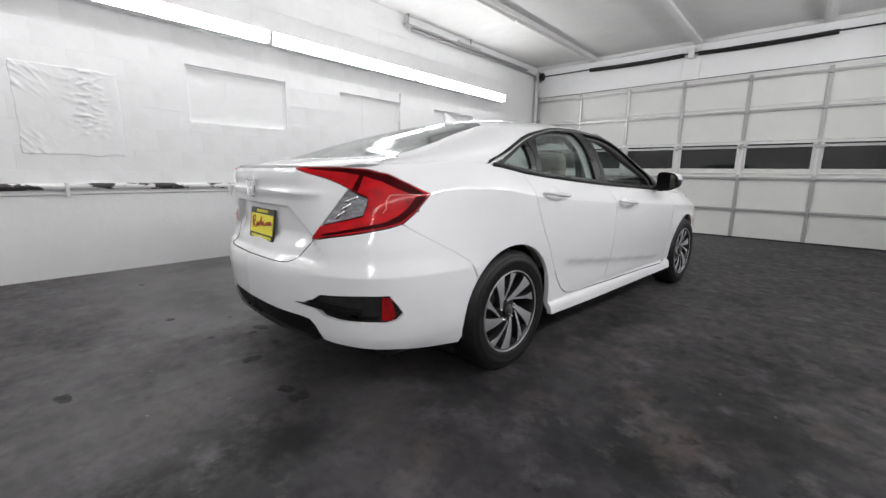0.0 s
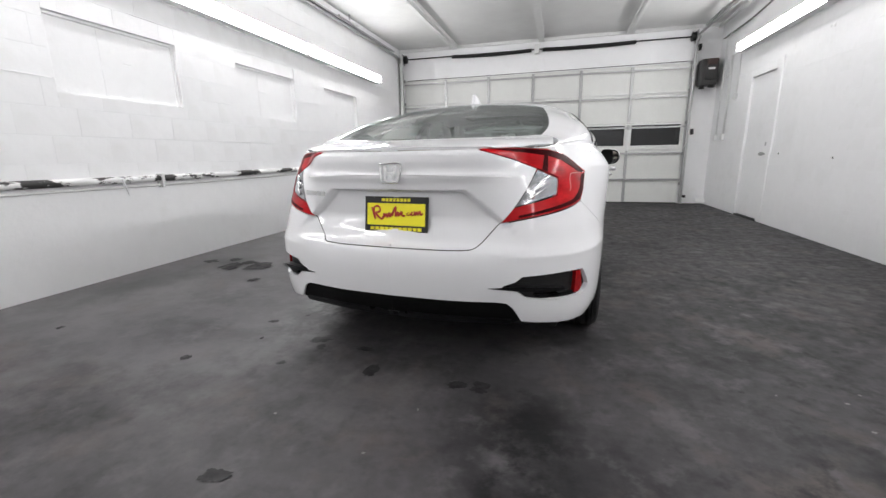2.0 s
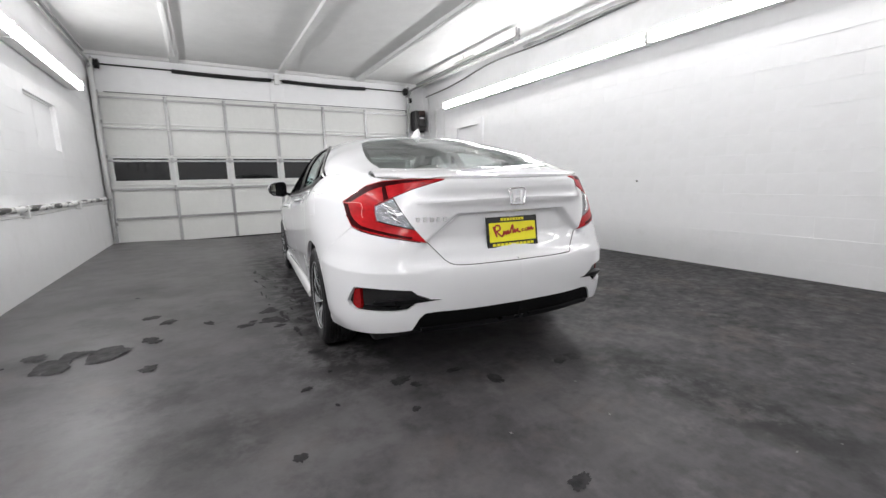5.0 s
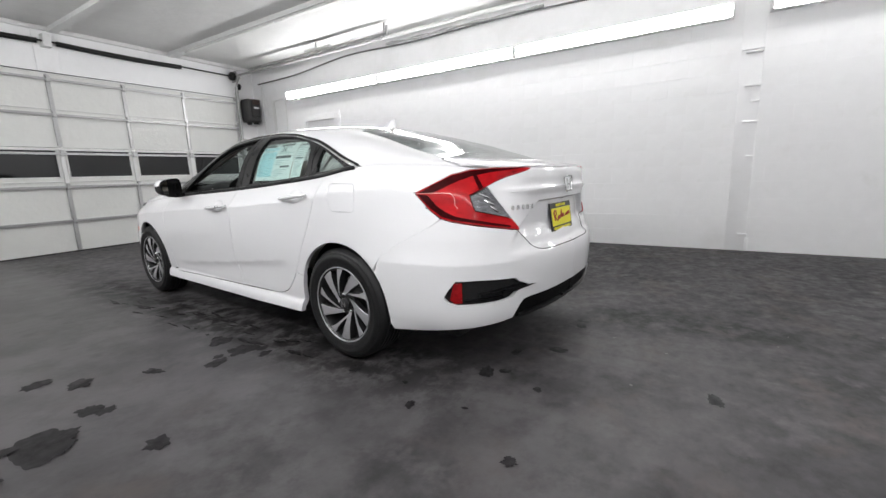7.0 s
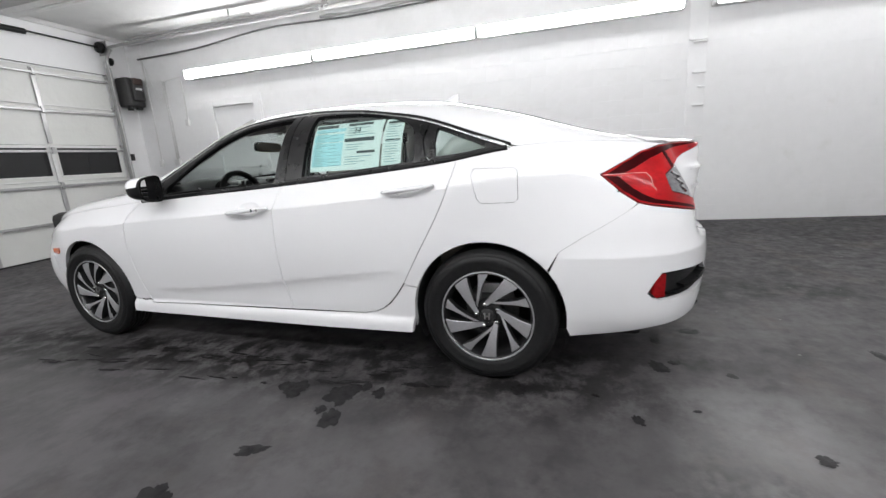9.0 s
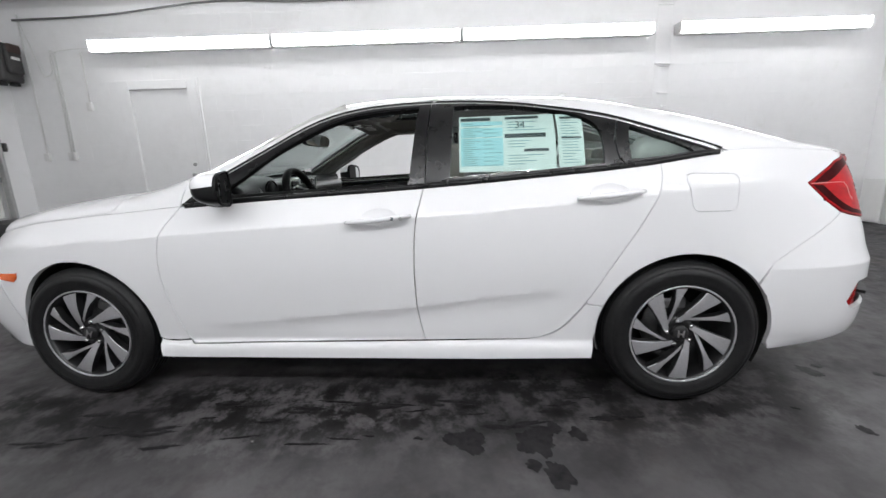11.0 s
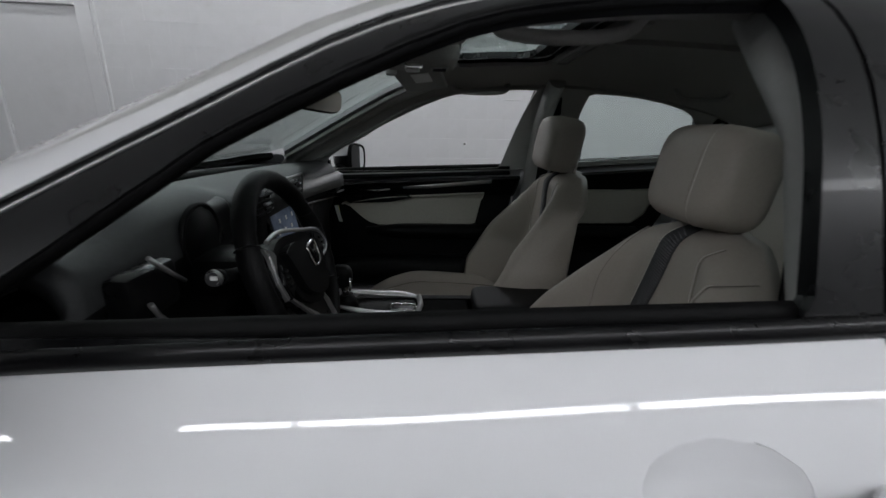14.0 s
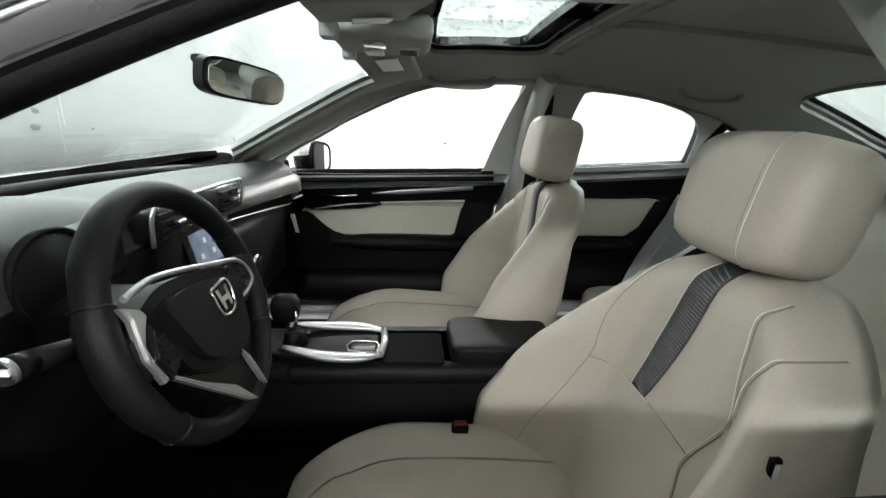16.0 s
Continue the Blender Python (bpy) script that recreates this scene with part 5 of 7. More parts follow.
# tail lamps
RED_UPPER = [(1.85, .935), (1.95, .977), (2.06, 1.016), (2.2, 1.034), (2.36, 1.041), (2.50, 1.040), (2.575, 1.036), (2.42, .993), (2.30, .955), (2.235, .935), (2.175, .917), (2.18, .89), (2.20, .845), (2.42, .800), (2.478, .737), (2.36, .757), (2.21, .779), (2.07, .800), (2.01, .813), (1.94, .857)]
REVERSE = [(2.296, .952), (2.235, .932), (2.178, .914), (2.184, .89), (2.203, .848), (2.30, .828), (2.415, .803), (2.36, .873)]
M_RED_EDGE = material("pale_red_edge", (.80, .34, .32), .15, coat=1)
for sgn, flip in SIDES:
    lamp = empty("tail_lamp", Matrix(), "red wrap-round tail lamp with a clear reversing lens", "tail lamp")
    lamp.parent = car
    del lamp["category"]
    body = sheet("red_lens", skin(RED_UPPER, side, .018, gap=.002, lift=.004, thick=.03, flip=flip), M_RED, lamp, "glossy red lens")
    sheet("reversing_lens", skin(REVERSE, side, .018, gap=.001, lift=.001, thick=.03, flip=flip), M_CLEAR_LAMP, lamp, "clear reversing lens")
    # darker bands: outer edge and the joint where the lid lamp begins
    sheet("dark_band", skin([(2.205, 1.028), (2.230, 1.030), (2.272, .950), (2.240, .940)], side, .02, gap=0, lift=.0052, thick=.002, flip=flip), M_RED_DARK, lamp, "dark red band")
    sheet("dark_band", skin([(1.870, .930), (1.955, .972), (2.06, 1.010), (2.19, 1.028), (2.36, 1.036), (2.53, 1.036), (2.36, 1.021), (2.20, 1.004), (2.10, .985), (2.02, .956), (1.955, .934)], side, .02, gap=0, lift=.0054, thick=.002, flip=flip), M_RED_DARK, lamp, "dark red upper edge")
    sheet("dark_band", skin([(1.868, .926), (1.945, .862), (2.015, .822), (2.08, .806), (2.22, .786), (2.40, .757), (2.40, .767), (2.22, .800), (2.09, .822), (2.03, .846), (1.985, .872), (1.925, .922)], side, .02, gap=0, lift=.0052, thick=.002, flip=flip), M_RED_DARK, lamp, "dark red lower edge")
    pts = np.array([(1.86, .932), (1.93, .932), (2.03, .932), (2.06, .930), (2.08, .91), (2.085, .875), (2.10, .86)])
    p = side(pts[:, 0], pts[:, 1])
    nrm = plan_at(pts[:, 0])
    p[:, 0] = (p[:, 0] + nrm[2] * .005) * sgn
    p[:, 1] += nrm[3] * .005
    part("crease_line", tube(p, .0020, 5), M_RED_EDGE, lamp)
    # reversing lamp reflector bars
    for k in range(3):
        a = np.array([(2.235 + .03 * k, .925 - .03 * k), (2.30 + .02 * k, .90 - .032 * k)])
        p = side(a[:, 0], a[:, 1])
        nrm = plan_at(a[:, 0])
        p[:, 0] = (p[:, 0] + nrm[2] * .003) * sgn
        p[:, 1] += nrm[3] * .003
        part("reflector_bar", tube(p, .005, 5), M_CHROME, lamp)
    # backing so that no light leaks in
    sheet("housing", skin(shrink(TAIL, -.006), side, .03, gap=0, lift=-.028, thick=.004, flip=flip), M_UNDER, lamp)


def on_rear(x, z, out=0.0):
    """A point of the rear face by x and z."""
    us = np.linspace(2.2, U_REAR, 200)
    p = lower(us, np.full(200, z))
    k = int(np.argmin(np.abs(p[:, 0] - abs(x))))
    return Vector((x, p[k, 1] - out, z))


# shut line between the trunk lid and the bumper
for sgn, flip in SIDES:
    q = curve(LID_SIDE + [(2.66, .627), (2.8, .626), (U_REAR, .626)], 4)
    a = np.array(q)
    p = side(a[:, 0], a[:, 1])
    nrm = plan_at(a[:, 0])
    p[:, 0] = (p[:, 0] + nrm[2] * .0004) * sgn
    p[:, 1] += nrm[3] * .0004
    part("shut_line", tube(p, .0021, 5), M_BLACK_MATT, lid)
# boot lid crease, badge, letters, plate
crease = [on_rear(x, .938 - .012 * (x / .45) ** 2, .0005) for x in np.linspace(-.50, .50, 41)]
part("lid_crease", tube(crease, .0022, 5), M_PAINT, lid)
badge = empty("badge", Matrix.Translation((0, -2.30 * .16, .945 * .16)) @ Matrix.Diagonal((.84, .84, .84, 1)), "", "")
badge.parent = lid
M_AT_REAR = lambda x, z, out, tilt=0: Matrix.Translation(on_rear(x, z, out)) @ Matrix.Rotation(radians(90 + tilt), 4, "X")
bm = bmesh.new()
frame_pts = [(-.058, .045), (.058, .045), (.046, -.040), (.036, -.046), (-.036, -.046), (-.046, -.040)]
outer = frame_pts
bm = prism(outer, .010, m=M_AT_REAR(0, .945, 0, -4), bevel=.003)
part("badge_plate", bm, M_PAINT, badge, "white badge field")
ring_pts = [(x, y) for x, y in outer] + [outer[0]]
mm = M_AT_REAR(0, .945, .011, -4)
part("badge_rim", tube([mm @ Vector((x, y, 0)) for x, y in curve(ring_pts, 4)], .005, 8), M_CHROME, badge, "chrome badge rim")
for pts in ([(-.038, .034), (-.020, .034), (-.016, .004), (.016, .004), (.020, .034), (.038, .034), (.030, -.034), (.016, -.034), (.014, -.010), (-.014, -.010), (-.016, -.034), (-.030, -.034)],):
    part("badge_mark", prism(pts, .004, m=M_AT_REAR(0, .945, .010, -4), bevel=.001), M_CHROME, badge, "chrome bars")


def text_mesh(body, size, depth, name="lettering", font_shear=0.0, squash=1.0):
    cu = bpy.data.curves.new(name, "FONT")
    cu.body, cu.size, cu.extrude, cu.shear = body, size, depth, font_shear
    cu.align_x, cu.align_y = "CENTER", "CENTER"
    ob = bpy.data.objects.new(name, cu)
    scene.collection.objects.link(ob)
    dg = bpy.context.evaluated_depsgraph_get()
    me = bpy.data.meshes.new_from_object(ob.evaluated_get(dg))
    bpy.data.objects.remove(ob)
    me.transform(Matrix.Diagonal((squash, 1, 1, 1)))
    return me


# model name on the lid: drawn as plain chrome bars
for k in range(5):
    x = -.515 + .030 * k
    part("name_bar", prism([(-.011, -.011), (.011, -.011), (.011, .011), (-.011, .011)], .005, m=M_AT_REAR(x + .012, .848, .0, 0), bevel=.002), M_CHROME, lid, "small chrome name bar")

plate_m = Matrix.Translation(Vector((0, -2.268, .762))) @ Matrix.Rotation(radians(90 - 7.5), 4, "X")
plate = empty("plate", Matrix(), "yellow dealer plate in a black frame with red script", "plate")
del plate["category"]
plate.parent = lid
w, h = .1555, .0785
part("plate_back", prism([(-w, -h), (w, -h), (w, h), (-w, h)], .006, m=plate_m, bevel=.002), M_PLATE_BLACK, plate, "black plate frame")
part("plate_field", prism([(-.142, -.049), (.142, -.049), (.142, .049), (-.142, .049)], .0015, m=plate_m @ Matrix.Translation((0, 0, .006))), M_YELLOW, plate, "yellow plate")
# dealer's script and lines, as plain shapes
rnd = random.Random(5)
mm = plate_m @ Matrix.Translation((0, 0, .0085))
stroke = curve([(-.118, .030), (-.100, -.022), (-.108, .026), (-.085, .034), (-.078, .014), (-.098, .004), (-.068, -.022), (-.055, .004), (-.06, -.016), (-.044, .002), (-.042, -.014), (-.03, .006), (-.028, -.012), (-.012, .008), (-.018, -.006), (0, .034), (0, -.008), (.012, .010), (.014, -.006), (.03, .012), (.03, -.002), (.046, -.006)], 5)
part("script", tube([mm @ Vector((x, y, 0)) for x, y in stroke], .0050, 5, flat=.3), M_PLATE_INK, plate, "red brush script strokes")
stroke = curve([(.068, .010), (.056, .006), (.060, -.004), (.074, .004), (.082, .014), (.078, .0), (.09, .002), (.092, .016), (.096, .0), (.104, .016), (.108, .002), (.118, .018), (.122, .002), (.132, .01)], 5)
part("script", tube([mm @ Vector((x, y, 0)) for x, y in stroke], .0042, 5, flat=.3), M_PLATE_INK, plate)
for row_z, widths in ((.064, [.016, .012, .014, .012, .014, .012, .012, .014]), (-.064, [.02, .018, .02, .018, .02, .014, .018, .018, .02, .018, .018])):
    total = sum(widths) + .005 * (len(widths) - 1)
    x = -total / 2
    for wd in widths:
        part("plate_bar", prism([(x, row_z - .007), (x + wd, row_z - .007), (x + wd, row_z + .007), (x, row_z + .007)], .0012, m=plate_m @ Matrix.Translation((0, 0, .006))), M_YELLOW, plate)
        x += wd + .005
part("plate_lamp", block(-.06, .06, -2.268, -2.235, .862, .874, .003), M_BLACK_MATT, lid)

# roof fin
bm = bmesh.new()
zr = float(top(np.array([0.0]), np.array([-.98]))[0, 2])
rings = []
for f in np.linspace(0, 1, 9):
    hh, ww = .068 * (1 - f) ** .9 if f < 1 else .0, .032 * (1 - f) ** .5 + .002
    y0, y1 = -1.02 + .03 * f, -.86 - .11 * f
    rings.append([bm.verts.new((ww * math.cos(t), (y0 + y1) / 2 + (y1 - y0) / 2 * math.sin(t) - .03 * f, zr - .004 + .066 * f)) for t in np.linspace(0, 2 * np.pi, 16, endpoint=False)])
for q, w2 in zip(rings, rings[1:]):
    for k in range(16):
        bm.faces.new((q[k], q[(k + 1) % 16], w2[(k + 1) % 16], w2[k])).smooth = True
bm.faces.new(rings[-1])
part("antenna_fin", bm, M_PAINT, roof, "white shark-fin antenna")


# wheels
def build_wheel():
    w = empty("wheel", Matrix(), "black tyre on a two-tone ten-spoke alloy rim", "wheel")
    R, half = .319, .106
    prof = [(.212, -half + .012), (.228, -half + .004), (.262, -half - .004), (.285, -half + .002), (.303, -half + .014), (.313, -half + .030)]
    for k in range(5):
        a = -half + .034 + k * (2 * half - .068) / 5
        b2 = a + (2 * half - .068) / 5
        prof += [(R, a + .004), (R, b2 - .004), (R - .007, b2 - .002), (R - .007, b2 + .001)]
    prof += [(R, half - .034), (.314, half - .028), (.305, half - .014), (.298, half - .007), (.290, half - .002), (.287, half - .003), (.284, half + .0), (.272, half + .004), (.262, half + .0058), (.259, half + .0040), (.240, half + .0035), (.224, half - .002), (.213, half - .012)]
    part("tyre", lathe(prof, 96), M_RUBBER, w)
    rim = part("rim", lathe([(.2155, half - .012), (.2165, half - .006), (.2135, half - .003), (.2075, half - .006), (.200, half - .020), (.194, half - .05), (.192, half - .16), (.10, half - .16), (.0, half - .155)], 96), M_ALLOY_DARK, w, "dark painted alloy rim")
    part("rim_lip", lathe([(.2160, half - .010), (.2170, half - .004), (.2140, half - .0015), (.2095, half - .0050), (.208, half - .010)], 96), M_ALLOY, rim, "machined bright rim lip")
    # brake disc and drum behind the spokes
    part("brake_disc", lathe([(.0, half - .125), (.128, half - .125), (.13, half - .13), (.13, half - .14)], 48), material("brake_disc", (.16, .16, .16), .45, .8, grain=30, vary=.2), w)
    part("brake_caliper", shade(block(half - .14, half - .095, -.05, .05, .085, .135, .01, 2)), M_GALV, w)

    def spoke(inner, outer, widths, mat, lift, name):
        """A straight spoke between two polar places (degrees, radius) of the wheel face."""
        bm = bmesh.new()
        p0, p1 = (Vector((0, r * math.cos(radians(q)), r * math.sin(radians(q)))) for q, r in (inner, outer))
        tdir = Vector((0, -(p1 - p0).z, (p1 - p0).y)).normalized()
        # the spoke's foot at the rim follows the rim, so the two edges end at its circle
        lay = []
        for f in np.linspace(0, 1, 9):
            wd = float(np.interp(f, [k / (len(widths) - 1) for k in range(len(widths))], widths))
            p = p0.lerp(p1, f)
            face = half - .014 - .022 * (1 - f) ** 2 + .005 * math.sin(math.pi * f) + lift
            row = []
            for sd, dx in ((-1, .036), (-1, .002), (-.90, 0), (.90, 0), (1, .002), (1, .036)):
                q = p + tdir * sd * wd / 2
                if q.length > .2085:
                    q = q * (.2085 / q.length)
                row.append(bm.verts.new(q + Vector((face - dx, 0, 0))))
            lay.append(row)
        for q, e in zip(lay, lay[1:]):
            for k in range(5):
                bm.faces.new((q[k], q[k + 1], e[k + 1], e[k]))
        bm.faces.new(lay[0])
        bm.faces.new(lay[-1])
        bmesh.ops.recalc_face_normals(bm, faces=bm.faces)
        shade(bm, 28)
        me = bpy.data.meshes.new(name)
        bm.to_mesh(me)
        bm.free()
        me.materials.append(mat)
        me.materials.append(M_ALLOY_DARK)
        for f in me.polygons:
            if f.normal.x < .6:
                f.material_index = 1
        return me
    wide = spoke((104, .050), (54, .211), (.022, .030, .042, .056, .078), M_ALLOY, 0, "spoke")
    slim = spoke((86, .060), (21, .211), (.011, .013, .014, .018, .030, .052), M_ALLOY, -.003, "spoke")
    for k in range(5):
        for me in (wide, slim):
            ob = new("spoke", me)
            ob.parent = rim
            ob.rotation_euler = (radians(72 * k), 0, 0)
    part("hub", lathe([(.074, half - .075), (.072, half - .045), (.062, half - .038), (.036, half - .034), (.034, half - .040)], 40), M_ALLOY_DARK, rim)
    part("hub_cap", lathe([(.034, half - .040), (.034, half - .022), (.031, half - .018), (.0, half - .017)], 32), M_ALLOY_DARK, rim, "dark hub cap")
    part("cap_mark", prism([(-.016, .016), (-.008, .016), (-.006, .003), (.006, .003), (.008, .016), (.016, .016), (.013, -.016), (.006, -.016), (.005, -.004), (-.005, -.004), (-.006, -.016), (-.013, -.016)], .003, m=Matrix.Translation((half - .017, 0, 0)) @ Matrix.Rotation(radians(90), 4, "Y") @ Matrix.Rotation(radians(90), 4, "Z")), M_CHROME, rim, "chrome cap mark")
    nut = tube([(half - .048, 0, 0), (half - .026, 0, 0), (half - .023, 0, 0)], [.0095, .0095, .005], 6)
    me = bpy.data.meshes.new("lug_nut")
    nut.to_mesh(me)
    nut.free()
    me.materials.append(M_CHROME)
    for k in range(5):
        ob = new("lug_nut", me)
        ob.parent = rim
        t = radians(72 * k + 33)
        ob.location = (0, .054 * math.cos(t), .054 * math.sin(t))
    return w


wheel = build_wheel()
wheel.parent = car
del wheel["category"]
wheel.matrix_basis = pose(.775, 1.35, .320, -32, 0, 0)
for x, y, rx, rz in ((.775, -1.35, -9, 0), (-.775, 1.35, -20, 180), (-.775, -1.35, 0, 180)):
    copy_thing(wheel, pose(x, y, .320, rx, 0, rz))

# underside
part("underbody", shade(block(-.70, .70, -2.02, 2.0, .20, .30, .03, 2)), M_UNDER, car)
part("rear_beam", shade(block(-.60, .60, -2.08, -1.75, .36, .60, .05, 2)), M_UNDER, car)
bm = bmesh.new()
block(-.70, .70, .95, 2.0, .30, .84, .05, 2, bm=bm)
part("engine_bay", shade(bm), M_UNDER, car)


# mirrors
def mirror(sgn):
    m = empty("door_mirror", Matrix(), "white and black door mirror", "mirror")
    del m["category"]
    m.parent = car
    place = Matrix.Translation((sgn * .946, .566, .984)) @ Matrix.Rotation(radians(-sgn * 15), 4, "Z") @ Matrix.Diagonal((sgn, 1, 1, 1))

    def egg(scale):
        b = bmesh.new()
        bmesh.ops.create_uvsphere(b, u_segments=32, v_segments=20, radius=1)
        for v in b.verts:
            x, y, z = v.co
            px, pz = (math.copysign(abs(c) ** .62, c) for c in (x, z))
            narrow = 1 - .16 * px - .10 * max(0, -pz) * (px > 0)
            v.co = Vector((px * .084 * scale, (max(y, -.40) if y < 0 else y ** .85) * .080 * scale, pz * .072 * narrow * scale + (.012 * (y > 0) * y * (pz < 0))))
        return b

    cap, body = egg(1.02), egg(1.0)
    bmesh.ops.bisect_plane(cap, geom=cap.verts[:] + cap.edges[:] + cap.faces[:], plane_co=(0, 0, .016), plane_no=(0, .10, 1), clear_inner=True)
    bmesh.ops.bisect_plane(cap, geom=cap.verts[:] + cap.edges[:] + cap.faces[:], plane_co=(0, -.016, 0), plane_no=(0, 1, .10), clear_inner=True)
    bmesh.ops.bisect_plane(body, geom=body.verts[:] + body.edges[:] + body.faces[:], plane_co=(0, -.033, 0), plane_no=(0, 1, 0), clear_inner=True)
    for b in (cap, body):
        bmesh.ops.transform(b, matrix=place, verts=b.verts)
        if sgn < 0:
            bmesh.ops.reverse_faces(b, faces=b.faces)
        for f in b.faces:
            f.smooth = True
    part("shell", cap, M_PAINT, m, "white mirror cap")
    part("body", body, M_BLACK_GLOSS, m, "gloss black mirror body")
    pts = [(.078 * math.copysign(abs(math.cos(t)) ** .5, math.cos(t)), .066 * (1 - .16 * math.copysign(abs(math.cos(t)) ** .5, math.cos(t))) * math.copysign(abs(math.sin(t)) ** .5, math.sin(t))) for t in np.linspace(0, 2 * np.pi, 40, endpoint=False)]
    loop = [place @ Vector((x, -.034, y)) for x, y in pts]
    part("rim", tube(loop + loop[:1], .0055, 8), M_BLACK_MATT, m, "black mirror rim")
    part("mirror_glass", prism([(x * .97, y * .97) for x, y in pts], .003, m=place @ Matrix.Translation((0, -.027, 0)) @ Matrix.Rotation(radians(-4), 4, "Z") @ Matrix.Rotation(radians(90), 4, "X")), M_MIRROR, m)
    part("arm", tube([(sgn * .81, .66, .925), (sgn * .85, .63, .935), (sgn * .90, .585, .948)], [.030, .026, .030], 10, flat=.6), M_BLACK_GLOSS, m)
    sheet("corner_plate", skin([(-.80, .916), (-.635, .926), (-.632, .985), (-.69, .965)], side, .03, gap=0, lift=.006, thick=.02, flip=sgn < 0), M_BLACK_MATT, m)
    return m


for sgn in (1, -1):
    mirror(sgn)

# price sheet on the inside of the left rear window
sticker = empty("window_sheet", Matrix(), "pale blue and green printed price sheets behind the rear side window", "sheet")
del sticker["category"]
sticker.parent = fronts["rear", -1]


def on_window(u0, u1, z0, z1, lift, mat, name, lab=""):
    n = 6
    ring = [(u0, z0), (u1, z0), (u1, z1), (u0, z1)]
    return sheet(name, skin(ring, side, .05, gap=0, lift=-.012 + lift, thick=.0004, flip=True), mat, sticker, lab)


on_window(.425, .83, 1.022, 1.262, 0, M_STICKER, "sheet", "pale green printed sheet")
on_window(.84, .945, 1.032, 1.258, 0, M_STICKER, "sheet")
on_window(.432, .612, 1.045, 1.236, .0006, M_STICKER_BLUE, "blue_field", "light blue printed field")
on_window(.432, .56, 1.240, 1.256, .0006, M_INK, "heading_bar")
on_window(.625, .765, 1.243, 1.255, .0006, M_INK, "heading_bar")
on_window(.62, .79, 1.160, 1.178, .0006, M_INK, "heading_bar")
on_window(.70, .80, 1.10, 1.112, .0006, M_INK, "heading_bar")
on_window(.855, .93, 1.236, 1.246, .0006, M_INK, "heading_bar")
on_window(.855, .935, 1.15, 1.156, .0006, M_INK, "heading_bar")
me = text_mesh("34", .045, 0)
co = np.array([v.co for v in me.vertices])
p = side(.685 + co[:, 0], 1.208 + co[:, 1])
for v, q in zip(me.vertices, p):
    v.co = (-(q[0] - .0106), q[1], q[2])
part("figure", me, M_INK, sticker, "printed figure 34")
rnd = random.Random(8)
M_INK_PALE = material("pale_ink", (.22, .38, .40), .5, grain=60, vary=.2)
for k in range(22):
    z = 1.225 - .0085 * k
    on_window(.445, .445 + rnd.uniform(.03, .075), z, z + .003, .0011, M_INK_PALE, "text_line")
    if k % 2:
        on_window(.53, .53 + rnd.uniform(.03, .075), z, z + .003, .0011, M_INK_PALE, "text_line")
for k in range(16):
    z = 1.228 - .012 * k
    if not 1.155 < z < 1.182 and not 1.095 < z < 1.115:
        on_window(.632, .632 + rnd.uniform(.06, .165), z, z + .0035, .0007, M_INK_PALE, "text_line")
    on_window(.858, .858 + rnd.uniform(.03, .075), z, z + .003, .0007, M_INK_PALE, "text_line")


# ---- inside the car ----
def patch(fn, ns, nt, closed_s=False):
    """A bmesh sheet of fn(s, t), s and t from 0 to 1."""
    bm = bmesh.new()
    g = [[bm.verts.new(fn(i / ns, j / nt)) for j in range(nt + 1)] for i in range(ns + (0 if closed_s else 1))]
    n = len(g)
    for i in range(ns):
        for j in range(nt):
            bm.faces.new((g[i][j], g[(i + 1) % n][j], g[(i + 1) % n][j + 1], g[i][j + 1])).smooth = True
    return bm, g


def lump(cx, cy, cz, ax, ay, az, p=.55, turn=(0, 0, 0), seg=32, ring=18):
    """A soft cushion-like body: a rounded box."""
    bm = bmesh.new()
    bmesh.ops.create_uvsphere(bm, u_segments=seg, v_segments=ring, radius=1)
    for v in bm.verts:
        v.co = Vector([math.copysign(abs(c) ** p, c) * a for c, a in zip(v.co, (ax, ay, az))])
    bmesh.ops.transform(bm, matrix=pose(cx, cy, cz, *turn), verts=bm.verts)
    for f in bm.faces:
        f.smooth = True
    return bm


floor_part = part("cabin_floor", shade(block(-.70, .70, -1.15, 1.0, .30, .33, .01)), M_CARPET, car, "black carpet")
part("footwell", shade(block(-.68, .68, .78, .98, .33, .80, .02)), M_CARPET, car)
part("parcel_wall", shade(block(-.62, .62, -1.42, -1.32, .33, .98, .02)), M_CARPET, car)
part("parcel_shelf", shade(block(-.58, .58, -1.92, -1.28, .985, 1.03, .02, 2)), M_PILLAR, car, "grey parcel shelf")

# headlining and pillar trims, a hand's breadth under the roof skin
liner = sheet("headliner", [skin(roof_uv, section, .04, gap=.002, thick=.012, lift=-.034, flip=f, holes=[uv_of_xy([(x * .97, y * 1.0) for x, y in SUNROOF])]) for s, f in SIDES], M_LINER, car, "grey cloth headliner")
sheet("sunroof_frame", [skin(uv_of_xy([(x * 1.03, y * 1.05) for x, y in SUNROOF]), section, .04, gap=0, thick=.02, lift=-.016, flip=f, holes=[uv_of_xy([(x * .80, y * .74 + .012) for x, y in SUNROOF])]) for s, f in SIDES], M_BLACK_GLOSS, liner, "black sunroof frame")
shade_pts = [(x, -.245, float(top(np.array([x]), np.array([-.245]))[0, 2]) - .040) for x in np.linspace(-.29, .29, 15)]
part("sunshade_edge", tube(shade_pts, .014, 8, flat=.6), M_PILLAR, liner, "pale sunshade edge")
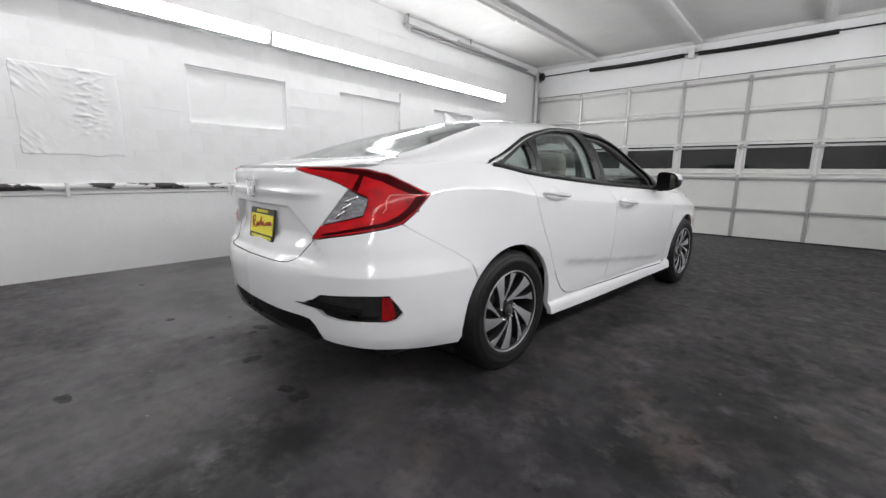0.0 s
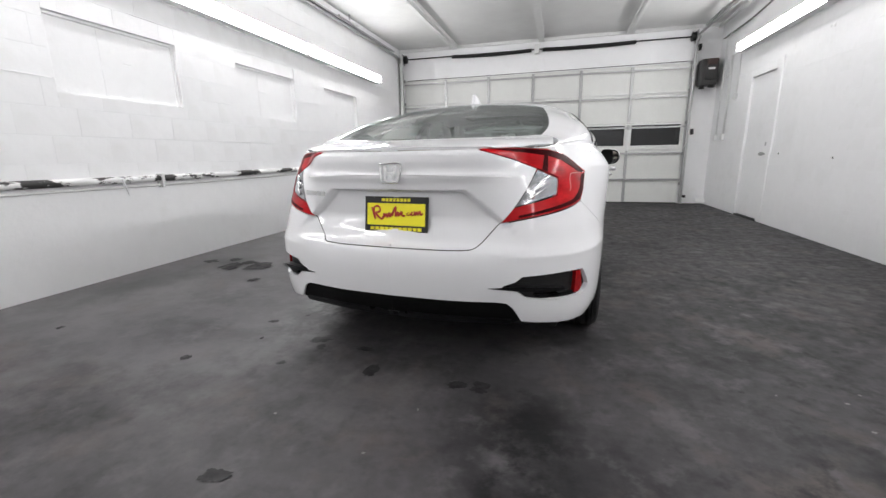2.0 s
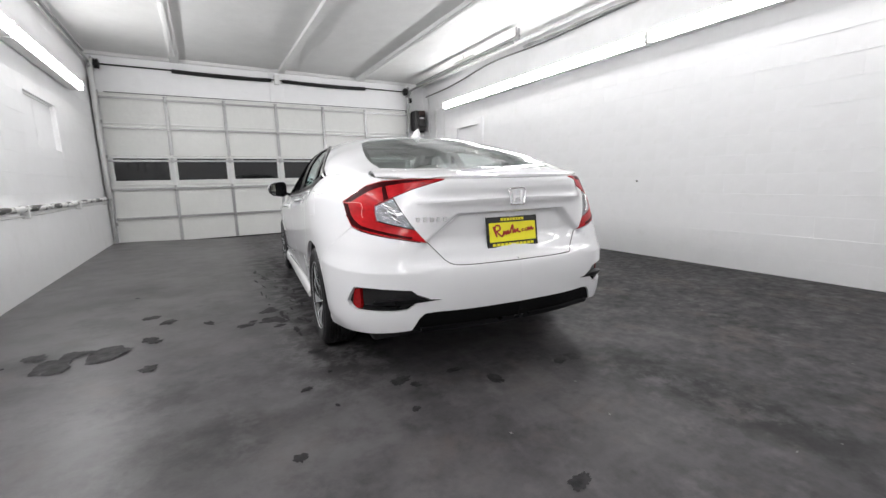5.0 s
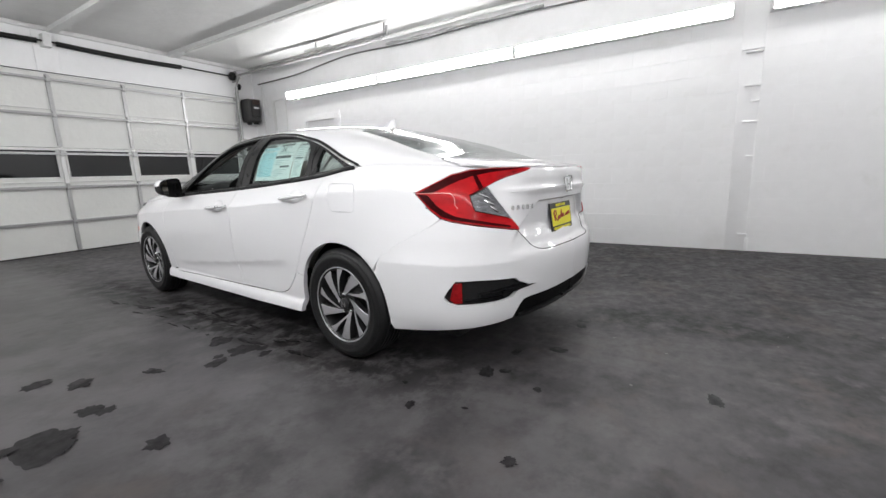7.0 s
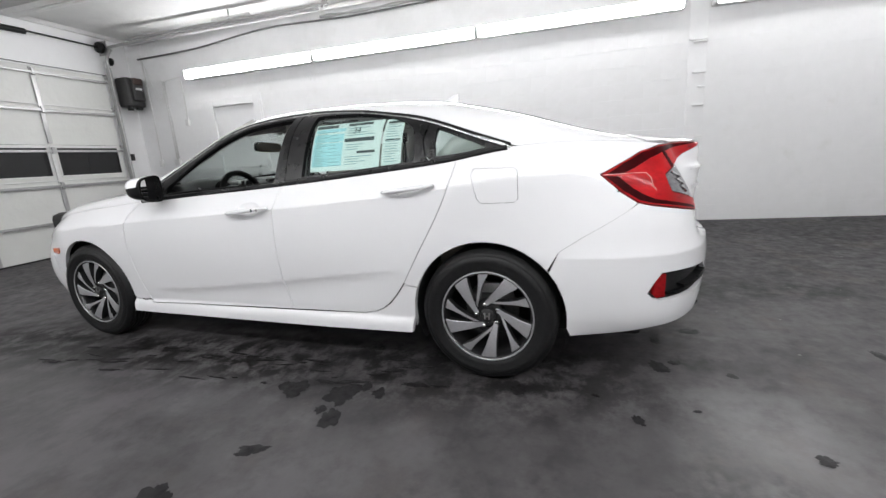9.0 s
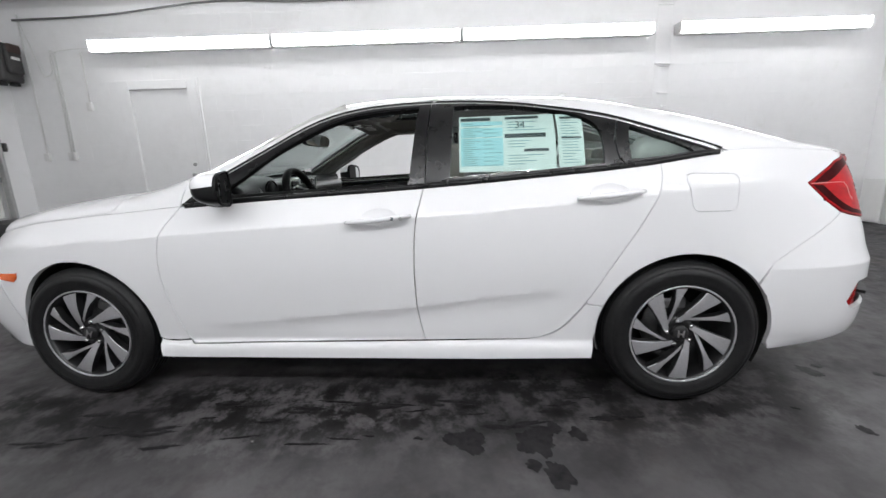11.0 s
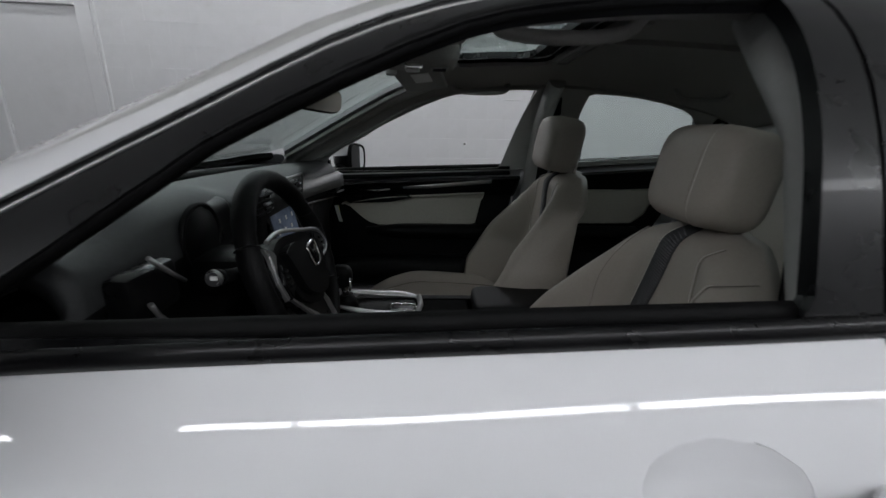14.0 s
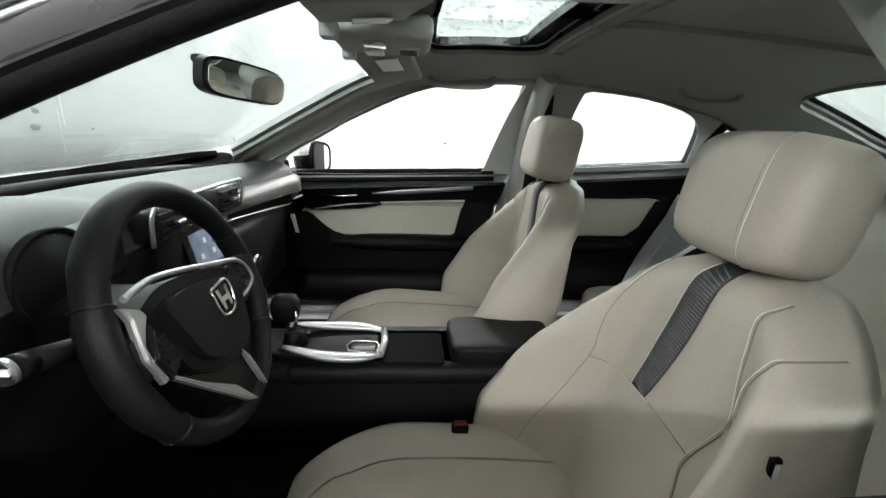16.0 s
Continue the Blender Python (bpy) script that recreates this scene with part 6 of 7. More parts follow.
sheet("sunshade", [skin(uv_of_xy([(0, -.24), (.28, -.24), (.28, -.27), (0, -.27)]), section, .04, gap=0, thick=.006, lift=-.046, flip=f) for s, f in SIDES], M_LINER, liner)
for sgn in (1, -1):
    # lower pillars
    q = [side(np.array([u]), np.array([z]))[0] for u, z in ((.30, .45), (.30, .75), (.30, .98), (.30, 1.15), (.31, 1.32))]
    part("centre_pillar", tube([((p[0] - .075) * sgn, p[1], p[2]) for p in q], [.065, .06, .052, .045, .05], 10, flat=.7), M_PILLAR, car, "pale grey centre pillar trim")
    q = [side(np.array([u]), np.array([z]))[0] for u, z in ((-.82, .955), (-.68, 1.045), (-.52, 1.130), (-.32, 1.235), (-.12, 1.312))]
    part("front_pillar", tube([((p[0] - .058) * sgn, p[1], p[2] + .012) for p in q], [.026, .027, .030, .034, .04], 10, flat=.7), M_PILLAR, car, "pale grey windshield pillar trim")
    q = [side(np.array([u]), np.array([z]))[0] for u, z in ((1.14, 1.02), (1.20, 1.08), (1.34, 1.10), (1.50, 1.10))]
    part("rear_pillar", tube([((p[0] - .09) * sgn, p[1], p[2]) for p in q], [.05, .06, .08, .06], 10), M_PILLAR, car)
    # grab handles
    for y in (-.02, -.90):
        zz = float(top(np.array([.52]), np.array([y]))[0, 2]) - .055
        hp = curve([(sgn * .54, y + .11, zz + .02), (sgn * .52, y + .09, zz - .012), (sgn * .515, y, zz - .02), (sgn * .52, y - .09, zz - .012), (sgn * .54, y - .11, zz + .02)], 4)
        part("grab_handle", tube(hp, .012, 8, flat=.7), M_LINER, liner, "grey folding grab handle")

# door linings
FRONT_GARNISH = FRONT_GLASS_FAR[:28] + [(.252, 1.312), (.158, 1.0), (.145, .972), (.0, .966), (-.3, .953)]
REAR_GARNISH = [(.455, 1.002), (.475, 1.298)] + REAR_GLASS_SIDE[3:]
for sgn, flip in SIDES:
    if sgn > 0:
        for door, fr, gl in ((fronts["front", sgn], FRONT_FRAME, FRONT_GARNISH), (fronts["rear", sgn], REAR_FRAME, REAR_GARNISH)):
            sheet("window_garnish", skin(fr, side, .04, gap=.001, lift=-.026, thick=.006, flip=flip, holes=[gl]), M_PILLAR, door, "grey inner window garnish")
    fd, rd = fronts["front", sgn], fronts["rear", sgn]
    lin = sheet("door_lining", skin([(-.76, .40), (-.80, .60), (-.78, .905 if sgn > 0 else .85)] + belt_line(-.76, .24, 14, .0 if sgn > 0 else .07) + [(.20, .70), (.20, .40)], side, .05, gap=0, lift=-.075, thick=.02, flip=flip), M_DASH, fd, "black door lining")
    sheet("beige_insert", skin(curve([(-.60, .815), (-.40, .862), (-.2, .875), (.085, .892)], 3) + [(.075, .80), (.05, .69)] + curve([(.03, .682), (-.2, .684), (-.42, .676), (-.52, .73), (-.60, .815)], 3)[:-1], side, .05, gap=0, lift=-.082, thick=.012, flip=flip), M_BEIGE_DOOR, fd, "beige door insert")
    t = np.linspace(-.30, .115, 12)
    p = side(t, np.interp(t, (-.30, .115), (.864, .905)))
    p[:, 0] = (p[:, 0] - .094) * sgn
    part("trim_strip", tube(p, [.004 + .006 * smooth(0, 4, k) for k in range(12)], 6, flat=1.6), M_SILVER, fd, "satin silver trim strip")
    p = side(np.array([-.50, -.42, -.36]), np.array([.856, .850, .858]))
    p[:, 0] = (p[:, 0] - .105) * sgn
    part("inner_handle", tube(p, .011, 8, flat=.6), M_CHROME, fd, "chrome inner door handle")
    sheet("handle_bezel", skin([(-.60, .875), (-.30, .882), (-.26, .868), (-.36, .835), (-.56, .828)], side, .05, gap=0, lift=-.086, thick=.01, flip=flip), M_BLACK_GLOSS, fd)
    t = np.linspace(-.48, .12, 14)
    p = side(t, np.full(14, .655))
    p[:, 0] = (p[:, 0] - .11) * sgn
    part("arm_rest", tube(p, [.022 + .02 * smooth(0, 4, k) for k in range(14)], 10, flat=.8), M_DASH, fd, "black door armrest")
    t = np.linspace(-.62, .12, 14)
    p = side(t, np.full(14, .45))
    p[:, 0] = (p[:, 0] - .10) * sgn
    part("door_pocket", tube(p, .05, 10, flat=1.6), M_DASH, fd)
    lin = sheet("door_lining", skin([(.38, .40), (.38, .985)] + belt_line(.40, 1.08, 10, .0) + [(1.0, .80), (.90, .62), (.80, .40)], side, .05, gap=0, lift=-.075, thick=.02, flip=flip), M_DASH, rd, "black door lining")
    sheet("beige_insert", skin([(.42, .885), (.9, .905), (.96, .90), (.88, .74), (.82, .695), (.42, .69)], side, .05, gap=0, lift=-.082, thick=.012, flip=flip), M_BEIGE_DOOR, rd, "beige door insert")
    t = np.linspace(.42, .84, 10)
    p = side(t, np.full(10, .655))
    p[:, 0] = (p[:, 0] - .11) * sgn
    part("arm_rest", tube(p, .04, 10, flat=.8), M_DASH, rd)


# seats
def seat(x0, y0, z0, upright=.037, head=0.0, name="front_seat"):
    s = empty(name, Matrix(), "beige leather front seat with a dark woven stripe", "seat")
    del s["category"]
    s.parent = car

    def back(a, t):
        """Front face of the backrest: a from -1 (inboard) to 1, t from 0 (base) to 1 (shoulders)."""
        half = float(np.interp(t, (0, .2, .45, .7, .86, .95, 1), (.268, .306, .301, .243, .190, .150, .108)))
        z = z0 + .41 + .57 * t - .035 * max(0, abs(a) - .3) ** 2 * (t ** 4)
        bol = float(smooth(.46, .90, abs(a))) * float(np.interp(t, (0, .25, .55, .85, 1), (.186, .220, .158, .028, -.02)))
        edge = -.10 * max(0, (abs(a) - .88) / .12) ** 2
        y = y0 - .205 + upright - (.115 + upright) * t - .03 * math.sin(math.pi * min(t * 1.1, 1)) + bol + edge - .05 * max(0, (t - .93) / .07) ** 2
        y = max(y, y0 - .275 + upright - (.115 + upright) * t) + .012 * math.sin(math.pi * t) * math.cos(a * math.pi / 2)
        return Vector((x0 + half * a, y, z))

    n, m = 36, 30
    bm = bmesh.new()
    front = [[bm.verts.new(back(2 * i / n - 1, -.10 + 1.10 * j / m)) for j in range(m + 1)] for i in range(n + 1)]
    rear = []
    for i in range(n + 1):
        col = []
        for j in range(m + 1):
            a, t = 2 * i / n - 1, -.10 + 1.10 * j / m
            p = back(a, t)
            p.y = min(y0 - .305 + upright - (.130 + upright) * t + .04 * a * a, p.y - .035)
            p.x = x0 + (p.x - x0) * .97
            col.append(bm.verts.new(p))
        rear.append(col)
    for i in range(n):
        for j in range(m):
            bm.faces.new((front[i][j], front[i + 1][j], front[i + 1][j + 1], front[i][j + 1]))
            bm.faces.new((rear[i][j], rear[i][j + 1], rear[i + 1][j + 1], rear[i + 1][j]))
    for i in range(n):
        bm.faces.new((front[i][m], front[i + 1][m], rear[i + 1][m], rear[i][m]))
        bm.faces.new((front[i][0], rear[i][0], rear[i + 1][0], front[i + 1][0]))
    for j in range(m):
        bm.faces.new((front[0][j], front[0][j + 1], rear[0][j + 1], rear[0][j]))
        bm.faces.new((front[n][j], rear[n][j], rear[n][j + 1], front[n][j + 1]))
    bmesh.ops.recalc_face_normals(bm, faces=bm.faces)
    bmesh.ops.smooth_vert(bm, verts=bm.verts, factor=.5, use_axis_x=True, use_axis_y=True, use_axis_z=True)
    for f in bm.faces:
        f.smooth = True
    b = part("backrest", bm, M_BEIGE, s)

    def seam(line, mat=M_STITCH, r=.0008, dark=True):
        pts = [back(a, t) + Vector((0, .0014, 0)) for a, t in curve(line, 8)]
        if dark:
            part("seam", tube([p - Vector((0, .0004, 0)) for p in pts], .0013, 5, flat=.6), M_SEAM, b)
        if mat is not None:
            part("stitching", tube([p + Vector((.005, .0002, 0)) for p in pts], r, 4), mat, b)

    out = 1 if x0 > 0 else -1
    inb = -out                     # inboard side
    def mid(t):
        """Middle of the stripe, which leans inboard as it goes down."""
        return inb * float(np.interp(t, (.53, .99), (.205, .02)))

    def wide(t):
        return float(np.interp(t, (.53, .99), (.074, .165)))

    # dark woven stripe
    ring = bmesh.new()
    ts = np.linspace(.53, .99, 24)
    rows = [[ring.verts.new(back(mid(t) + sgn_ * wide(t), t) + Vector((0, .0042, 0))) for sgn_ in (-1, 0, 1)] for t in ts]
    for q, w in zip(rows, rows[1:]):
        for k in range(2):
            ring.faces.new((q[k], q[k + 1], w[k + 1], w[k])).smooth = True
    bmesh.ops.recalc_face_normals(ring, faces=ring.faces)
    out_geom = bmesh.ops.extrude_face_region(ring, geom=list(ring.faces))["geom"]
    bmesh.ops.translate(ring, vec=(0, -.006, 0), verts=[v for v in out_geom if isinstance(v, bmesh.types.BMVert)])
    stripe = part("woven_stripe", ring, M_WEAVE, b, "charcoal woven stripe")
    for tm in np.linspace(.54, .97, 44):
        e = wide(tm) * .93
        part("weave", tube([back(mid(tm) - e, tm - .006) + Vector((0, .005, 0)), back(mid(tm) + e, tm + .010) + Vector((0, .005, 0))], .0017, 4), M_WEAVE_PALE, stripe)
    for e in (-1, 1):
        seam([(mid(t) + e * wide(t) * 1.04, t) for t in (.53, .65, .8, .98)], dark=False)

    def line(pts, **kw):
        seam([(inb * x, t) for x, t in pts], **kw)

    line([(.76, .95), (.77, .85), (.66, .64), (.62, .53), (.64, .31), (.69, .08), (.70, .0)])
    line([(.62, .53), (.46, .518), (.20, .525), (-.12, .52), (-.30, .51)])
    line([(-.30, .0), (-.33, .35), (-.30, .49), (-.50, .66), (-.68, .79), (-.84, .87), (-.98, .90)])
    line([(-.50, .66), (-.52, .80), (-.62, .92), (-.80, .97)])
    # head restraint
    h = part("head_rest", lump(x0 + .010, y0 + head - .362, z0 + 1.072, .122, .066, .096, .48, (10, 0, 0), 40, 24), M_BEIGE, s, "beige leather head restraint")
    line = []
    for t in np.linspace(-1.35, 1.35, 25):
        line.append(pose(x0 + .010, y0 + head - .362, z0 + 1.072, 10) @ Vector((.052 * out, .066 * abs(math.cos(t)) ** .50 * .97, .096 * math.copysign(abs(math.sin(t)) ** .50, math.sin(t)) * .985)))
    part("seam", tube([p + Vector((0, -.0005, 0)) for p in line], .0024, 5), M_SEAM, h)
    part("stitching", tube([p + Vector((.006 * out, .0006, 0)) for p in line], .0013, 4), M_STITCH, h)
    for e in (-1, 1):
        part("head_rest_post", tube([(x0 + e * .06, y0 - .40, z0 + 1.05), (x0 + e * .06, y0 - .385, z0 + .96)], .008, 8), M_CHROME, s)
    # cushion
    def sit(i, j):
        a, t = 2 * i - 1, j
        half = (.245 + .02 * math.sin(math.pi * t)) * (1 - .22 * max(0, (t - .62) / .38) ** 2)
        bol = float(smooth(.55, .88, abs(a))) * .045
        y = y0 - .22 + .61 * t
        z = z0 + .440 + .035 * t + bol * .8 - .085 * max(0, (t - .60) / .40) ** 2 - .03 * max(0, (abs(a) - .9) / .1) ** 2
        return Vector((x0 + half * a, y + .03 * math.cos(a * 1.5) * (t > .8), z + .012 * math.cos(a * math.pi / 2)))
    bm, g = patch(sit, 30, 24)
    ext = bmesh.ops.extrude_face_region(bm, geom=list(bm.faces))["geom"]
    low = [v for v in ext if isinstance(v, bmesh.types.BMVert)]
    for v in low:
        v.co.z = z0 + .36
        v.co.x = x0 + (v.co.x - x0) * .92
    bmesh.ops.recalc_face_normals(bm, faces=bm.faces)
    for f in bm.faces:
        f.smooth = True
    bmesh.ops.smooth_vert(bm, verts=bm.verts, factor=.5, use_axis_x=True, use_axis_y=True, use_axis_z=True)
    c = part("cushion", bm, M_BEIGE, s, "beige leather seat cushion")
    part("seam", tube([sit(.5 + .5 * a, t) + Vector((0, 0, .002)) for a, t in curve([(-.62, .02), (-.6, .5), (-.52, .86), (0, .91), (.52, .86), (.6, .5), (.62, .02)], 8)], .0024, 5), M_SEAM, c)
    part("seat_base", shade(block(x0 - .22, x0 + .22, y0 - .2, y0 + .26, .33, z0 + .37, .03, 2)), M_DASH, s, "black seat base")
    part("side_shield", shade(block(x0 + out * .235 - .012, x0 + out * .235 + .012, y0 - .30, y0 + .20, z0 + .36, z0 + .47, .01, 2)), M_DASH, s)
    return s, back


M_SEAM = material("dark_seam", (.20, .18, .155), .7, grain=200, vary=.1)
M_WEAVE_PALE = material("grey_weave_thread", (.11, .11, .115), .6, grain=200, vary=.2)
driver_seat, driver_back = seat(-.37, -.02, -.015)
seat(.37, .045, .015, .0, .022)
# small maker's tag on the outer bolster
p = driver_back(-.95, .72)
part("side_tag", shade(block(p.x - .005, p.x + .004, p.y - .008, p.y + .006, p.z - .014, p.z + .014, .003)), M_BLACK_MATT, driver_seat, "small black side airbag tag")
part("tag_text", block(p.x - .0065, p.x - .005, p.y - .003, p.y + .003, p.z - .009, p.z + .009, 0), M_PVC, driver_seat)

# rear bench
bench = empty("rear_bench", Matrix(), "beige rear bench seat", "seat")
del bench["category"]
bench.parent = car
part("cushion", lump(0, -.78, .47, .60, .27, .10, .35), M_BEIGE, bench)
part("backrest", lump(0, -1.14, .74, .60, .10, .31, .35, (14, 0, 0)), M_BEIGE, bench)
for x in (-.36, 0, .36):
    part("head_rest", lump(x, -1.25, 1.055, .115, .055, .06, .6), M_BEIGE, bench)
for x in (-.18, .18):
    part("seam", tube([(x, -1.035, .55), (x, -1.06, .75), (x, -1.12, .98)], .003, 5), M_SEAM, bench)

# safety belts
for sgn in (-1, 1):
    belt_ob = empty("safety_belt", Matrix(), "black safety belt on the centre pillar", "belt")
    del belt_ob["category"]
    belt_ob.parent = car
    q = [(sgn * .625, -.345, 1.22), (sgn * .640, -.325, 1.05), (sgn * .662, -.318, .90), (sgn * .695, -.295, .75), (sgn * .70, -.27, .45)]
    bm = bmesh.new()
    rows = []
    for x, y, z in curve(q, 6):
        rows.append([bm.verts.new((x - sgn * .013 * e, y - .020 * e, z)) for e in (-1, 1)])
    for a, b2 in zip(rows, rows[1:]):
        bm.faces.new((a[0], a[1], b2[1], b2[0]))
    ext = bmesh.ops.extrude_face_region(bm, geom=list(bm.faces))["geom"]
    bmesh.ops.translate(bm, vec=(-sgn * .002, .0015, 0), verts=[v for v in ext if isinstance(v, bmesh.types.BMVert)])
    bmesh.ops.recalc_face_normals(bm, faces=bm.faces)
    part("strap", bm, M_BLACK_MATT, belt_ob)
    part("anchor", shade(block(sgn * .63 - .02, sgn * .63 + .02, -.37, -.30, 1.19, 1.27, .012, 2)), M_BLACK_MATT, belt_ob)
    part("buckle", shade(block(sgn * .150 - .010, sgn * .150 + .010, -.005, .035, .43, .492, .006, 2)), M_BLACK_MATT, belt_ob)
    part("buckle_button", block(sgn * .150 - .008, sgn * .150 + .008, .0, .030, .491, .497, .002), material("red_button", (.22, .006, .006), .4), belt_ob, "red release button")


# dashboard
M_TRIM_GREY = material("brushed_grey_trim", (.22, .22, .22), .42, .6, grain=90, vary=.15, stretch=(.1, 1, 6))


def dash_profile(x):
    """Height outline of the dashboard across y, at a place x."""
    hood = math.exp(-((x + .37) / .19) ** 4) * .028
    bow = .10 * (x / .7) ** 2
    return [(1.02 - bow * 1.6, .950), (.90 - bow * 1.2, .978 + hood * .3), (.78 - bow, .988 + hood), (.69 - bow * .7, .978 + hood * 1.2), (.645 - bow * .5, .950 + hood * .8),
            (.632 - bow * .4, .905), (.640 - bow * .4, .86), (.645 - bow * .3, .80), (.655, .70), (.71, .58), (.80, .50)]


def dash_pt(i, j):
    x = -.70 + 1.40 * i
    k = dash_profile(x)
    q = spline([(a, *b2) for a, b2 in enumerate(k)], np.array([j * (len(k) - 1)]))[0]
    return Vector((x, q[0], q[1]))


dash = empty("dashboard", Matrix(), "dark grey soft dashboard with silver trim", "dashboard")
del dash["category"]
dash.parent = car
bm, g = patch(dash_pt, 56, 50)
ext = bmesh.ops.extrude_face_region(bm, geom=list(bm.faces))["geom"]
bmesh.ops.translate(bm, vec=(0, .02, -.03), verts=[v for v in ext if isinstance(v, bmesh.types.BMVert)])
bmesh.ops.recalc_face_normals(bm, faces=bm.faces)
for f in bm.faces:
    f.smooth = True
low_dash = bm.copy()
bmesh.ops.bisect_plane(bm, geom=bm.verts[:] + bm.edges[:] + bm.faces[:], plane_co=(0, 0, .908), plane_no=(0, 0, 1), clear_inner=True)
bmesh.ops.bisect_plane(low_dash, geom=low_dash.verts[:] + low_dash.edges[:] + low_dash.faces[:], plane_co=(0, 0, .9075), plane_no=(0, 0, 1), clear_outer=True)
part("dash_top", bm, M_DASH_GREY, dash, "dark grey soft dash top")
part("dash_lower", low_dash, M_DASH, dash, "black lower dash")
# raised pad in front of the windscreen and passenger side face
part("screen_rim", tube([(x, .985 - .17 * (x / .7) ** 2, .965 + .008 * (1 - (x / .7) ** 2)) for x in np.linspace(-.68, .68, 25)], .016, 8), M_DASH, dash)
bm = bmesh.new()
rows = []
for x in np.linspace(.13, .60, 16):
    y, f = .622 - .045 * ((x - .1) / .5), (x - .13) / .47
    rows.append([bm.verts.new((x, y + dy - .03 * f, z)) for dy, z in ((.012, .955), (-.006, .945 - .012 * (1 - f)), (-.008, .905 - .01 * f), (.012, .893))])
for a, b2 in zip(rows, rows[1:]):
    for k in range(3):
        bm.faces.new((a[k], a[k + 1], b2[k + 1], b2[k])).smooth = True
bm.faces.new(rows[0]), bm.faces.new(rows[-1])
bmesh.ops.recalc_face_normals(bm, faces=bm.faces)
part("passenger_trim", bm, M_TRIM_GREY, dash, "satin silver passenger trim")
part("trim_line", tube([(x, .612 - .095 * (x - .1), .888 - .004 * k) for k, x in enumerate(np.linspace(.12, .60, 10))], .004, 6), M_CHROME, dash)
part("glovebox", shade(block(.15, .60, .60, .70, .60, .86, .03, 3)), M_DASH, dash, "black glovebox")
# centre stack
stack = part("centre_fascia", shade(block(-.145, .145, .600, .74, .62, .955, .025, 3)), M_DASH, dash, "black centre stack")
for e in (-1, 1):
    vent = part("air_vent", shade(block(e * .125 - .062, e * .125 + .062, .590, .64, .915, .982, .010, 2)), M_BLACK_GLOSS, dash, "black air vent")
    for k in range(4):
        part("vane", shade(block(e * .125 - .054, e * .125 + .054, .583, .600, .924 + .014 * k, .929 + .014 * k, .001)), M_DASH, vent)
    part("vent_tab", block(e * .125 - .014, e * .125 + .014, .573, .585, .945, .952, .002), M_SILVER, vent)
part("stack_trim", tube(curve([(-.195, .592, .915), (-.192, .584, .982), (-.12, .580, .992), (.12, .580, .992), (.192, .584, .982), (.195, .592, .915)], 5), .004, 6), M_SILVER, dash, "silver vent surround")
screen_m = pose(.012, .598, .862, 90 - 12, 0, 0)
part("display", prism([(-.105, -.048), (.105, -.048), (.105, .048), (-.105, .048)], .006, m=screen_m, bevel=.003), M_BLACK_GLOSS, dash)
part("display_glass", prism([(-.082, -.040), (.098, -.040), (.098, .040), (-.082, .040)], .002, m=screen_m @ Matrix.Translation((0, 0, .006))), M_SCREEN, dash, "blue touch screen")
rnd = random.Random(2)
for k in range(6):
    part("screen_icon", prism([(-.006, -.006), (.006, -.006), (.006, .006), (-.006, .006)], .0008, m=screen_m @ Matrix.Translation((-.055 + .026 * k, .016 if k % 2 else -.014, .008))), M_PVC, dash)
for k, x in enumerate((-.085, .085)):
    kn = part("climate_knob", tube([(x, .590, .765), (x, .565, .762), (x, .558, .762)], [.024, .023, .018], 18), M_SILVER, dash, "silver climate knob")
part("climate_panel", shade(block(-.115, .115, .575, .62, .735, .795, .01, 2)), M_BLACK_GLOSS, dash)
part("start_ring", tube([(.118, .545, .784), (.118, .533, .782)], .020, 18), M_CHROME, dash, "chrome ring of a dash switch")
part("start_button", tube([(.118, .536, .784), (.118, .529, .782)], .015, 18), M_BLACK_GLOSS, dash)
# instrument binnacle
part("binnacle", shade(block(-.55, -.20, .625, .70, .86, .985, .03, 3)), M_BLACK_GLOSS, dash, "gloss black instrument panel")
part("gauge", lathe([(.064, .0), (.060, -.008), (.0, -.008)], 32, "y", None), M_DASH, dash).location = (-.37, .622, .925)
part("gauge_ring", lathe([(.070, .0), (.070, -.010), (.064, -.010), (.064, 0)], 32, "y", None), M_DASH, dash).location = (-.37, .622, .925)
for e in (-1, 1):
    part("end_vent", shade(block(e * .60 - .055, e * .60 + .055, .560, .60, .87, .945, .012, 2)), M_BLACK_GLOSS, dash, "black corner air vent")


part("vent_rim", tube([(-.618, .553, .964), (-.580, .553, .930), (-.546, .553, .904)], .0035, 6), M_SILVER, dash, "silver vent edge")
part("vent_rim", tube(curve([(-.631, .553, .901), (-.608, .553, .866), (-.569, .553, .846)], 4), .004, 6), M_SILVER, dash)
part("vent_rim", tube(curve([(.545, .553, .875), (.655, .553, .868)], 4), .004, 6), M_SILVER, dash)
# column stalk with the lamp knob
col = part("column_shroud", shade(block(-.43, -.31, .46, .62, .82, .90, .02, 2)), M_DASH, dash)
part("stalk", tube([(-.43, .50, .885), (-.52, .49, .905), (-.575, .485, .92)], [.009, .010, .013], 10), M_BLACK_MATT, dash, "black lamp stalk")
part("stalk_knob", tube([(-.575, .485, .92), (-.600, .477, .929)], .013, 16), M_BLACK_GLOSS, dash)
ring = lathe([(.0125, -.002), (.0125, .003), (.0095, .003), (.0095, -.002)], 24, "x")
part("stalk_ring", ring, M_SILVER, dash, "silver ring on the stalk end").matrix_basis = pose(-.601, .477, .929, 0, 0, -12)
part("stalk_icon", block(-.6035, -.6015, .472, .482, .926, .932, 0), M_PVC, dash)


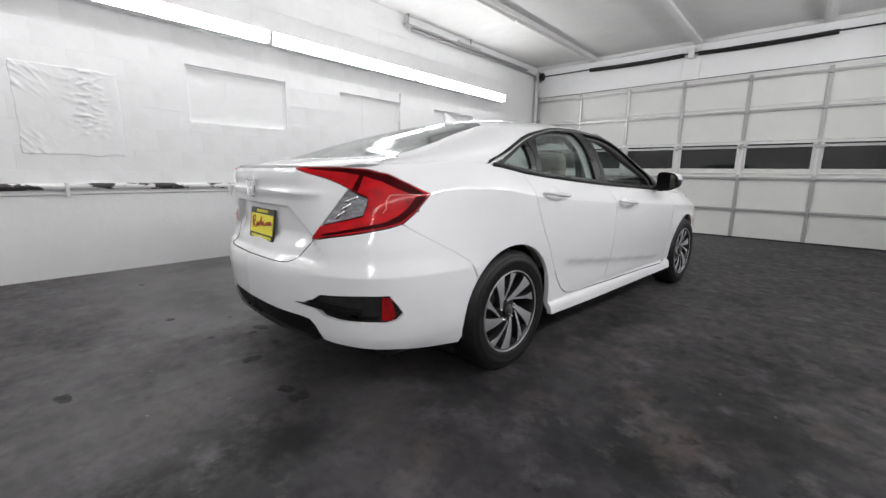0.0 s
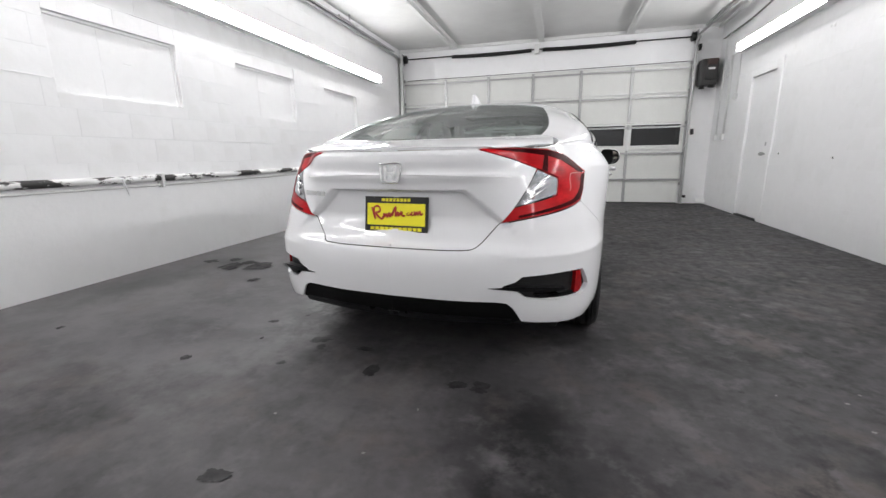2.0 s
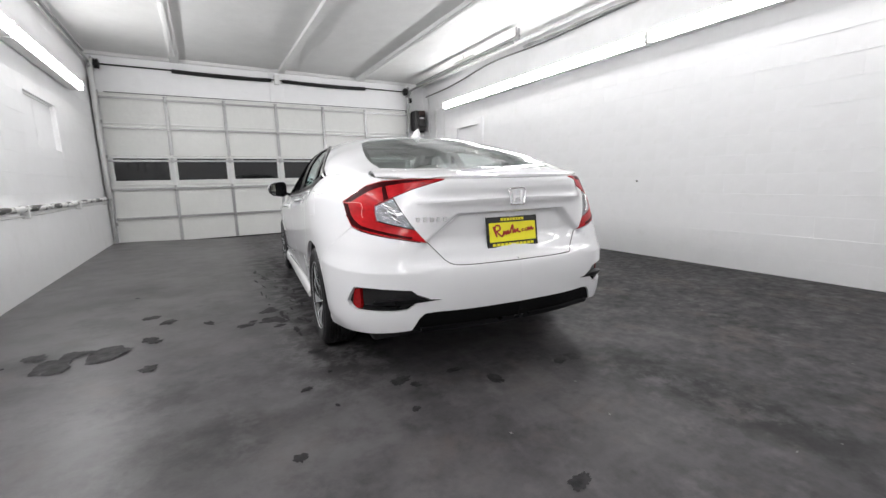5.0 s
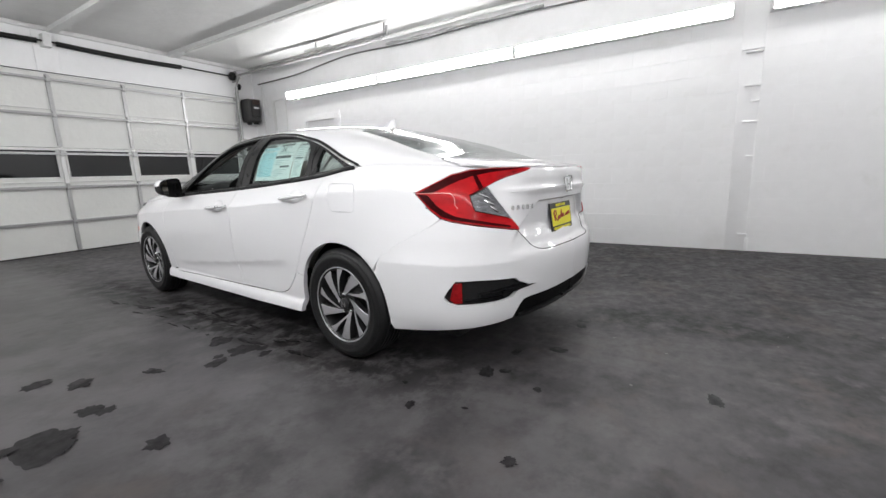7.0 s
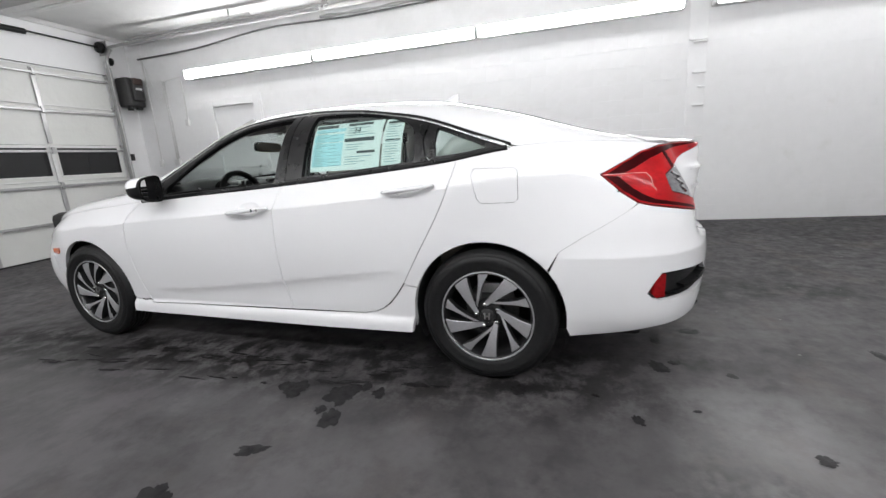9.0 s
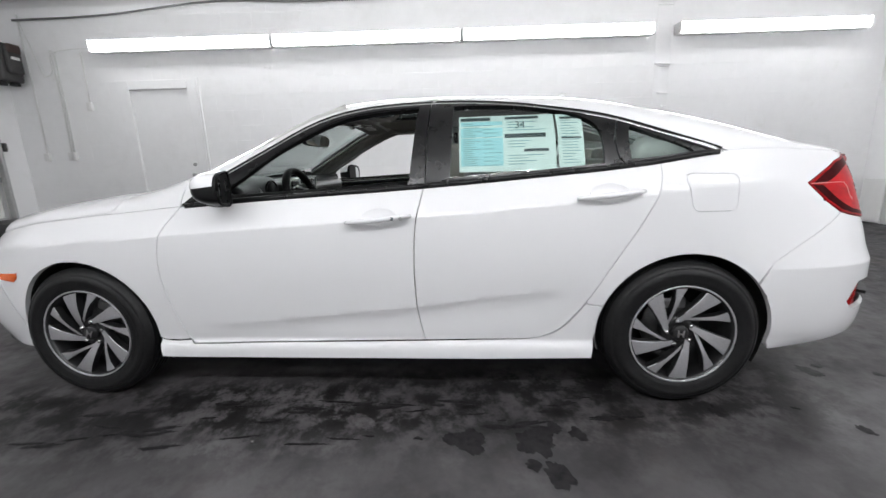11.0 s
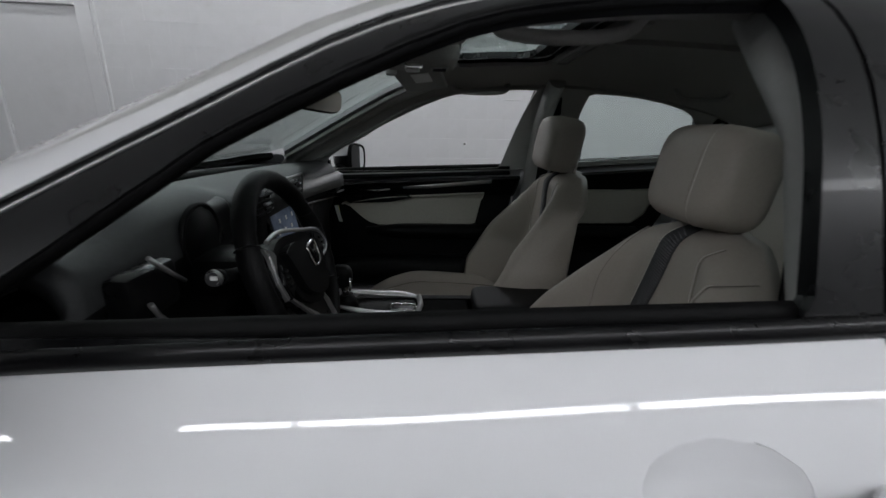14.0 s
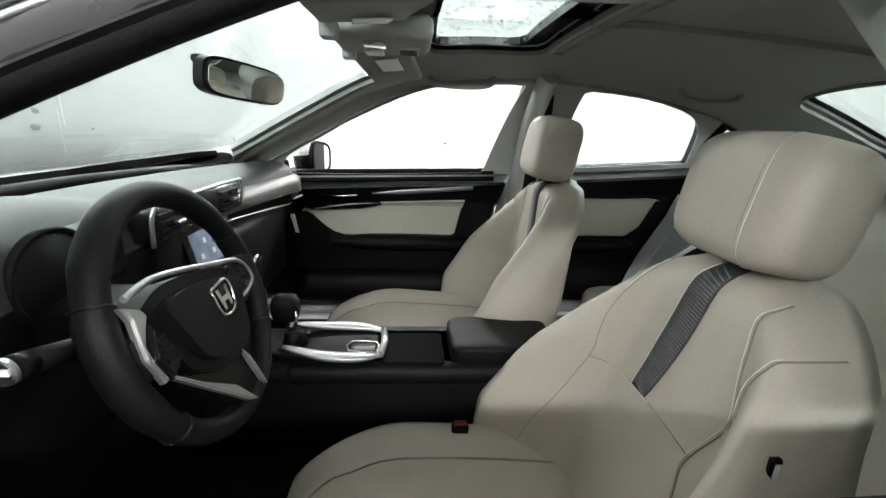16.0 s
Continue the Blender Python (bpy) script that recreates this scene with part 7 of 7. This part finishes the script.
# steering wheel
def steering_wheel():
    w = empty("steering_wheel", pose(-.360, .442, .877, -18.3, 0, 0), "black leather steering wheel with silver spokes", "steering wheel")
    del w["category"]
    w.parent = car
    R, r = .171, .0165
    bm = bmesh.new()
    rings = []
    for k in range(72):
        t = 2 * math.pi * k / 72
        thick = r * (1.12 if abs(math.cos(t)) > .93 or math.sin(t) > .6 else 1.0)
        rings.append([bm.verts.new(((R + thick * math.cos(q)) * math.cos(t), thick * 1.15 * math.sin(q), (R + thick * math.cos(q)) * math.sin(t))) for q in np.linspace(0, 2 * np.pi, 14, endpoint=False)])
    for k in range(72):
        a, b2 = rings[k], rings[(k + 1) % 72]
        for j in range(14):
            bm.faces.new((a[j], a[(j + 1) % 14], b2[(j + 1) % 14], b2[j])).smooth = True
    bmesh.ops.recalc_face_normals(bm, faces=bm.faces)
    part("rim", bm, M_DASH, w, "black leather rim")
    for t in (radians(155), radians(25), radians(215), radians(325)):
        part("rim_seam", tube([((R + r * 1.1 * math.cos(q)) * math.cos(t), r * 1.25 * math.sin(q), (R + r * 1.1 * math.cos(q)) * math.sin(t)) for q in np.linspace(0, 2 * np.pi, 13)], .0016, 4), M_BLACK_GLOSS, w)
    # hub pad
    pad_pts = curve([(-.128, .052), (-.090, .062), (-.045, .060), (.02, .048), (.070, .030), (.082, .0), (.062, -.034), (.046, -.072), (.008, -.092), (-.046, -.084), (-.096, -.052), (-.116, .0), (-.128, .052)], 4)[:-1]
    m = Matrix.Translation((0, .012, 0)) @ Matrix.Rotation(radians(90), 4, "X")
    part("hub_pad", prism(pad_pts, .052, m=m, bevel=.016, seg=4), M_DASH, w, "black airbag pad")
    # arms to the rim, switch pods and silver trims on the wheel's face
    face = Matrix.Translation((0, -.018, 0)) @ Matrix.Rotation(radians(90), 4, "X")
    for e in (-1, 1):
        arm = prism([(e * .06, .036), (e * .165, .030), (e * .167, -.020), (e * .10, -.040), (e * .06, -.03)], .02, m=Matrix.Rotation(radians(90), 4, "X"), bevel=.004)
        part("spoke", arm, M_DASH, w)
    for pts, keys in (([(.068, .034), (.116, .020), (.120, -.010), (.080, -.018), (.050, -.018), (.056, .010)], [(.092, .016), (.098, .004), (.088, -.008)]),
                      ([(-.133, .034), (-.116, .004), (-.113, -.022), (-.140, -.036), (-.150, -.004)], [(-.132, .014), (-.130, .0), (-.130, -.014)])):
        pod = part("switch_pod", prism(pts, .014, m=face, bevel=.003), M_BLACK_GLOSS, w, "gloss black switch pod")
        for x, z in keys:
            part("switch", block(x - .008, x + .008, -.036, -.031, z - .003, z + .003, .001), M_DASH, pod)
    arc = curve([(-.150, .073), (-.101, .077), (-.05, .069), (.023, .052), (.092, .035), (.119, .014), (.121, -.010), (.085, -.020), (.05, -.020)], 5)
    part("silver_arc", tube([(x, -.031, z) for x, z in arc], [.0042] * 21 + [.0028] * (len(arc) - 21), 6), M_SILVER, w, "silver arc over the hub")
    part("silver_rail", prism([(-.153, .066), (-.127, .052), (-.124, .042), (-.137, .028), (-.147, .014), (-.147, -.004), (-.140, -.034), (-.149, -.034), (-.157, .002), (-.152, .030), (-.148, .048)], .009, m=face, bevel=.003), M_SILVER, w, "satin silver spoke rail")
    low = prism([(-.125, -.040), (-.03, -.082), (.03, -.082), (.040, -.120), (.045, -.158), (-.020, -.160), (-.06, -.120)], .016, m=Matrix.Rotation(radians(90), 4, "X"), bevel=.004)
    part("lower_spoke", low, M_BLACK_GLOSS, w)
    part("silver_line", prism([(-.132, -.034), (-.095, -.071), (-.040, -.116), (-.006, -.166), (-.028, -.152), (-.064, -.113), (-.133, -.039)], .009, m=face, bevel=.002), M_SILVER, w, "silver line on the lower spoke")
    part("silver_line", prism([(.012, -.086), (.022, -.104), (.034, -.166), (.025, -.150), (.018, -.118)], .009, m=face, bevel=.002), M_SILVER, w, "silver line on the lower spoke")
    mm = Matrix.Translation((0, -.041, .004)) @ Matrix.Rotation(radians(90), 4, "X")
    part("badge", tube([mm @ Vector((x, y, .001)) for x, y in curve([(-.024, .020), (.024, .020), (.018, -.020), (-.018, -.020), (-.024, .020)], 5)], .0026, 6), M_CHROME, w, "chrome badge rim")
    part("badge_mark", prism([(-.017, .016), (-.009, .016), (-.007, .003), (.007, .003), (.009, .016), (.017, .016), (.012, -.016), (.006, -.016), (.005, -.005), (-.005, -.005), (-.006, -.016), (-.012, -.016)], .003, m=mm), M_CHROME, w, "chrome bars")
    return w


steering_wheel()

# centre console
con = empty("centre_console", Matrix(), "black centre console with silver shifter surround", "console")
del con["category"]
con.parent = car
part("body", shade(block(-.088, .125, -.24, .62, .36, .598, .03, 3)), M_DASH, con)
part("side_pad", shade(block(-.094, .135, -.22, .42, .548, .598, .02, 3)), M_DASH, con)
part("arm_rest", lump(.018, -.10, .612, .092, .135, .030, .3), M_DASH, con, "black padded armrest")
part("cup_well", shade(block(-.075, .075, .05, .20, .597, .603, .006)), M_CARPET, con)
part("shifter_plate", prism(curve([(-.06, .22), (-.065, .30), (-.05, .46), (.05, .46), (.065, .30), (.06, .22), (-.06, .22)], 4)[:-1], .010, m=Matrix.Translation((0, 0, .602)), bevel=.003), M_BLACK_MATT, con)
for e in (-1, 1):
    rail = curve([(e * .062, .205, .616), (e * .076, .26, .619), (e * .074, .34, .623), (e * .058, .43, .636)], 5)
    part("silver_rail", tube(rail, [.008 + .011 * math.sin(math.pi * k / 15) for k in range(16)], 8, flat=.5), M_SILVER, con, "silver console rail")
part("rail_end", tube([(-.062, .203, .618), (0, .196, .619), (.062, .203, .618)], .009, 8), M_SILVER, con)
part("brake_switch", shade(block(-.058, -.018, .215, .275, .614, .624, .003, 2)), M_BLACK_GLOSS, con, "parking brake switch")
part("brake_switch_rim", tube(curve([(-.060, .213, .624), (-.016, .213, .624), (-.016, .277, .626), (-.060, .277, .626), (-.060, .213, .624)], 2), .003, 5), M_CHROME, con)
part("gaiter", tube([(0, .415, .61), (0, .42, .65)], [.032, .020], 14), M_DASH, con)
part("shift_stem", tube([(0, .42, .64), (0, .430, .69)], .010, 10), M_CHROME, con, "chrome shifter stem")
part("shift_knob", lump(0, .434, .708, .027, .034, .036, .75), M_DASH, con, "black shifter knob")
part("shift_cap", tube([(-.024, .405, .672), (-.028, .403, .692), (-.024, .403, .712)], .004, 6), M_CHROME, con)

# overhead: console, visors, mirror
over = empty("overhead_console", Matrix(), "grey overhead console with map lamps", "console")
del over["category"]
over.parent = car
zt = float(top(np.array([0.0]), np.array([.22]))[0, 2])
part("body", shade(block(-.10, .10, .10, .30, zt - .075, zt - .028, .018, 3), 50), M_LINER, over)
part("map_lamp", shade(block(-.07, .0, .19, .235, zt - .082, zt - .074, .004, 2)), M_CHROME, over, "clear map lamp")
part("map_lamp", shade(block(.015, .075, .20, .24, zt - .082, zt - .074, .004, 2)), M_PVC, over)
part("speaker_grille", shade(block(-.02, .05, .125, .17, zt - .081, zt - .074, .003, 2)), M_PILLAR, over)
for k in range(5):
    part("grille_slot", block(-.012 + .012 * k, -.008 + .012 * k, .13, .165, zt - .083, zt - .081, 0), M_BLACK_MATT, over)
for e in (-1, 1):
    vz = float(top(np.array([.34]), np.array([.22]))[0, 2])
    v = part("sun_visor", shade(block(-.155, .155, -.075, .075, -.010, .010, .009, 3), 60), M_LINER, over, "folded grey sun visor")
    v.matrix_basis = pose(e * .285, .205, (zt + vz) / 2 - .062, -6, e * 8, -e * 8)
    lab = part("visor_label", block(-.05, .05, -.028, .028, -.0125, -.0105, 0), M_PVC, over, "white warning label")
    lab.matrix_basis = pose(e * .245, .200, (zt + vz) / 2 - .060, -6, e * 8, -e * 8)
    part("visor_clip", shade(block(e * .12 - .02, e * .12 + .02, .27, .30, zt - .085, zt - .055, .005, 2)), M_PILLAR, over)
rv = empty("rear_view_mirror", pose(-.050, .455, 1.208, 6, 4, -24), "black-framed rear view mirror", "mirror")
del rv["category"]
rv.parent = car
pts = [(.099 * math.copysign(abs(math.cos(t)) ** .45, math.cos(t)), .035 * math.copysign(abs(math.sin(t)) ** .5, math.sin(t))) for t in np.linspace(0, 2 * np.pi, 40, endpoint=False)]
part("mirror_case", prism(pts, .028, m=Matrix.Translation((0, .026, 0)) @ Matrix.Rotation(radians(90), 4, "X"), bevel=.006), M_BLACK_GLOSS, rv, "black mirror case")
part("mirror_glass", prism([(x * .94, y * .86) for x, y in pts], .002, m=Matrix.Translation((0, -.0025, 0)) @ Matrix.Rotation(radians(90), 4, "X")), M_MIRROR, rv)
part("mirror_arm", tube([(0, .022, .01), (-.015, .042, .016), (-.025, .058, .026)], .009, 8), M_BLACK_MATT, rv)
part("sensor_box", shade(block(-.070, -.010, .036, .072, .016, .034, .008, 2)), M_BLACK_MATT, rv)

tag = empty("hang_tag", Matrix(), "", "")
tag.parent = dash
part("tag_card", prism([(-.016, -.035), (.016, -.035), (.016, .035), (-.016, .035)], .001, m=pose(.545, .555, .785, 80, 8, 40)), M_PVC, tag, "white paper tag")
part("tag_band", prism([(-.016, .012), (.016, .012), (.016, .035), (-.016, .035)], .001, m=pose(.545, .5535, .785, 80, 8, 40)), M_YELLOW, tag, "yellow tag top")


# ---- blockwork, last ----
lay_blocks(wall_left, XL, 1, .80, [(a, b, W_LOW, W_TOP) for a, b in WINDOWS], (-3.4, 1.5))
lay_blocks(wall_right, XR, -1, .0, [(2.985, 4.055, 0, 2.25)], (-3.2, 1.6))
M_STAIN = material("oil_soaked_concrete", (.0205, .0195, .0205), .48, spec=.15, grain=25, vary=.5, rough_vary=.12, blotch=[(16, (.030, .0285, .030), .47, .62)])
M_SPLASH = material("dried_pale_marks", (.15, .145, .14), .6, grain=25, vary=.3)
rnd = random.Random(11)
for x, y, rx, ry in ((-1.20, -.36, .07, .06), (-1.18, -.31, .04, .05), (-1.20, -.61, .08, .07), (-1.13, -.70, .04, .03), (-1.39, -.65, .07, .04), (-1.33, -.57, .03, .03), (-1.17, -.78, .04, .03), (-1.89, -.29, .06, .06), (-1.97, -.66, .05, .07),
                     (-1.93, -.72, .04, .03), (-2.01, -.10, .06, .05), (-2.19, -.83, .13, .12), (-2.33, -.76, .09, .07), (-1.93, -1.19, .05, .05), (-1.62, -.45, .03, .06), (-2.41, -.90, .10, .12), (-2.52, -.72, .05, .06), (-2.70, -.84, .07, .05),
                     (-.77, -2.05, .06, .04), (-.72, -2.13, .03, .03), (-.47, -2.10, .05, .02), (-.34, -2.30, .03, .06), (.20, -2.33, .04, .05), 
                     (-.82, -2.34, .02, .02), (-1.21, -1.88, .03, .02), (.10, -2.33, .04, .03), (-1.06, -1.41, .04, .03), (-.55, -3.05, .05, .03)):
    stain(x, y, rx, ry, rnd.uniform(1, 90), M_STAIN, rnd.uniform(0, .4))
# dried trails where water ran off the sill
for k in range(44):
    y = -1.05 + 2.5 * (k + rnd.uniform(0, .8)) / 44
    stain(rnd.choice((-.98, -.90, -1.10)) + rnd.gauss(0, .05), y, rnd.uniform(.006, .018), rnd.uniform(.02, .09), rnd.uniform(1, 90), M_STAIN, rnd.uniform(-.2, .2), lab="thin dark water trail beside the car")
for k in range(60):
    x, y = rnd.uniform(-2.4, 2.6), rnd.uniform(-4.2, 1.0)
    if abs(x) > 1.0 or y < -2.5:
        big = k % 3 == 0
        stain(x, y, rnd.uniform(.010, .03) if big else rnd.uniform(.003, .009), rnd.uniform(.010, .03) if big else rnd.uniform(.003, .009), rnd.uniform(1, 90), M_STAIN if big else M_SPLASH, rnd.uniform(0, 3), lab="small dark mark on the concrete" if big else "small pale fleck on the concrete")
# beads of old mortar and paint that stand proud along the courses
rnd = random.Random(21)
for wall, x, facing, ya, yb, za, zb, count in ((wall_right, XR, -1, -3.2, -.9, .55, 2.35, 64), (wall_right, XR, -1, -.6, 2.8, 1.3, 2.4, 16), (wall_left, XL, 1, -3.6, 1.8, .95, 2.35, 26)):
    for k in range(count):
        row = rnd.randint(int(za / BH), int(zb / BH))
        y, z, ln = rnd.uniform(ya, yb), row * BH + (.0 if facing < 0 else .80 - int(.80 / BH) * BH) + rnd.uniform(-.004, .004), rnd.uniform(.05, .34)
        pts = [(x + facing * .001, y + ln * f, z + .0025 * noise.noise((y * 9 + f * 4, z * 7, k))) for f in np.linspace(0, 1, 7)]
        part("mortar_bead", tube(pts, [.0012] + [rnd.uniform(.0020, .0052) for _ in range(5)] + [.0012], 6), M_WALL, wall)

# rain beads on the sunroof glass
M_WATER = material("water", (1, 1, 1), .02)
M_WATER.node_tree.nodes["Principled BSDF"].inputs["Transmission Weight"].default_value = 1
M_WATER.node_tree.nodes["Principled BSDF"].inputs["IOR"].default_value = 1.33


def beads(spots, parent, lab, drop=0.0):
    """Domes of water on the upper skin of the car, all in one mesh."""
    verts, faces = [], []
    xy = np.array([(x, y) for x, y, r in spots])
    zs = top(xy[:, 0], xy[:, 1])[:, 2] - drop
    for (x, y, r), z in zip(spots, zs):
        base = len(verts)
        for rr, hh in ((1, -.1), (.8, .42), (.35, .62)):
            verts += [(x + r * rr * math.cos(t), y + r * rr * math.sin(t) * 1.15, float(z) + r * hh) for t in np.linspace(0, 2 * np.pi, 7, endpoint=False)]
        for ring in range(2):
            for j in range(7):
                a, b = base + ring * 7 + j, base + ring * 7 + (j + 1) % 7
                faces.append((a, b, b + 7, a + 7))
        faces.append(tuple(base + 14 + j for j in range(7)))
        faces.append(tuple(base + 6 - j for j in range(7)))
    tagged(part("rain_beads", mesh_of("rain_beads", verts, faces), M_WATER, parent, lab), kind="stuff")


beads([(rnd.uniform(-.31, .31), rnd.uniform(-.205, .085), rnd.uniform(.0016, .0048)) for k in range(420)], roof, "clear beads of rain water on the sunroof", .0045)
beads([(-float(np.interp(y, (.22, .40, .60, .80), (.475, .525, .588, .662))) - abs(rnd.gauss(0, .012)), y, rnd.uniform(.0012, .0034)) for y in (rnd.uniform(.22, .80) for k in range(420))], roof, "clear beads of rain water along the windshield pillar")
beads([(rnd.uniform(-.56, .56), -1.955 - abs(rnd.gauss(0, .03)), rnd.uniform(.0015, .004)) for k in range(420)], lid, "clear beads of rain water on the trunk lid")
